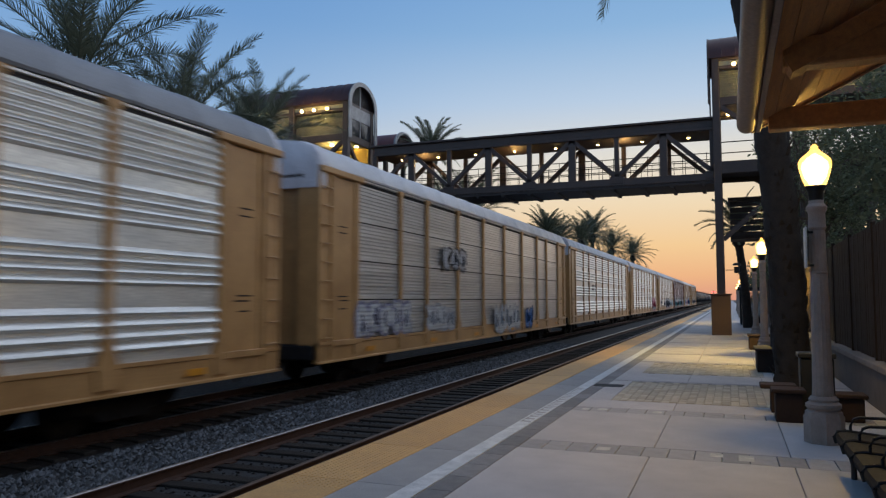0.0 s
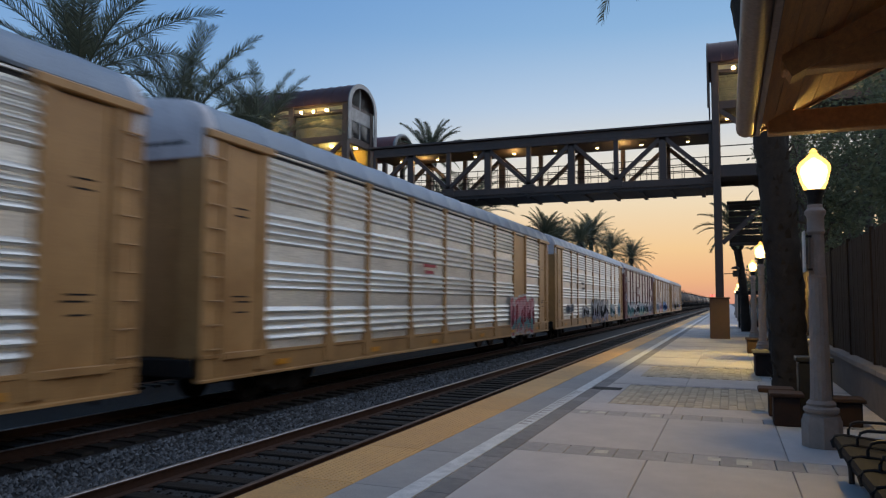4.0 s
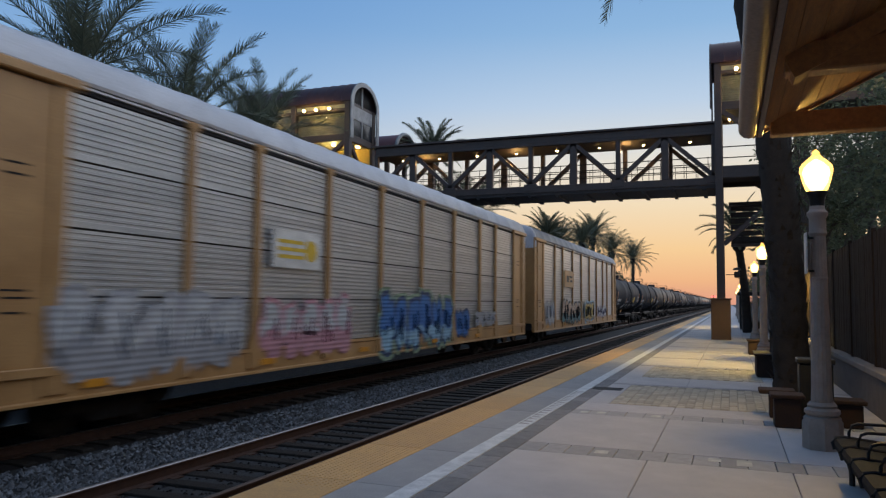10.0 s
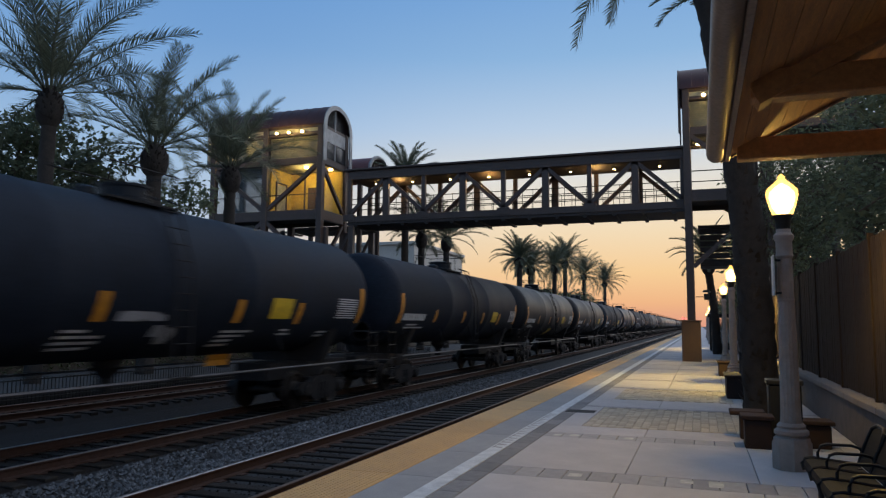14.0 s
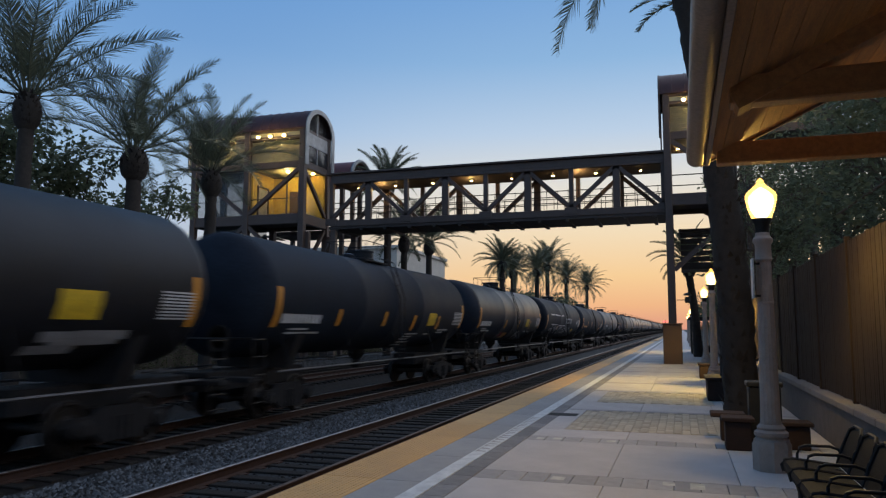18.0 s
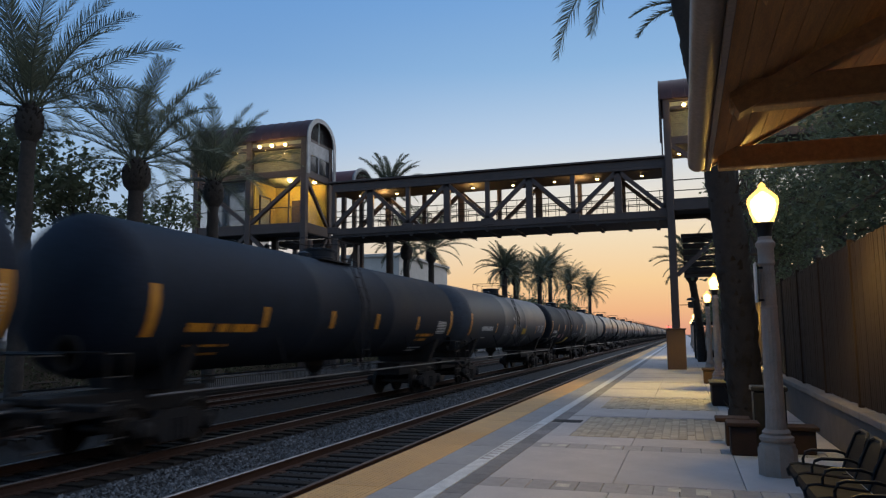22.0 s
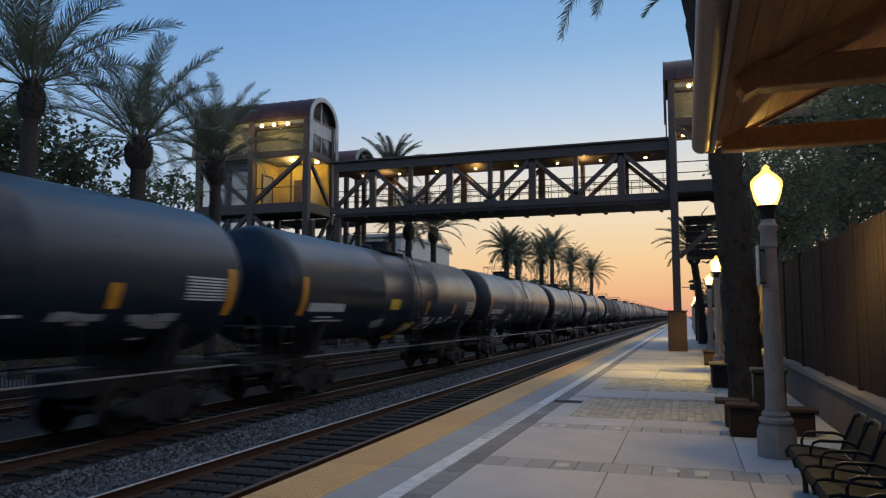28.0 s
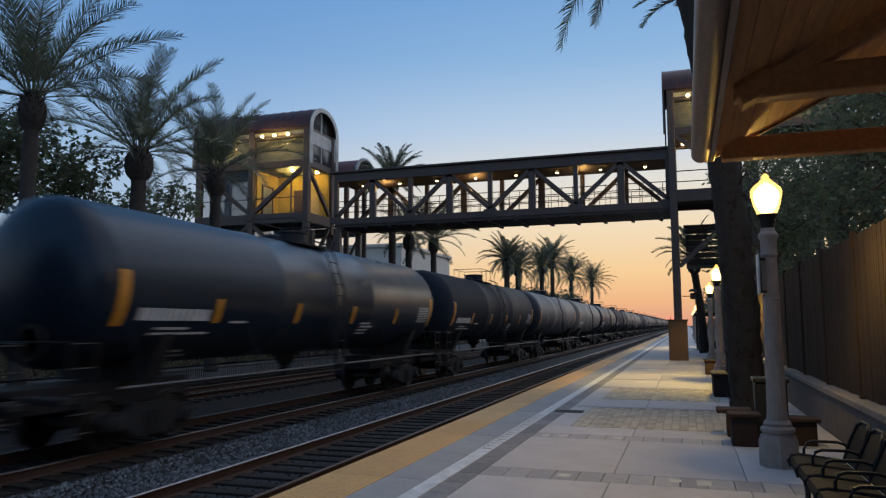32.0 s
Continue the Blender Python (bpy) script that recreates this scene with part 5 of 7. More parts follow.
    first = [
        ("tank_dull", "matt black tank car with white stencils and pale graffiti", front[:2] + back + [("stripe", -1.6, 2.38, 0.2, 0.49), ("grey", -0.6, 2.28, 1.3, 0.3), ("lines", -1.8, 1.78, 0.9, 0.45), ("grey", 0.1, 1.9, 0.8, 0.5),
                      ("stripe", 2.1, 2.37, 0.2, 0.48), ("lines", 2.3, 1.74, 1.1, 0.47), ("bar", 3.0, 1.31, 0.8, 0.25), ("lines", 4.3, 1.9, 0.7, 0.19), ("lines", 6.3, 1.84, 1.3, 0.2)]),
        ("tank_dull", "matt black tank car with a yellow placard", front + back + [("stripe", 1.8, 2.4, 0.18, 0.48)]),
        ("tank_brown", "dark tank car with a rust-dusted top", front + back[1:] + [("data", 6.6, 2.47, 1.25, 0.55), ("placard", 0.6, 1.7, 0.9, 0.4), ("stripe", 1.8, 2.4, 0.18, 0.48)]),
        ("tank_brown", "rust-dusted black tank car with white numbers", front + [("grey", -1.8, 2.2, 1.3, 0.35), ("stripe", 2.2, 2.42, 0.18, 0.45), ("placard", 4.7, 2.49, 0.85, 0.46), ("data", 7.0, 2.52, 0.9, 0.55), ("grey", 5.0, 1.9, 2.6, 0.4)]),
        ("tank_dull", "matt black tank car with five white data lines", front + back + [("stripe", 1.8, 2.32, 0.22, 0.53), ("lines", 2.1, 1.69, 1.5, 0.53), ("lines", 3.9, 1.88, 0.9, 0.12), ("lines", 5.4, 1.97, 1.3, 0.24)]),
        ("tank_black", "black tank car with an orange bar and a red smear", number + back + [("stripe", -2.0, 2.34, 0.22, 0.47), ("red", -1.9, 1.81, 0.7, 0.4), ("bar", -1.0, 1.76, 0.9, 0.28), ("stripe", 1.3, 2.34, 0.2, 0.47), ("lines", 2.1, 1.7, 0.9, 0.49),
                      ("grey", 3.1, 1.7, 0.8, 0.42), ("lines", 3.8, 1.91, 0.6, 0.13), ("lines", 5.0, 1.91, 0.9, 0.12)]),
        ("tank_dull", "long charcoal tank car with white line graffiti", number[1:] + [("bar", -3.4, 2.18, 0.3, 0.3), ("placard", 4.9, 1.98, 0.8, 0.2), ("data", 6.7, 2.6, 0.6, 0.35), ("data", 8.0, 2.6, 0.7, 0.6), ("letters", -5.6, 3.14, 2.6, 0.1),
                      ("letters", -2.6, 3.12, 3.0, 0.08), ("letters", -5.3, 2.42, 2.6, 0.08), ("letters", -1.6, 2.35, 3.0, 0.06), ("letters", 1.6, 2.9, 2.6, 0.08)]),
        ("tank_dull", "long black tank car with golden lettering", [("gold_letters", -6.5, 2.33, 2.3, 0.17), ("gold_letters", -6.8, 1.97, 1.3, 0.05), ("gold_letters", -7.0, 1.8, 1.1, 0.05)] + [("stripe", y, 2.58, 0.18, 0.46) for y in (-5.0, -1.7, 1.3, 4.9)]
                     + [("gold_letters", 6.0, 2.16, 1.7, 0.1), ("gold_letters", 5.7, 2.0, 1.0, 0.08), ("data", 7.6, 2.42, 1.0, 0.5), ("lines", 5.9, 1.64, 1.6, 0.2)]),
        ("tank_grey", "long grey tank car with faded paint and pale graffiti", [("letters", -6.0, 2.45, 2.0, 0.2), ("lines", -6.0, 2.0, 1.2, 0.1), ("stripe", -4.2, 2.5, 0.18, 0.46), ("bar", -0.3, 2.45, 0.28, 0.5), ("lines", -0.4, 2.98, 0.45, 0.2), ("placard", 2.5, 2.35, 0.95, 0.32),
                      ("stripe", 2.95, 2.46, 0.16, 0.46), ("grey", 3.7, 1.85, 1.0, 0.7), ("stripe", 6.0, 2.44, 0.18, 0.48), ("lines", 6.8, 2.47, 0.8, 0.45), ("data", 7.9, 2.47, 0.8, 0.5)]),
        ("tank_dull", "black tank car with green and pink paint smears", [("letters", -6.3, 2.35, 1.5, 0.19), ("lines", -6.1, 1.93, 1.1, 0.22)] + [("stripe", y, 2.66, 0.2, 0.49) for y in (-5.1, -2.0, 1.3, 4.6)]
                     + [("green", -5.2, 2.04, 0.8, 0.4), ("pink", -3.6, 2.0, 1.2, 0.4), ("pink", -2.0, 1.98, 0.7, 0.5), ("placard", 1.0, 1.67, 1.1, 0.5), ("data", 7.2, 2.48, 0.7, 0.45)]),
        ("tank_tan", "dusty tan-grey tank car with faded stencils", number[1:] + [("stripe", 4.5, 2.5, 0.14, 0.4)]),
        ("tank_gloss", "glossy black tank car with washed-out white paint", [("letters", -6.2, 2.36, 1.8, 0.2), ("stripe", -2.0, 2.45, 0.18, 0.45), ("stripe", 1.2, 2.45, 0.18, 0.45), ("stripe", 4.2, 2.47, 0.22, 0.43), ("grey", 3.6, 2.08, 1.2, 0.3), ("grey", 5.3, 2.05, 1.2, 0.3), ("data", 6.6, 2.64, 1.2, 0.5), ("lines", 2.4, 2.1, 0.4, 0.1), ("lines", 5.3, 1.7, 0.5, 0.1)]),
        ("tank_gloss", "glossy black tank car with a yellow and white placard", number + [("grey", -2.4, 1.9, 1.3, 0.4), ("placard", -1.6, 2.51, 0.8, 0.33), ("notice", 0.3, 1.61, 0.95, 0.58), ("lines", 2.0, 1.85, 1.1, 0.48), ("lines", 0.9, 1.84, 0.7, 0.16), ("stripe", 1.6, 2.42, 0.2, 0.5), ("stripe", 4.8, 2.43, 0.2, 0.47),
                      ("lines", 3.8, 1.87, 0.8, 0.1), ("lines", 6.0, 1.88, 1.0, 0.11), ("data", 7.0, 2.47, 1.1, 0.54)]),
        ("tank_gloss", "glossy black tank car with thin white stencils", number + plain + [("lines", -3.0, 2.02, 1.2, 0.48), ("lines", 2.3, 2.03, 1.0, 0.21), ("data", 6.9, 2.49, 0.95, 0.47), ("lines", -0.5, 1.48, 0.6, 0.12)]),
        ("tank_gloss", "glossy black tank car with a five-line data block", fleet + [("lines", -2.8, 2.04, 1.2, 0.46), ("lines", 0.7, 2.23, 0.6, 0.5)]),
        ("tank_gloss", "glossy black tank car with wide white numbers", fleet)]
    rest = [("tank_black", "black tank car with yellow stripes", front + back), ("tank_dull", "charcoal tank car with yellow stripes", fleet), ("tank_grey", "grey tank car with faded paint", plain), ("tank_tan", "dusty tan-grey tank car with faded stencils", number + plain)]
    kinds = {}
    for j in range(len(JOINTS) - 9):
        mid = (JOINTS[8 + j] + JOINTS[9 + j]) / 2
        half = round((JOINTS[9 + j] - JOINTS[8 + j] - 2.65) / 2, 1)
        if j < len(first):
            car = tank_car("tank_car", *first[j], L=half)
        else:
            k = (0, 3, 1, 2, 3, 0, 1)[j % 7]
            if k in kinds:
                car = copy_thing(kinds[k], pose(0, 0, 0))
            else:
                car = kinds[k] = tank_car("tank_car", *rest[k], L=half)
        TRAIN.append((car, mid))
    tanks = [c for c, m in TRAIN[8:]]
    tank_scrawl(tanks[6], -1.5, 2.05, 12, 0.7, 0.75, "grey", 51)
    tank_scrawl(tanks[6], 1.6, 2.7, 5, 0.5, 0.6, "white", 52)
    tank_scrawl(tanks[8], -0.6, 2.35, 6, 0.75, 0.62, "white", 53)
    tank_scrawl(tanks[9], 3.9, 2.2, 5, 0.4, 0.5, "white", 56)
    tank_scrawl(tanks[12], 3.2, 1.9, 4, 0.5, 0.9, "grey", 59)


build_train()
SPEED = 15.1
for car, mid in TRAIN:
    car.matrix_basis = pose(TRACKS[1], mid, RAIL)


# ---- footbridge and lift towers ----
YN, YF = 41.3, 44.3         # near and far truss
BAYS = [-0.7 - 2.52 * k for k in range(9)]


def truss_bridge():
    b = thing("footbridge", (0, 0, 0), "brown steel truss footbridge spanning the tracks", "footbridge")
    for y in (YN, YF):
        part("top_chord", Geo().box(-20.9, -0.5, y - 0.16, y + 0.16, 11.1, 11.5, 0.02), MAT["truss"], b)
        part("bottom_chord", Geo().box(-20.9, -0.5, y - 0.16, y + 0.16, 8.2, 8.6, 0.02), MAT["truss"], b)
        for i, x in enumerate(BAYS):
            w = 0.2 if i % 2 else 0.13
            part("upright", Geo().box(x - w, x + w, y - 0.13, y + 0.13, 8.6, 11.1, 0.02), MAT["truss"], b)
        for i, (a, c) in enumerate(zip(BAYS, BAYS[1:])):
            top, bot = (c, a) if i % 2 == 0 else (a, c)
            part("diagonal", Geo().bar((top, y, 11.0), (bot, y, 8.7), 0.22, 0.26, (0, 1, 0)), MAT["truss"], b)
        for x in BAYS[::2]:
            part("gusset", Geo().box(x - 0.38, x + 0.38, y - 0.18, y + 0.18, 8.3, 8.72, 0.03), MAT["truss"], b)
        yy = y + (0.22 if y == YN else -0.22)
        for z in (9.05, 9.4, 9.75):
            part("hand_rail", Geo().tube([(-20.8, yy, z), (-0.7, yy, z)], 0.025, 6), MAT["bracket"], b)
        for k in range(33):
            part("baluster", shared("baluster", lambda: Geo().tube([(0, 0, 8.3), (0, 0, 9.8)], 0.018, 5), MAT["bracket"]), None, b, at=pose(-1.0 - k * 0.62, yy, 0))
    part("roof_deck", Geo().box(-21.2, -0.4, YN - 0.35, YF + 0.35, 11.5, 11.62, 0.02), MAT["truss"], b, "flat brown roof over the walkway")
    part("ceiling_board", Geo().box(-20.9, -0.5, YN + 0.16, YF - 0.16, 10.98, 11.03), MAT["soffit"], b)
    part("fascia", Geo().box(-20.9, -0.5, YN - 0.2, YN - 0.165, 10.95, 11.1), MAT["truss"], b)
    part("walkway", Geo().box(-21.0, -0.5, YN - 0.1, YF + 0.1, 8.04, 8.2), MAT["soffit"], b, "dark concrete walkway")
    for k in range(13):
        x = -1.2 - k * 1.6
        part("floor_beam", shared("floor_beam", lambda: Geo().box(-0.1, 0.1, YN - 0.05, YF + 0.05, 7.93, 8.05), MAT["soffit"]), None, b, at=pose(x, 0, 0))
    for x in (-1.96, -4.48, -7.0, -9.5, -12.04, -14.56, -17.08, -19.6):
        lamp = part("ceiling_lamp", Geo().lathe([(0.1, 10.9), (0.1, 10.95), (0.07, 10.99)], 12, (x, 42.6, 0)), MAT["bracket"], b, "small round ceiling lamp")
        part("lamp_lens", Geo().lathe([(0.05, 10.86), (0.085, 10.885), (0.02, 10.9)], 12, (x, 42.6, 0)), MAT["spot"], lamp, "glowing warm lens")
    for x in (-18.0, -12.0, -5.5):
        bulb("walkway_light", (x, 42.6, 10.6), 26, 0.08, (1.0, 0.6, 0.22))
    # columns under the left end
    for x in (-20.7, -22.6):
        for y in (YN, YF):
            part("column", Geo().box(x - 0.18, x + 0.18, y - 0.18, y + 0.18, -0.95, 8.0, 0.03), MAT["truss"], b)
    for y in (YN, YF):
        part("brace", Geo().bar((-20.8, y, 7.6), (-22.5, y, 4.4), 0.16, 0.16), MAT["truss"], b)


def tower(name, x0, x1, gable, label):
    """Lift tower along x with a barrel roof; gable: the end that faces the bridge."""
    t = thing(name, (0, 0, 0), label, "lift tower", "lift towers")
    y0, y1 = 41.0, 44.3
    gx, bx = (x1, x0) if gable > 0 else (x0, x1)
    mid = (x0 + x1) / 2
    for x in (x0, mid, x1):
        for y in (y0, y1):
            base = -0.95
            w = 0.2
            if gable < 0 and y == y0 and x == gx:
                base = 2.1
                w = 0.19
            part("column", Geo().box(x - w, x + w, y - w, y + w, base, 14.75, 0.03), MAT["truss"], t)
    for z0, z1 in ((8.5, 9.15), (12.15, 12.6), (14.1, 14.3), (14.55, 14.75)):
        part("beam", Geo().box(x0, x1, y0 - 0.12, y0 + 0.12, z0, z1, 0.02), MAT["truss"], t)
        part("beam", Geo().box(x0, x1, y1 - 0.12, y1 + 0.12, z0, z1, 0.02), MAT["truss"], t)
        for gxx in (x0, x1):
            part("beam", Geo().box(gxx - 0.12, gxx + 0.12, y0, y1, z0, z1, 0.02), MAT["truss"], t)
    part("floor_slab", Geo().box(x0, x1, y0, y1, 8.75, 8.95), MAT["soffit"], t)
    # lit or unlit look of the ceiling comes from its colour
    part("ceiling_panel", Geo().box(x0 + 0.15, x1 - 0.15, y0 + 0.15, y1 - 0.15, 12.3, 12.4), MAT["louvre" if gable > 0 else "soffit"], t, "ceiling coloured yellow for the lobby lamplight" if gable > 0 else "ceiling coloured dark for the unlit lobby")
    # barrel roof
    cy, ry, rz = (y0 + y1) / 2, (y1 - y0) / 2 + 0.3, 1.55
    n = 16
    g = Geo()
    ring = [(cy - ry * math.cos(math.pi * i / n), 14.7 + rz * math.sin(math.pi * i / n)) for i in range(n + 1)]
    inner = [(cy + (y - cy) * 0.95, 14.7 + (z - 14.7) * 0.94) for y, z in ring]
    xa, xb = x0 - 0.35, x1 + 0.35
    g.v = [(x, y, z) for x in (xa, xb) for rr in (ring, inner) for y, z in rr]
    m = n + 1
    for i in range(n):
        g.f += [(i, i + 1, 2 * m + i + 1, 2 * m + i), (m + i, 3 * m + i, 3 * m + i + 1, m + i + 1), (i, m + i, m + i + 1, i + 1), (2 * m + i, 2 * m + i + 1, 3 * m + i + 1, 3 * m + i)]
    g.f += [(0, 2 * m, 3 * m, m), (n, m + n, 3 * m + n, 2 * m + n)]
    part("barrel_roof", g, MAT["towerroof"], t, "dark red standing-seam barrel roof")
    for k in range(12):
        xx = x0 + (k + 0.5) * (x1 - x0) / 12
        g = Geo()
        g.tube([(xx, y, z + 0.01) for y, z in ring], 0.025, 4)
        part("roof_seam", g, MAT["towerroof"], t)
    # gable ends: pale arch trim, pale spandrel, windows
    for gxx, out in ((x0, -1), (x1, 1)):
        X = gxx + out * 0.36
        g = Geo()
        trim = [(cy - ry * 1.02 * math.cos(math.pi * i / n), 14.7 + rz * 1.02 * math.sin(math.pi * i / n)) for i in range(n + 1)]
        inn = [(cy + (y - cy) * 0.82, 14.7 + (z - 14.7) * 0.82) for y, z in trim]
        trim = [(trim[0][0], 12.3)] + trim + [(trim[-1][0], 12.3)]
        inn = [(inn[0][0], 12.3)] + inn + [(inn[-1][0], 12.3)]
        m2 = len(trim)
        g.v = [(x, y, z) for x in (X - 0.04, X + 0.04) for rr in (trim, inn) for y, z in rr]
        for i in range(m2 - 1):
            g.f += [(i, i + 1, m2 + i + 1, m2 + i), (2 * m2 + i, 3 * m2 + i, 3 * m2 + i + 1, 2 * m2 + i + 1), (i, 2 * m2 + i, 2 * m2 + i + 1, i + 1), (m2 + i, m2 + i + 1, 3 * m2 + i + 1, 3 * m2 + i)]
        part("arch_trim", g, MAT["towerwhite" if gable > 0 else "truss"], t, "arched trim round the gable")
        Xp = gxx + out * 0.1
        part("spandrel", Geo().box(Xp - 0.03, Xp + 0.03, y0 + 0.2, y1 - 0.2, 13.7, 14.55), MAT["towerwhite"], t, "pale panel under the arch")
        half = [(cy - (ry - 0.5) * math.cos(math.pi * i / n), 14.7 + (rz - 0.35) * math.sin(math.pi * i / n)) for i in range(n + 1)]
        g = Geo()
        g.v = [(Xp, y, z) for y, z in half]
        g.f = [tuple(range(n + 1))]
        fan = part("fanlight", g, MAT["pane"], t, "arched glass fanlight")
        part("mullion", Geo().box(Xp - 0.04, Xp + 0.04, cy - 0.05, cy + 0.05, 14.6, 16.0), MAT["towerwhite"], fan)
        for a, c in ((y0 + 0.2, cy - 0.05), (cy + 0.05, y1 - 0.2)):
            part("upper_pane", Geo().box(Xp - 0.015, Xp + 0.015, a, c, 12.62, 13.65), MAT["darkpane"], t)
        part("mullion", Geo().box(Xp - 0.04, Xp + 0.04, cy - 0.05, cy + 0.05, 12.6, 13.7), MAT["towerwhite"], t)
        if gable > 0:
            part("lower_pane", Geo().box(gxx - 0.015, gxx + 0.015, y0 + 0.25, y1 - 0.25, 9.15, 12.15), MAT["pane"], t)
        part("brace", Geo().bar((gxx, y0 + 0.2, 12.0), (gxx, y1 - 0.2, 9.3), 0.2, 0.2), MAT["truss"], t)
        part("brace", Geo().bar((gxx, y1 - 0.2, 8.4), (gxx, y0 + 0.2, 5.2), 0.2, 0.2), MAT["truss"], t)
    # long sides: louvred upper windows, glass below with a diagonal
    for a, c in ((x0 + 0.2, mid - 0.2), (mid + 0.2, x1 - 0.2)):
        for y, s in ((y0, -1), (y1, 1)):
            w = part("upper_window", Geo().box(a, c, y - 0.02, y + 0.02, 12.62, 14.1), MAT["pane"], t)
            for k in range(12):
                z = 12.66 + k * 0.117
                yy = y - s * 0.14
                g = Geo().add([(a, yy, z), (c, yy, z), (c, yy - s * 0.08, z + 0.125), (a, yy - s * 0.08, z + 0.125), (a, yy - s * 0.02, z), (c, yy - s * 0.02, z), (c, yy - s * 0.1, z + 0.125), (a, yy - s * 0.1, z + 0.125)],
                              [(0, 1, 2, 3), (7, 6, 5, 4), (0, 4, 5, 1), (1, 5, 6, 2), (2, 6, 7, 3), (3, 7, 4, 0)])
                part("louvre", g, MAT["louvre"], w)
            if gable > 0:
                part("lower_pane", Geo().box(a, c, y - 0.015, y + 0.015, 9.15, 12.15), MAT["pane"], t)
            part("hand_rail", Geo().tube([(a, y + 0.1 * -s, 10.2), (c, y + 0.1 * -s, 10.2)], 0.03, 6), MAT["bracket"], t)
            if s < 0:
                top, bot = ((c, a) if a > mid - 0.5 else (a, c))
                part("brace", Geo().bar((top, y - 0.02, 12.1), (bot, y - 0.02, 9.25), 0.24, 0.24, (0, 1, 0)), MAT["truss"], t)
                part("brace", Geo().bar((bot, y, 8.4), (top, y, 5.0), 0.24, 0.24, (0, 1, 0)), MAT["truss"], t)
            for j in range(3 if y == y0 else 0):
                x = a + (c - a) * (0.2, 0.45, 0.72)[j]
                sp = part("spot_lamp", Geo().box(x - 0.1, x + 0.1, y - 0.34, y - 0.16, 14.2, 14.36, 0.02), MAT["bracket"], t, "floodlight under the eaves")
                part("lamp_lens", Geo().lathe([(0.03, -0.08), (0.09, -0.05), (0.09, 0.05), (0.03, 0.08)], 12, (x, y - 0.38, 14.24)), MAT["spot"], sp, "glowing warm lens")
    for y, s in ((y0, -1), (y1, 1)):
        part("frieze", Geo().box(x0 + 0.2, x1 - 0.2, y + s * 0.02, y + s * 0.06, 14.28, 14.56, 0.01), MAT["louvre"], t, "pale strip tinted yellow for the floodlights above the windows")
    # lift shaft inside: ochre wall with a door, ceiling lamps
    sx0, sx1 = (mid - 3.4, mid - 0.3) if gable > 0 else (mid + 0.3, mid + 3.4)
    if gable > 0:
        part("shaft_glass", Geo().box(sx0, sx1, y0 + 0.7, y1 - 0.3, -0.9, 12.2), MAT["bluepane" if gable > 0 else "pane"], t, "glass lift shaft")
    wx = mid + (0.05 if gable > 0 else -0.05)
    if gable > 0:
        part("lift_wall", Geo().box(wx - 0.1, wx + 0.1, y0 + 0.4, y1 - 0.3, 9.0, 12.2), MAT["ochre"], t, "ochre wall beside the lift door")
        dr = part("lift_door", Geo().box(wx + 0.1 * gable, wx + 0.14 * gable, y0 + 1.0, y0 + 2.2, 9.0, 11.2) if gable > 0 else Geo().box(wx - 0.14, wx - 0.1, y0 + 1.0, y0 + 2.2, 9.0, 11.2), MAT["towerwhite"], t, "pale lift door")
        for fy in (y0 + 0.95, y0 + 2.2):
            part("door_jamb", Geo().box(wx + 0.1, wx + 0.2, fy, fy + 0.08, 9.0, 11.3), MAT["truss"], t)
        part("door_head", Geo().box(wx + 0.1, wx + 0.2, y0 + 0.95, y0 + 2.28, 11.25, 11.35), MAT["truss"], t)
        for fx in (0.3, 0.62):
            x = mid + (gx - mid) * fx
            part("wall_mullion", Geo().box(x - 0.05, x + 0.05, y1 - 0.38, y1 - 0.3, 9.0, 12.2), MAT["truss"], t)
        part("wall_panel", Geo().box(mid + (gx - mid) * 0.36, mid + (gx - mid) * 0.56, y1 - 0.34, y1 - 0.3, 9.3, 11.2), MAT["pier"], t, "brown notice panel on the lobby wall")
        part("back_wall", Geo().box(mid, gx, y1 - 0.3, y1 - 0.2, 9.0, 12.2), MAT["ochre"], t, "ochre back wall of the lobby")
    for fx, fy in ((0.55, 0.4), (0.85, 0.75)):
        x, y = mid + (gx - mid) * fx, y0 + (y1 - y0) * fy
        part("ceiling_lamp", Geo().box(x - 0.1, x + 0.1, y - 0.08, y + 0.08, 12.18, 12.28, 0.01), MAT["spot"], t, "glowing ceiling lamp")
    bulb("lobby_light", (mid + (gx - mid) * 0.5, 42.6, 11.7), 48 if gable > 0 else 9, 0.15, (1.0, 0.78, 0.3))
    for x in (x0 + 2.1, x1 - 2.1):
        bulb("eaves_light", (x, y0 - 1.0, 14.0), 34, 0.08, (1.0, 0.72, 0.25))
    if gable < 0:
        for k, z in enumerate((5.4, 5.75, 6.1, 6.45, 6.8, 7.15)):
            part("stair_cladding", Geo().box(0.1, 6.5, 44.6, 44.7, z, z + 0.29, 0.02), MAT["soffit"], t, "dark cladding board of the stair flight")
        part("landing", Geo().box(0.1, 6.5, 44.7, 47.2, 5.3, 5.5), MAT["soffit"], t)
        part("landing", Geo().box(0.0, 6.5, 44.4, 47.2, 7.5, 7.65), MAT["soffit"], t)
        part("brace", Geo().bar((0.0, 44.3, 9.6), (2.6, 44.3, 7.8), 0.2, 0.2), MAT["truss"], t)
    return t


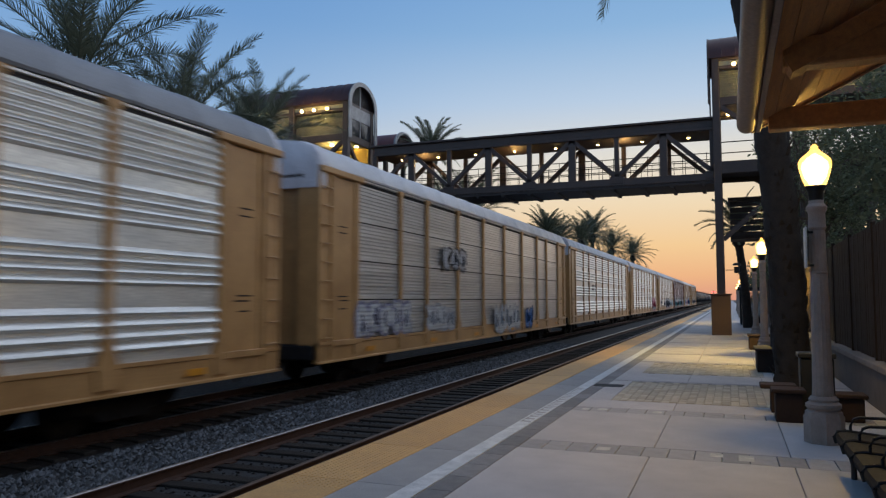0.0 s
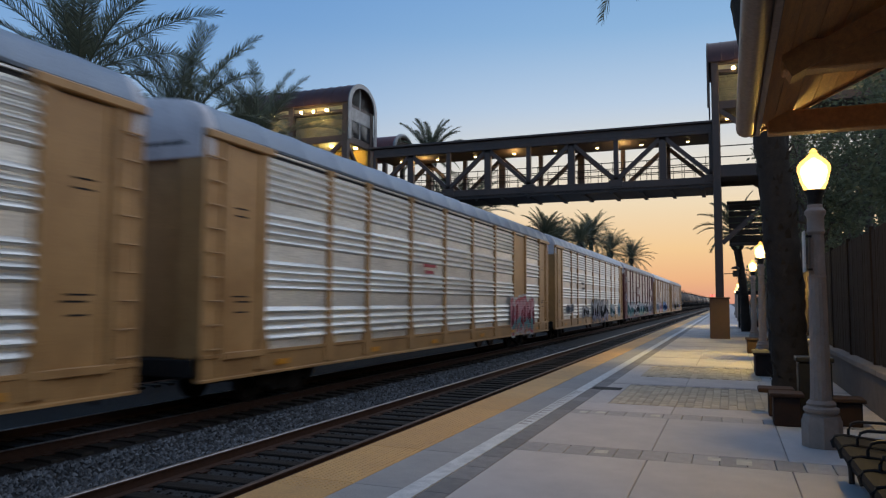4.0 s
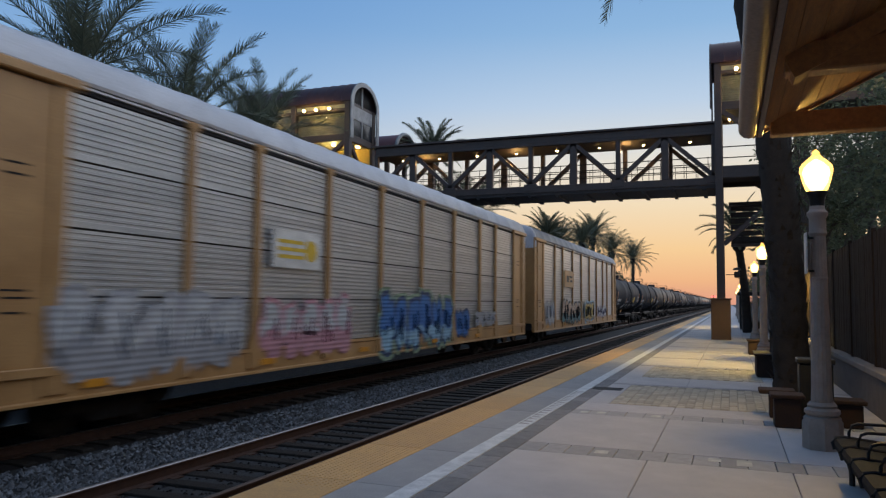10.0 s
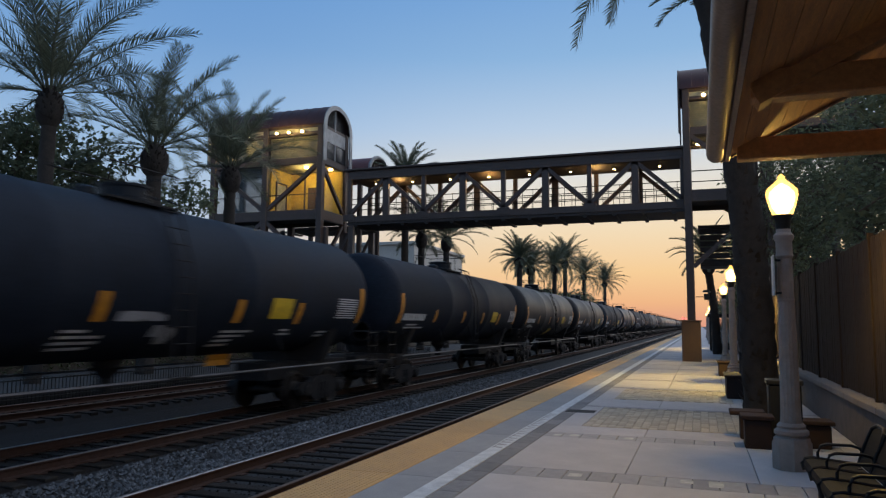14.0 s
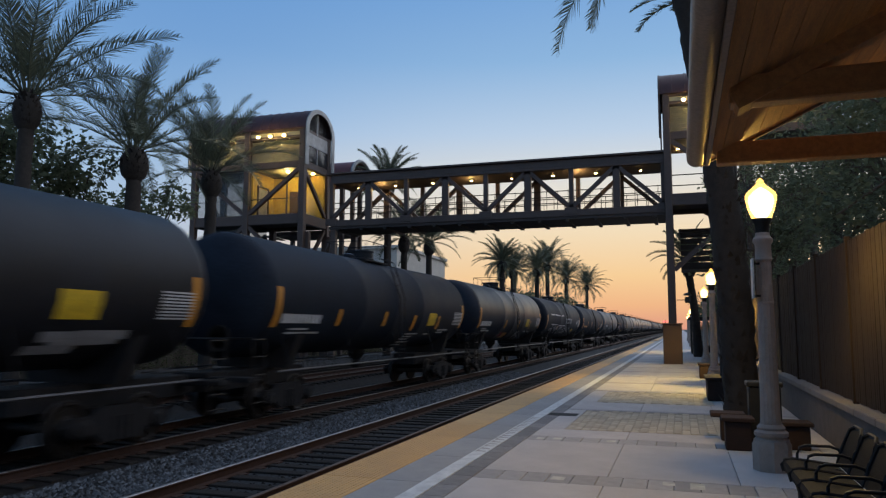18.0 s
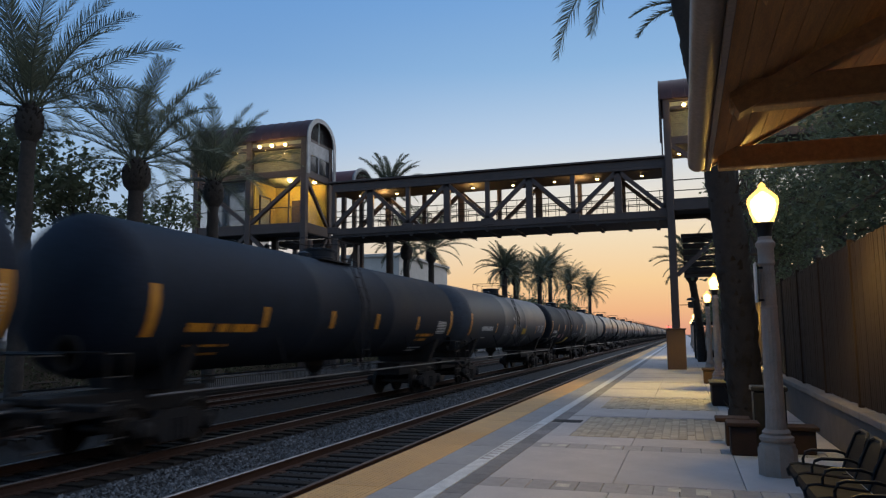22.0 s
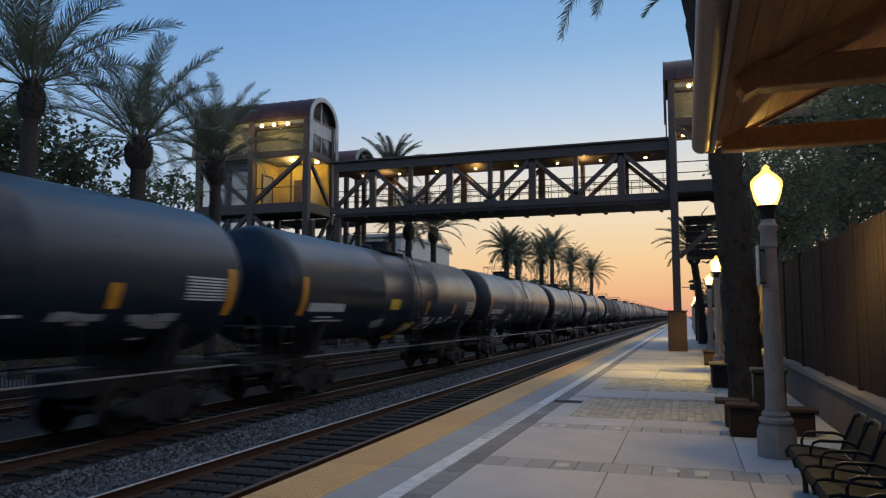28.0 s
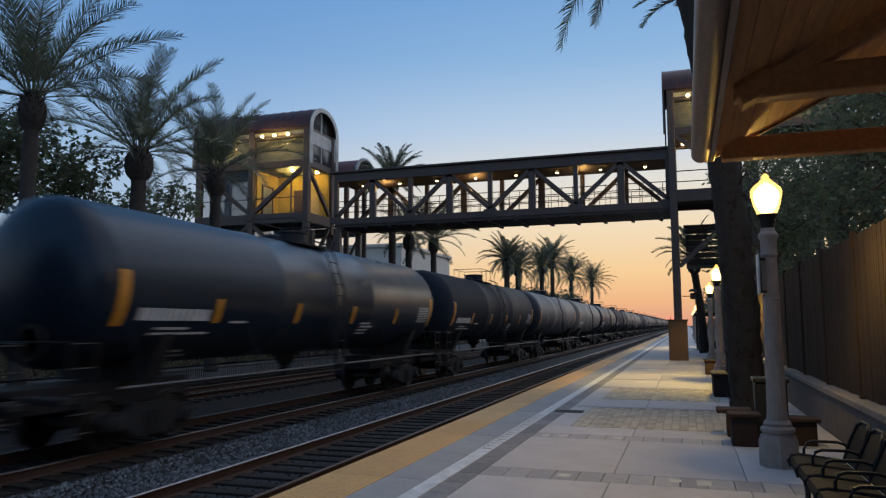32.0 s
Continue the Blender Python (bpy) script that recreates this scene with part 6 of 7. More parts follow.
def stair_roof():
    """Small barrel-roofed stair head behind the bridge end."""
    t = thing("stair_head", (0, 0, 0), "small barrel-roofed stair head with red roof", "stair tower")
    n = 12
    for r, mat, nm, x0, x1 in ((1.75, "stairroof", "barrel_roof", -28.5, -21.9),):
        g = Geo()
        ring = [(48.0 - r * math.cos(math.pi * i / n), 12.4 + 1.55 * math.sin(math.pi * i / n)) for i in range(n + 1)]
        g.v = [(x, y, z) for x in (x0, x1) for y, z in ring] + [(x, 48 + (y - 48) * 0.9, 12.4 + (z - 12.4) * 0.9) for x in (x0, x1) for y, z in ring]
        m = n + 1
        for i in range(n):
            g.f += [(i, i + 1, m + i + 1, m + i), (2 * m + i, 3 * m + i, 3 * m + i + 1, 2 * m + i + 1), (i, 2 * m + i, 2 * m + i + 1, i + 1), (m + i, m + i + 1, 3 * m + i + 1, 3 * m + i)]
        part(nm, g, MAT[mat], t)
        g = Geo()
        g.v = [(x1 - 0.1, y, z) for y, z in ring]
        g.f = [tuple(range(m))]
        part("gable_glass", g, MAT["pane"], t)
        g = Geo()
        g.tube([(x1, y, z) for y, z in ring], 0.14, 6)
        part("arch_trim", g, MAT["towerwhite"], t, "pale arched trim")
    for x in (-28.3, -22.7):
        for y in (46.5, 49.5):
            part("column", Geo().box(x - 0.15, x + 0.15, y - 0.15, y + 0.15, -0.95, 12.5, 0.02), MAT["truss"], t)
    part("landing", Geo().box(-28.3, -22.7, 46.5, 49.5, 8.5, 8.8), MAT["soffit"], t)
    for k in range(14):
        part("stair_step", shared("stair_step", lambda: Geo().box(0, 0.34, 45.7, 48.3, 0, 0.08), MAT["soffit"]), None, t, at=pose(-28.6 - k * 0.33, 0, 8.4 - k * 0.19))
    part("stringer", Geo().bar((-28.3, 45.7, 8.4), (-34, 45.7, 5.2), 0.08, 0.4), MAT["truss"], t)


truss_bridge()
tower("lift_tower", -31.0, -22.84, 1, "lit lift tower with arched red roof and yellow-lit glass lobby")
tower("lift_tower", -0.45, 7.7, -1, "lift tower with arched red roof standing on a stucco pier")
stair_roof()
pier = Geo().box(-0.95, 0.02, 40.75, 41.75, -0.1, 2.08, 0.03)
pr = thing("pier", (0, 0, 0), "brown stucco pier under the tower column", "pier")
part("pier_shaft", pier, MAT["pier"], pr)
part("pier_cap", Geo().box(-1.0, 0.07, 40.7, 41.8, 2.08, 2.16, 0.02), MAT["pier"], pr)


# ---- platform furniture and canopy ----
def lamp_post():
    t = thing("street_lamp", (0, 0, 0), "fluted stone-coloured lamp post with a glowing acorn globe", "street lamp", "platform lamp posts")
    part("base", Geo().lathe([(0.245, 0.0), (0.245, 0.34), (0.225, 0.37), (0.225, 0.4), (0.18, 0.44)], 8), MAT["post"], t, "octagonal pedestal")
    part("moulding", Geo().lathe([(0.19, 0.43), (0.215, 0.46), (0.215, 0.5), (0.17, 0.53), (0.18, 0.56), (0.15, 0.6)], 24), MAT["post"], t)
    part("shaft", Geo().lathe([(0.135, 0.58), (0.125, 0.75), (0.113, 1.8), (0.097, 2.75), (0.095, 2.8)], 32, flute=0.06), MAT["post"], t, "fluted tapering shaft")
    part("collar", Geo().lathe([(0.1, 2.2), (0.112, 2.21), (0.112, 2.23), (0.1, 2.24)], 24), MAT["post"], t)
    part("capital", Geo().lathe([(0.095, 2.78), (0.115, 2.82), (0.105, 2.86), (0.105, 3.02), (0.13, 3.06), (0.13, 3.1), (0.095, 3.14), (0.09, 3.2)], 24), MAT["post"], t)
    part("globe_holder", Geo().lathe([(0.088, 3.14), (0.1, 3.3), (0.135, 3.36), (0.135, 3.38)], 20), MAT["bracket"], t, "dark metal globe holder")
    part("globe", Geo().lathe([(0.12, 3.37), (0.17, 3.5), (0.205, 3.65), (0.205, 3.7), (0.19, 3.74), (0.145, 3.79), (0.085, 3.84), (0.06, 3.87), (0.045, 3.89), (0.05, 3.91), (0.015, 3.95)], 28), MAT["lampglow"], t, "glowing warm acorn globe")
    part("lamp_core", Geo().lathe([(0.07, 3.4), (0.135, 3.5), (0.17, 3.63), (0.155, 3.7), (0.09, 3.77), (0.02, 3.82)], 20), MAT["lampcore"], t, "white-hot lamp inside the globe")
    return t


def furniture():
    first = lamp_post()
    first.matrix_basis = pose(1.1, 10.84, 0)
    # spots added in the globes light the platform and keep off the train
    bulb("lamp_light", (1.1, 10.84, 3.62), 170, 0.08, (1.0, 0.62, 0.14))
    for x, y, watts in ((1.1, 10.84, 200), (1.03, 26.8, 1500), (1.1, 38.0, 500), (0.95, 62.0, 1200)):
        d = bpy.data.lights.new("lamp_downlight", "SPOT")
        d.energy, d.shadow_soft_size, d.color, d.spot_size, d.spot_blend = watts, 0.08, (1.0, 0.7, 0.17), radians(142), 0.5
        new("lamp_downlight", d).matrix_basis = pose(x, y, 3.62)
    for x, y in ((1.03, 26.8), (1.1, 38.0), (0.95, 62.0), (0.95, 80.0), (0.95, 100.0), (0.95, 122.0)):
        copy_thing(first, pose(x, y, 0))
    sg = thing("lamp_sign", (0.96, 10.8, 0), "narrow white sign plate on the lamp post", "sign")
    part("plate", Geo().box(-0.03, -0.01, -0.22, 0.05, 2.28, 2.82, 0.004), MAT["sign"], sg)
    part("bracket", Geo().box(-0.02, 0.08, -0.06, -0.03, 2.3, 2.33).box(-0.02, 0.08, -0.06, -0.03, 2.74, 2.77), MAT["bracket"], sg)
    # low wall with cap, and the slatted fence on it
    w = thing("low_wall", (0, 0, 0), "low rough block wall with a pale stone cap", "wall", kind="structure")
    part("wall_body", Geo().box(2.3, 2.62, 2.0, 60, -0.5, 0.66), MAT["wall"], w)
    y = 2.0
    while y < 60:
        part("cap_stone", shared("cap_stone", lambda: Geo().box(2.24, 2.68, 0, 1.19, 0.66, 0.77, 0.015), MAT["cap"]), None, w, at=pose(0, y, 0))
        y += 1.2
    f = thing("fence", (0, 0, 0), "tall dark brown slatted metal fence on the low wall", "fence")
    slat = Geo().box(2.42, 2.445, -0.05, 0.05, 0.8, 3.2, 0.004).mesh("slat", MAT["fence"])
    rest = Geo()
    y = 4.0
    while y < 56:
        if y < 30:
            part("slat", slat, None, f, at=pose(rng.uniform(-0.004, 0.004), y, rng.uniform(-0.01, 0.01)))
        else:
            rest.box(2.42, 2.445, y - 0.05, y + 0.05, 0.8, 3.2)
        y += 0.112
    part("far_slats", rest.mesh("far_slats", MAT["fence"], smooth=0), None, f, kind="stuff")
    y = 4.1
    while y < 56:
        part("fence_post", shared("fence_post", lambda: Geo().box(2.39, 2.47, -0.04, 0.04, 0.77, 3.27, 0.008), MAT["fence"]), None, f, at=pose(0, y, 0))
        y += 2.75
    for z in (1.0, 2.0, 3.0):
        part("fence_rail", Geo().box(2.45, 2.49, 4, 56, z, z + 0.05), MAT["fence"], f)
    # planters round the palm trunks
    def planter(x0, x1, y0, y1, h):
        p = thing("planter", (0, 0, 0), "square terracotta planter with a thick rim beside a palm trunk", "planter", "platform planters")
        part("box", Geo().box(x0, x1, y0, y1, 0.0, h - 0.06, 0.015), MAT["planter"], p)
        part("rim", Geo().box(x0 - 0.05, x1 + 0.05, y0 - 0.05, y1 + 0.05, h - 0.06, h, 0.012), MAT["planter"], p, "weathered rim")
    planter(0.6, 0.98, 12.35, 12.75, 0.5)
    planter(1.5, 1.85, 12.7, 13.1, 0.42)
    planter(0.6, 1.0, 20.5, 22.0, 0.6)
    planter(0.6, 1.3, 29.5, 30.6, 0.55)
    t = thing("planter_bench", (0, 0, 0), "dark timber ledge between the planters", "bench")
    part("ledge", Geo().box(0.42, 0.98, 13.3, 13.8, 0.39, 0.46, 0.015), MAT["planter"], t)
    part("support", Geo().box(0.58, 0.95, 13.35, 13.75, 0.0, 0.39, 0.01), MAT["planter"], t)
    # bench with hooped arms
    b = thing("platform_bench", (0, 0, 0), "black perforated-metal bench with hooped armrests", "bench")
    n = 6

    def curved(ps, y, w, th):
        g = Geo()
        m = len(ps)
        for yy in (y - w, y + w):
            g.v += [(x, yy, z) for x, z in ps] + [(x + 0.004, yy, z - th) for x, z in ps]
        k = 2 * m
        for i in range(m - 1):
            g.f += [(i, i + 1, k + i + 1, k + i), (m + i, k + m + i, k + m + i + 1, m + i + 1), (i, m + i, m + i + 1, i + 1), (k + i, k + i + 1, k + m + i + 1, k + m + i)]
        g.f += [(0, k, k + m, m), (m - 1, 2 * m - 1, k + 2 * m - 1, k + m - 1)]
        return g

    for k in range(n):
        y = 9.05 - k * 0.6 - 0.3
        part("seat", curved([(1.03, 0.33), (1.02, 0.38), (1.04, 0.425), (1.1, 0.44), (1.25, 0.43), (1.45, 0.405), (1.56, 0.4)], y, 0.28, 0.012), MAT["bench_mesh"], b, "perforated curved seat")
        part("backrest", curved([(1.56, 0.42), (1.6, 0.52), (1.66, 0.68), (1.7, 0.78), (1.73, 0.81)], y, 0.27, 0.014), MAT["bench_mesh"], b, "perforated curved back")
        part("back_hoop", Geo().tube([(1.56, y - 0.29, 0.41), (1.62, y - 0.29, 0.6), (1.7, y - 0.25, 0.8), (1.73, y - 0.14, 0.84), (1.73, y + 0.14, 0.84), (1.7, y + 0.25, 0.8), (1.62, y + 0.29, 0.6), (1.56, y + 0.29, 0.41)], 0.018, 6), MAT["bench"], b)
    for k in range(n + 1):
        y = 9.05 - k * 0.6
        part("armrest", Geo().tube([(1.17, y, 0.42), (1.17, y, 0.5), (1.2, y, 0.57), (1.26, y, 0.595), (1.5, y, 0.595), (1.58, y, 0.57), (1.62, y, 0.5)], 0.016, 8), MAT["bench"], b, "hooped tube armrest")
        part("seat_nosing", Geo().tube([(1.03, y, 0.31), (1.01, y, 0.38), (1.04, y, 0.43), (1.12, y, 0.445), (1.45, y, 0.41), (1.56, y, 0.4)], 0.02, 6), MAT["bench"], b)
    for y in (8.75, 5.75):
        for x in (1.15, 1.52):
            part("leg", Geo().tube([(x, y, 0.0), (x, y, 0.41)], 0.03, 7), MAT["bench"], b)
    lb = thing("litter_bin", (1.24, 13.1, 0), "dark square litter bin with a flat lid behind the lamp post", "litter bin")
    part("body", Geo().box(-0.24, 0.24, -0.2, 0.2, 0.05, 0.94, 0.02), MAT["bracket"], lb)
    part("lid", Geo().box(-0.27, 0.27, -0.23, 0.23, 0.94, 1.02, 0.015), MAT["bracket"], lb, "flat overhanging lid")
    part("plinth", Geo().box(-0.22, 0.22, -0.18, 0.18, 0.0, 0.05), MAT["under"], lb)
    # far end of the platform: shelter and signals
    s = thing("ticket_shelter", (0, 0, 0), "dark framed glass waiting shelter far along the platform", "shelter")
    for x in (0.7, 2.2):
        for y in (58.0, 62.0):
            part("post", Geo().box(x - 0.05, x + 0.05, y - 0.05, y + 0.05, 0, 2.5), MAT["bracket"], s)
    part("roof", Geo().box(0.5, 2.4, 57.6, 62.4, 2.5, 2.75, 0.03), MAT["bracket"], s)
    part("pane", Geo().box(2.18, 2.2, 58, 62, 0.4, 2.4), MAT["bluepane"], s)
    part("pane", Geo().box(0.75, 2.2, 61.98, 62.0, 0.4, 2.4), MAT["bluepane"], s)
    part("seat", Geo().box(0.8, 2.1, 58.2, 61.6, 0.1, 0.6, 0.03), MAT["under"], s)
    sg = thing("signal_mast", (-3.79, 190.0, 0), "distant signal mast with red lights", "signal")
    part("mast", Geo().tube([(0, 0, 0), (0, 0, 4.0)], 0.07, 6), MAT["bracket"], sg)
    for x in (-0.5, 0.6):
        part("lens", Geo().lathe([(0.02, -0.02), (0.2, 0.0), (0.2, 0.1), (0.02, 0.12)], 10, (x * 0.6, -0.2, 3.62), "y"), MAT["redlight"], sg, "glowing red lens")
    # a small speaker on the tower column
    sp = thing("loudspeaker", (0.35, 40.9, 3.35), "small black loudspeaker on the tower column", "loudspeaker")
    part("horn", Geo().box(-0.14, 0.14, -0.14, 0.14, -0.12, 0.2, 0.04), MAT["bracket"], sp)
    part("arm", Geo().box(-0.55, 0.0, -0.02, 0.02, 0.02, 0.06), MAT["bracket"], sp)
    part("hood", Geo().lathe([(0.22, 0.28), (0.16, 0.38), (0.05, 0.42)], 10), MAT["bracket"], sp)


def canopy():
    """Tiled timber canopy whose eaves run beside the platform."""
    c = thing("canopy", (0, 0, 0), "timber station canopy with clay tiles and a brown gutter", "canopy", kind="structure")
    x0, z0, pitch, y0, y1 = 0.3, 3.7, 0.49, -6.0, 8.45
    x1 = 4.4

    def zr(x):
        return z0 + (x - x0) * pitch
    n = 22
    for k in range(n):
        a = x0 + (x1 - x0) * k / n
        b = x0 + (x1 - x0) * (k + 0.97) / n
        g = Geo().add([(a, y0, zr(a)), (b, y0, zr(b)), (b, y1, zr(b)), (a, y1, zr(a)), (a, y0, zr(a) + 0.03), (b, y0, zr(b) + 0.03), (b, y1, zr(b) + 0.03), (a, y1, zr(a) + 0.03)],
                      [(0, 1, 2, 3), (7, 6, 5, 4), (0, 4, 5, 1), (1, 5, 6, 2), (2, 6, 7, 3), (3, 7, 4, 0)])
        part("roof_board", g, MAT["wood"], c)
    g = Geo().add([(x0 - 0.1, y0, zr(x0) + 0.0), (x1 + 0.3, y0, zr(x1 + 0.3) + 0.04), (x1 + 0.3, y1, zr(x1 + 0.3) + 0.04), (x0 - 0.1, y1, zr(x0) + 0.0), (x0 - 0.1, y0, zr(x0) + 0.06), (x1 + 0.3, y0, zr(x1 + 0.3) + 0.1), (x1 + 0.3, y1, zr(x1 + 0.3) + 0.1), (x0 - 0.1, y1, zr(x0) + 0.06)],
                  [(0, 1, 2, 3), (7, 6, 5, 4), (0, 4, 5, 1), (1, 5, 6, 2), (2, 6, 7, 3), (3, 7, 4, 0)])
    part("roof_deck", g, MAT["under"], c)
    # cross ties
    for y in (8.3, 6.1, 3.9, 1.7, -0.5, -2.7):
        part("tie_beam", Geo().box(x0 + 0.12, x1 + 2.0, y - 0.09, y + 0.09, 3.63, 3.86, 0.012), MAT["wood"], c, "heavy stained tie beam")
    for y in (6.1, 3.9, 1.7, -0.5):
        part("rafter", Geo().bar((x0 + 0.15, y, zr(x0 + 0.15) - 0.13), (x1, y, zr(x1) - 0.13), 0.14, 0.22, (0, 1, 0)), MAT["wood"], c, "principal rafter of the roof truss")
    for x in (3.8,):
        part("purlin", Geo().box(x - 0.07, x + 0.07, y0, y1 - 0.05, zr(x) - 0.34, zr(x) - 0.16, 0.01), MAT["wood"], c)
    part("fascia", Geo().box(x0, x0 + 0.05, y0, y1, 3.66, 3.86, 0.006), MAT["gutter"], c)
    part("barge_board", Geo().bar((x0 - 0.05, y1 + 0.02, zr(x0) - 0.02), (x1, y1 + 0.02, zr(x1) - 0.02), 0.035, 0.05), MAT["gutter"], c, "pale edge board on the gable")
    g = Geo()
    ring = [(x0 - 0.09 + 0.1 * math.cos(a), 3.73 + 0.095 * math.sin(a)) for a in [math.pi + i * math.pi / 8 for i in range(9)]]
    g.prism(ring + [(x0 + 0.01, 3.78), (x0 - 0.19, 3.78)], y0, y1 - 0.1)
    part("gutter", g, MAT["gutter"], c, "round-bottomed brown gutter")
    tile = Geo()
    m = 8
    tile.v = [(xx, 0.115 * math.cos(math.pi * i / m) * q, 0.09 * math.sin(math.pi * i / m) * q + (xx * pitch)) for xx in (0.0, 0.45) for q in (1.0, 0.84) for i in range(m + 1)]
    k = m + 1
    for i in range(m):
        tile.f += [(i, i + 1, 2 * k + i + 1, 2 * k + i), (k + i, 3 * k + i, 3 * k + i + 1, k + i + 1), (i, k + i, k + i + 1, i + 1), (2 * k + i, 2 * k + i + 1, 3 * k + i + 1, 3 * k + i)]
    tm = tile.mesh("roof_tile", MAT["tile"])
    y = y0 + 0.1
    while y < y1:
        for r in range(3):
            part("roof_tile", tm, None, c, at=pose(x0 - 0.13 + r * 0.4 + rng.uniform(-0.015, 0.015), y, 3.84 + r * 0.4 * pitch + rng.uniform(-0.008, 0.008)))
        y += 0.24
    rest = Geo()
    for r in range(3, 11):
        yy = y0 + 0.1
        while yy < y1:
            zz = 3.84 + r * 0.4 * pitch
            xx = x0 - 0.06 + r * 0.4
            rest.add([(xx, yy - 0.115, zz), (xx, yy, zz + 0.09), (xx, yy + 0.115, zz), (xx + 0.45, yy - 0.115, zz + 0.45 * pitch), (xx + 0.45, yy, zz + 0.09 + 0.45 * pitch), (xx + 0.45, yy + 0.115, zz + 0.45 * pitch)], [(0, 1, 4, 3), (1, 2, 5, 4)])
            yy += 0.24
    part("upper_tiles", rest.mesh("upper_tiles", MAT["tile"], smooth=0), None, c, kind="stuff")
    # assumed station building carries the roof; its unseen wall extends to shade beams
    part("building_wall", Geo().box(4.4, 4.7, -6.5, 7.9, -0.5, 5.7), MAT["beige"], c, "unseen plain stucco wall that shades the canopy beams")
    part("end_wall", Geo().box(0.5, 4.4, -6.5, -6.2, -0.5, 3.8), MAT["beige"], c, "plain stucco end wall")
    part("canopy_post", Geo().box(4.3, 4.6, 8.0, 8.4, -0.5, 5.4, 0.02), MAT["wood"], c)


furniture()
canopy()


# ---- palms and trees ----
def frond_mesh(key, length, curl, seed, mat, pairs=66):
    """One feather frond: a tapering midrib along +x that bends down, leaflets on both sides."""
    if key in MESH:
        return MESH[key]
    r = random.Random(seed)
    g = Geo()
    n = 10
    pts, a = [Vector((0, 0, 0))], 0.0
    side = r.uniform(-0.12, 0.12)
    for i in range(n):
        a -= radians(curl) / n * (0.5 + i / n)
        d = length / n
        pts.append(pts[-1] + Vector((math.cos(a) * d, side * d * i / n, math.sin(a) * d)))
    g.tube(pts, [0.035 * (1 - 0.85 * i / n) for i in range(n + 1)], 4, cap=False)
    for k in range(pairs):
        u = 0.12 + 0.88 * k / (pairs - 1)
        i = min(int(u * n), n - 1)
        p = pts[i].lerp(pts[i + 1], u * n - i)
        t = (pts[i + 1] - pts[i]).normalized()
        s = Vector((0, 1, 0))
        up = s.cross(t) * -1
        ln = length * 0.17 * (math.sin(math.pi * min(1, 0.16 + u * 0.8)) ** 0.6) * r.uniform(0.8, 1.15)
        for sg in (-1, 1):
            out = (s * sg * 0.66 + t * r.uniform(0.6, 0.9) + up * r.uniform(0.05, 0.45)).normalized()
            tip = p + out * ln + Vector((0, 0, -ln * r.uniform(0.05, 0.3)))
            mid = p + out * ln * 0.5
            w = t * 0.02
            g.add([tuple(p - w), tuple(mid - w * 1.1), tuple(tip), tuple(mid + w * 1.1), tuple(p + w)], [(0, 1, 2, 3, 4)])
    MESH[key] = g.mesh(key, MAT[mat], smooth=0)
    return MESH[key]


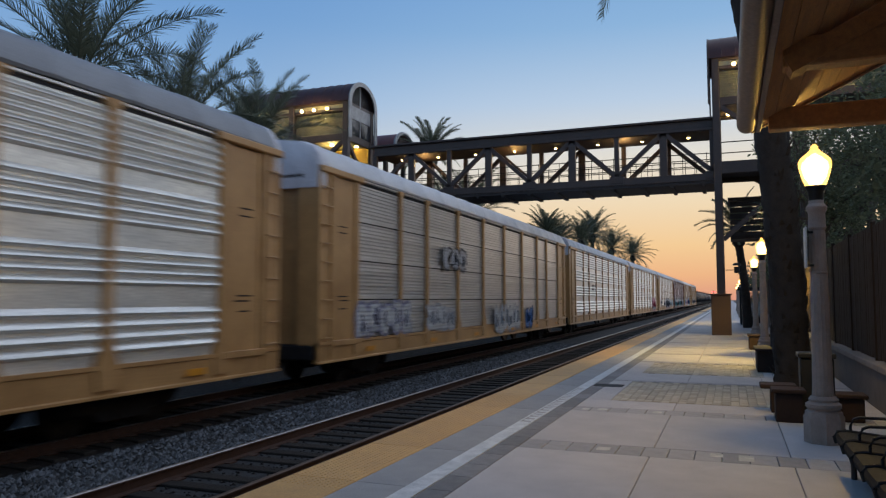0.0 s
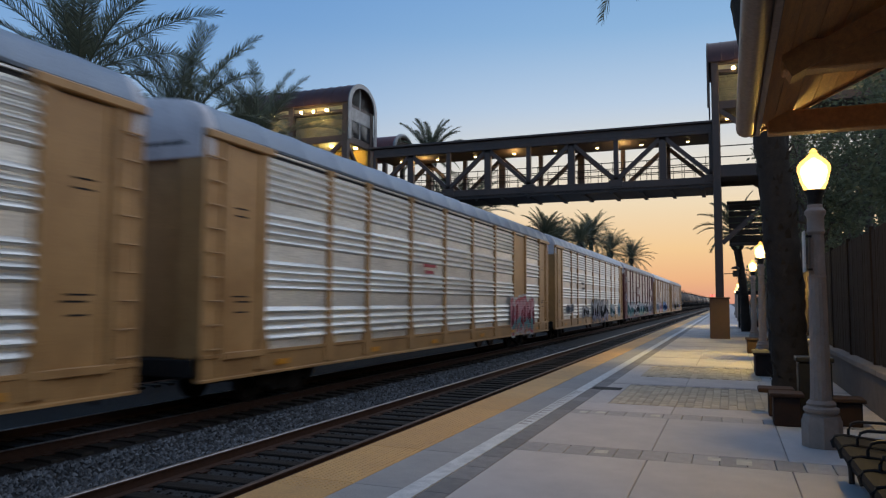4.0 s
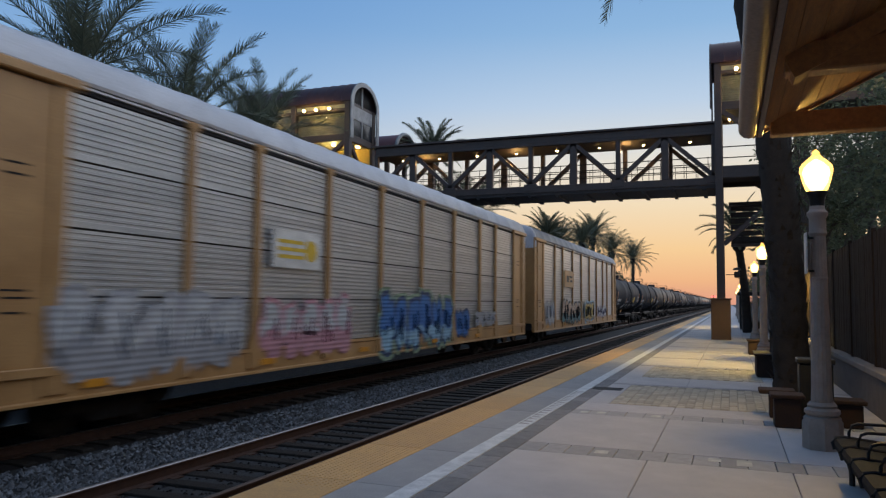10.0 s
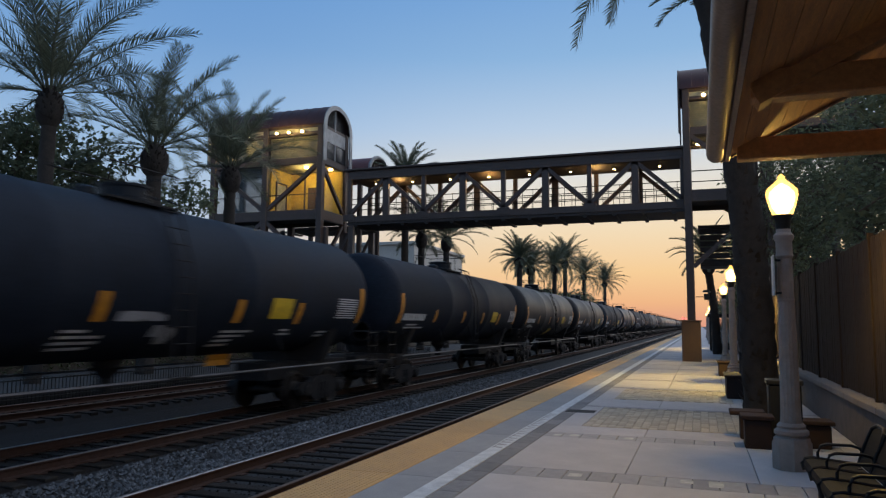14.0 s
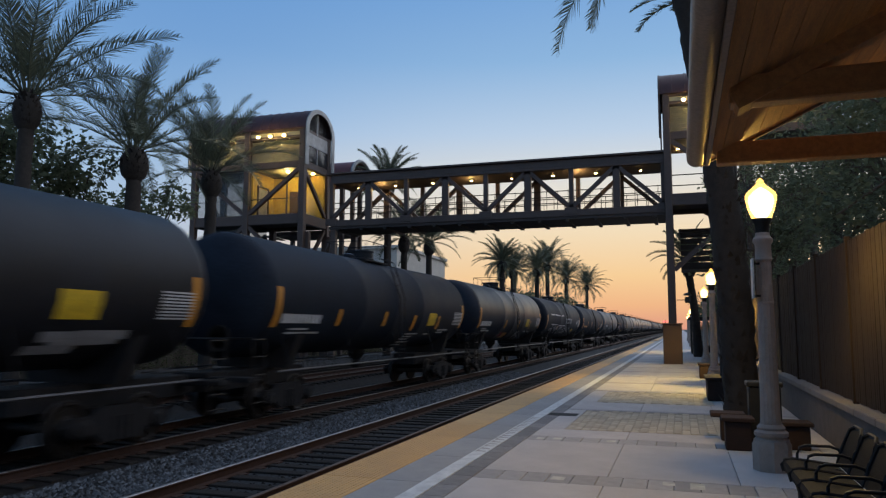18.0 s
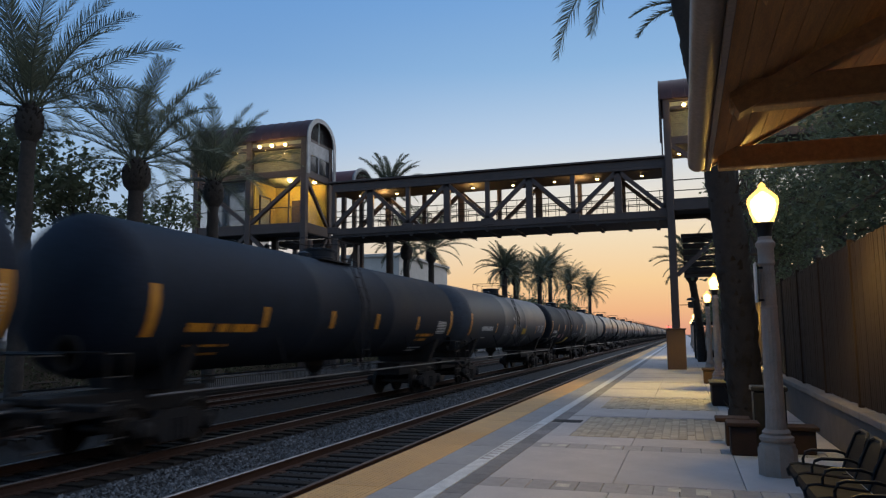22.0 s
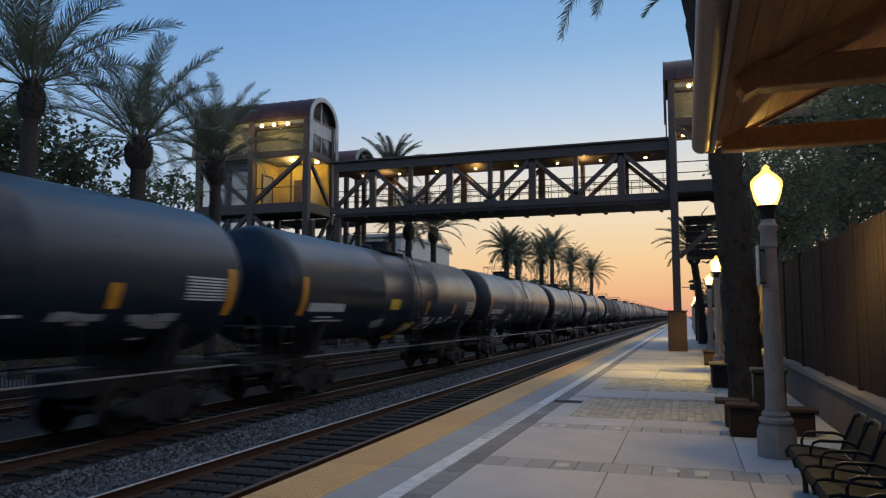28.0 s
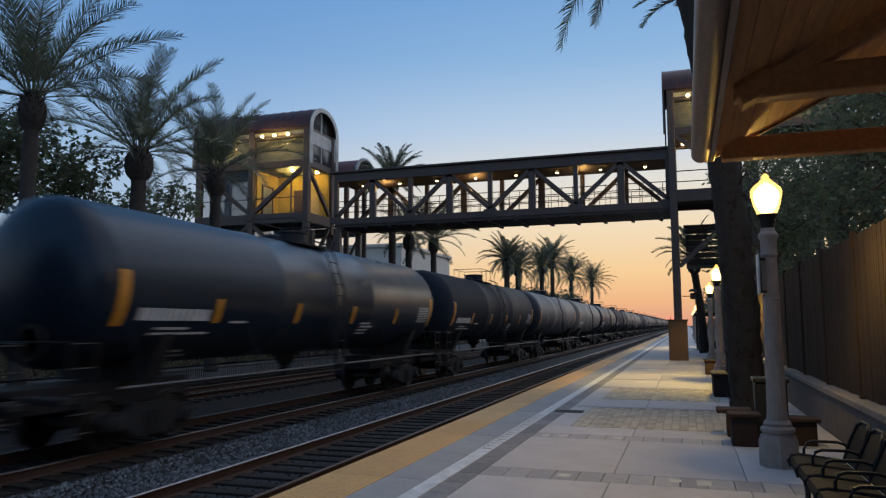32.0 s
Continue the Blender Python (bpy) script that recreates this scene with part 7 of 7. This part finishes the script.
def palm(x, y, head, radius, length, count, seed, label, base=-0.6, joined=False, lean=0.0, low=-18):
    r = random.Random(seed)
    t = thing("palm_tree", (x, y, 0), label, "palm tree", "palms along the tracks")
    g = Geo()
    seg, rows = 14, int((head - base) / 0.22)
    for i in range(rows + 1):
        z = base + (head - 0.9 - base) * i / rows
        k = i / rows
        rad = radius * (1.12 - 0.2 * k) * (1 + 0.05 * (i % 2))
        for j in range(seg):
            a = 2 * math.pi * j / seg + 0.2 * i
            q = rad * (1 + r.uniform(-0.07, 0.07))
            g.v.append((lean * k * k + q * math.cos(a), q * math.sin(a), z))
    for i in range(rows):
        for j in range(seg):
            g.f.append((i * seg + j, i * seg + (j + 1) % seg, (i + 1) * seg + (j + 1) % seg, (i + 1) * seg + j))
    part("trunk", g, MAT["bark"], t, "rough ringed trunk")
    g = Geo()
    prof = [(radius * 0.9, -1.0), (radius * 1.5, -0.8), (radius * 1.8, -0.45), (radius * 1.7, -0.1), (radius * 1.1, 0.2), (radius * 0.3, 0.4)]
    g.lathe(prof, 16, (lean, 0, head))
    for i in range(110):
        a, z = r.uniform(0, 6.28), r.uniform(-0.85, 0.2)
        rr = radius * 1.65 * (1 - 0.35 * abs(z + 0.35))
        p = Vector((lean + rr * math.cos(a), rr * math.sin(a), head + z))
        o = Vector((math.cos(a), math.sin(a), 0))
        s = Vector((-math.sin(a), math.cos(a), 0)) * 0.05
        g.add([tuple(p - s), tuple(p + s), tuple(p + o * 0.13 + Vector((0, 0, 0.16)))], [(0, 1, 2)])
    part("boot_crown", g, MAT["bark"], t, "shaggy head of cut frond stubs")
    if base == 0.0 and not joined:
        g = Geo()
        for i in range(520):
            a, z = r.uniform(0, 6.28), r.uniform(0.1, head - 1.0)
            rr = radius * (1.12 - 0.2 * z / head)
            p = Vector((rr * math.cos(a) + lean * (z / head) ** 2, rr * math.sin(a), z))
            o = Vector((math.cos(a), math.sin(a), 0))
            s = Vector((-math.sin(a), math.cos(a), 0)) * r.uniform(0.03, 0.07)
            g.add([tuple(p - s), tuple(p + s), tuple(p + o * r.uniform(0.05, 0.13) + Vector((0, 0, r.uniform(0.08, 0.22))))], [(0, 1, 2)])
        part("shaggy_bark", g.mesh("shaggy_bark", MAT["bark"], smooth=0), None, t, "ragged frond stubs on the trunk", kind="stuff")
    allg = Geo()
    for i in range(count):
        u = (i + 0.5) / count
        az = i * 2.39996 + r.uniform(-0.25, 0.25)
        el = 86 - (86 - low) * u ** 1.45 + r.uniform(-7, 7)
        v = i % 4
        dry = el < low + 14 and r.random() < 0.15
        key = "frond%.1f_%d%s" % (length, v, "d" if dry else "")
        me = frond_mesh(key, length, (44, 62, 76, 52)[v] if el > 5 else 55, v + 3, "dryfrond" if dry else "frond")
        m = Matrix.Translation((lean + 0.15 * math.cos(az), 0.15 * math.sin(az), head + 0.15)) @ Euler((r.uniform(-0.4, 0.4), -radians(el), az), "XYZ").to_matrix().to_4x4()
        k = r.uniform(0.85, 1.08) * (0.8 if el < 22 else 1.0)
        m = m @ Matrix.Diagonal((k, k, k, 1))
        if joined:
            vs = [tuple(m @ q.co) for q in me.vertices]
            allg.add(vs, [tuple(p.vertices) for p in me.polygons])
        else:
            part("frond", me, None, t, at=m)
    if joined:
        part("crown", allg.mesh("crown", MAT["frond"], smooth=0), None, t, "feathery dark green crown")
    return t


def leaf_cloud(g, blobs, count, size, r, thin=0.5):
    for i in range(count):
        cx, cy, cz, rx, rz = blobs[r.randrange(len(blobs))]
        a, b = r.uniform(0, 6.283), math.acos(r.uniform(-1, 1))
        rad = r.uniform(thin, 1.0)
        p = Vector((cx + rx * rad * math.sin(b) * math.cos(a), cy + rx * rad * math.sin(b) * math.sin(a), cz + rz * rad * math.cos(b)))
        d = Vector((r.uniform(-1, 1), r.uniform(-1, 1), r.uniform(-0.8, 0.5))).normalized()
        s = d.cross(Vector((r.uniform(-1, 1), r.uniform(-1, 1), 1))).normalized()
        ln = size * r.uniform(0.6, 1.2)
        g.add([tuple(p), tuple(p + d * ln * 0.5 + s * ln * 0.28), tuple(p + d * ln), tuple(p + d * ln * 0.5 - s * ln * 0.28)], [(0, 1, 2, 3)])


def tree(x, y, height, spread, count, size, seed, label, base=-0.6, bottom=0.35):
    r = random.Random(seed)
    t = thing("tree", (x, y, 0), label, "tree", "leafy trees")
    g = Geo()
    top = height * 0.55
    g.tube([(0, 0, base), (r.uniform(-0.1, 0.1), 0, top * 0.5), (r.uniform(-0.2, 0.2), r.uniform(-0.2, 0.2), top)], [0.22, 0.17, 0.1], 9)
    blobs = []
    for i in range(13):
        a = r.uniform(0, 6.283)
        d = spread * math.sqrt(r.random()) * 0.8
        z = height * r.uniform(bottom + 0.1, 0.88)
        e = (d * math.cos(a), d * math.sin(a), z)
        g.tube([(0, 0, top * r.uniform(0.6, 1)), (e[0] * 0.5, e[1] * 0.5, (z + top) / 2), e], [0.08, 0.05, 0.02], 6)
        blobs.append((e[0], e[1], z, spread * r.uniform(0.28, 0.48), spread * r.uniform(0.22, 0.4)))
    part("trunk", g, MAT["trunk"], t)
    c = Geo()
    leaf_cloud(c, blobs, count, size, r)
    part("crown", c.mesh("crown", MAT["leaf"], smooth=0), None, t, "ragged leafy crown")
    return t


def greenery():
    palm(-20, 17.75, 9.2, 0.24, 4.9, 31, 1, "tall date palm with a shaggy trunk head", low=-8)
    palm(-20, 22.7, 8.5, 0.3, 4.5, 31, 2, "date palm with a thick dark trunk", low=-18)
    palm(-20, 27.6, 8.7, 0.26, 4.6, 28, 3, "date palm before the lift tower", low=6)
    for i, (y, h, ln) in enumerate(((48.5, 12.3, 3.0), (51.8, 8.6, 3.4), (57.6, 8.9, 4.4))):
        palm(-20, y, h, 0.26, ln, 34, 10 + i, "date palm beyond the footbridge", joined=True)
    for i, (y, h, ln) in enumerate(((84.0, 9.5, 3.6), (90.0, 9.0, 3.6), (106.0, 10.3, 4.4), (115.0, 11.8, 5.0), (135.0, 10.9, 5.2), (166.0, 11.3, 5.6))):
        palm(-20, y, h, 0.34, ln, 60, 20 + i, "distant date palm in a row beside the tracks", joined=True, low=-40)
    palm(1.0, 52.0, 6.3, 0.26, 2.8, 40, 40, "palm farther along the platform", base=0.0, joined=True, lean=-0.4)
    near = palm(1.17, 17.0, 12.2, 0.32, 2.6, 30, 41, "tall leaning palm beside the canopy, fronds hanging over the platform", base=0.0, low=25, lean=-1.2)
    for az, el, ln, curl in ((165, -28, 4.5, 46), (152, -34, 3.6, 46), (60, -20, 4.0, 60), (300, -15, 4.0, 60)):
        me = frond_mesh("long_frond%d" % az, ln, curl, az, "frond", 64)
        part("frond", me, None, near, at=Matrix.Translation((-1.2, 0, 12.2)) @ Euler((0, -radians(el), radians(az)), "XYZ").to_matrix().to_4x4())
    palm(1.3, 21.5, 11.0, 0.3, 2.6, 30, 42, "palm with a dark shaggy trunk beside the fence", base=0.0, joined=True, low=10)
    tree(-26.5, 21.4, 11.4, 3.2, 3600, 0.32, 50, "dense leafy tree behind the far platform")
    tree(-26.0, 26.0, 11.0, 3.0, 3600, 0.32, 51, "dense leafy tree behind the far platform")
    tree(-26.0, 30.8, 10.3, 2.7, 3600, 0.32, 52, "dense leafy tree behind the far platform")
    tree(-30.0, 36.0, 7.0, 3.0, 2600, 0.36, 53, "low leafy tree by the lift tower")
    tree(-27.0, 62.0, 6.5, 3.2, 2600, 0.4, 54, "low leafy tree beyond the footbridge")
    tree(-23.0, 118.0, 7.5, 5.0, 2600, 0.6, 55, "bushy tree under the distant palms")
    tree(-23.0, 95.0, 6.5, 4.0, 2600, 0.5, 56, "bushy tree under the distant palms")
    for i, (y, h, sp) in enumerate(((82.0, 7.0, 4.0), (107.0, 8.0, 4.5), (133.0, 8.5, 5.0), (150.0, 8.0, 5.0))):
        tree(-23.0, y, h, sp, 2400, 0.5, 90 + i, "bushy tree under the distant palms")
    tree(2.9, 27.5, 8.3, 1.9, 3600, 0.15, 57, "leafy street tree overhanging the platform", base=0.0)
    for i, (x, y, h, s) in enumerate(((5.4, 9.5, 8.8, 2.5), (5.2, 13.0, 9.3, 2.6), (5.3, 16.5, 10.4, 2.8), (5.2, 20.0, 10.6, 2.8), (5.4, 24.0, 11.0, 2.6), (5.3, 28.0, 11.4, 2.6), (5.3, 33.0, 11.6, 2.6), (8.0, 12.0, 9.0, 3.0), (8.2, 18.0, 9.4, 3.0))):
        tree(x, y, h, s, 5200, 0.18, 60 + i, "dark ficus tree behind the fence", bottom=0.1)
    # mostly unseen trees, added to the row to dim reflections in the train
    for i, (x, y, h, s) in enumerate(((5.4, 38.0, 11.6, 2.8), (5.3, 43.5, 11.4, 2.8), (5.4, 49.0, 11.0, 2.8), (5.3, 54.0, 10.6, 2.8))):
        tree(x, y, h, s, 5000, 0.22, 80 + i, "dark ficus tree behind the fence", bottom=0.1)
    for i, (x, y, h, s) in enumerate(((5.0, 58.0, 8.0, 3.5), (4.5, 75.0, 7.0, 3.0), (5.0, 95.0, 7.0, 3.5), (5.0, 120.0, 7.0, 4.0))):
        tree(x, y, h, s, 2500, 0.4, 70 + i, "tree beyond the platform end")


def surroundings():
    b = thing("far_building", (0, 0, 0), "long pale stucco building beyond the footbridge", "building")
    part("wall", Geo().box(-66, -31, 78, 96, -0.95, 11.0), MAT["beige"], b)
    part("roof_edge", Geo().box(-66.3, -30.7, 77.7, 96.3, 11.0, 11.4, 0.05), MAT["beige"], b)
    for z in (2.0, 5.0):
        for k in range(9):
            w = part("window", Geo().box(-64.5 + k * 3.7, -62.5 + k * 3.7, 77.94, 78.06, z, z + 1.5), MAT["darkpane"], b)
            part("window_sill", Geo().box(-64.6 + k * 3.7, -62.4 + k * 3.7, 77.8, 78.0, z - 0.12, z), MAT["beige"], w)
    # far platform across the tracks with a low picket fence
    p = thing("far_platform", (0, 0, 0), "low concrete platform across the tracks", "platform", kind="structure")
    part("slab", Geo().box(-24, -17.9, -30, 300, -0.95, -0.1), MAT["asphalt"], p)
    f = thing("track_fence", (0, 0, 0), "low dark picket fence between tracks and far platform", "fence")
    picket = Geo().tube([(-17.75, 0, -0.95), (-17.75, 0, 0.28)], 0.012, 4).mesh("picket", MAT["bracket"], smooth=0)
    for k in range(300):
        part("picket", picket, None, f, at=pose(0, 9 + k * 0.13, 0))
    for z in (-0.3, 0.22):
        part("rail", Geo().box(-17.78, -17.72, 9, 48, z, z + 0.04), MAT["bracket"], f)
    hd = thing("hedge", (0, 0, 0), "dark clipped hedge behind the far platform", "hedge")
    r = random.Random(19)
    core = Geo().box(-25.6, -25.0, -6, 90, -0.95, 1.5, 0.1)
    part("hedge_core", core, MAT["trunk"], hd, "dense dark twigs")
    lv = Geo()
    for k in range(14000):
        p = Vector((-25.0 + r.uniform(0, 0.25), r.uniform(-6, 60), r.uniform(-0.9, 1.7)))
        d = Vector((r.uniform(0, 1), r.uniform(-1, 1), r.uniform(-0.6, 0.8))).normalized() * r.uniform(0.12, 0.22)
        s = d.cross(Vector((0, 0.4, 1))).normalized() * 0.05
        lv.add([tuple(p), tuple(p + d * 0.5 + s), tuple(p + d), tuple(p + d * 0.5 - s)], [(0, 1, 2, 3)])
    part("hedge_leaves", lv.mesh("hedge_leaves", MAT["leaf"], smooth=0), None, hd, kind="stuff")
    # far horizon: low dark tree line closing the view on both sides of the tracks
    h = Geo()
    r = random.Random(9)
    for sx in (-1, 1):
        for k in range(60):
            x = sx * (14 + k * 3.0) + (-8 if sx < 0 else 0)
            leaf_cloud(h, [(x, 520 + r.uniform(-20, 20), r.uniform(1, 4), 4.0, 3.0)], 120, 1.6, r)
    solid("far_trees", h.mesh("far_trees", MAT["leaf"], smooth=0), None, "dark tree line on the horizon", "trees", kind="stuff")


greenery()
surroundings()


# ---- what moves ----
def motions():
    for car, mid in TRAIN:
        walk(car, [(t, pose(TRACKS[1], mid - SPEED * t, RAIL)) for t in (0.0, 8.0, 16.0, 24.0, 32.0)])
        # wheels turn while their car is close enough to tell
        t0, t1 = max(0.0, (mid - 42) / SPEED), min(32.0, (mid + 6) / SPEED)
        if t1 <= t0:
            continue
        for tr in [c for c in car.children if c.name.startswith("truck")]:
            for ws in [c for c in tr.children if c.name.startswith("wheelset")]:
                at = ws.matrix_basis.copy()
                k0, k1 = round(t0 * FPS), round(t1 * FPS)
                rows = [(k / FPS, at @ pose(0, 0, 0, 63.1 * (k - k0))) for k in range(k0, k1 + 1)]
                if k0 > 0:
                    rows.insert(0, (0.0, at))
                if k1 < 32 * FPS:
                    rows.append((32.0, rows[-1][1]))
                walk(ws, rows)


motions()
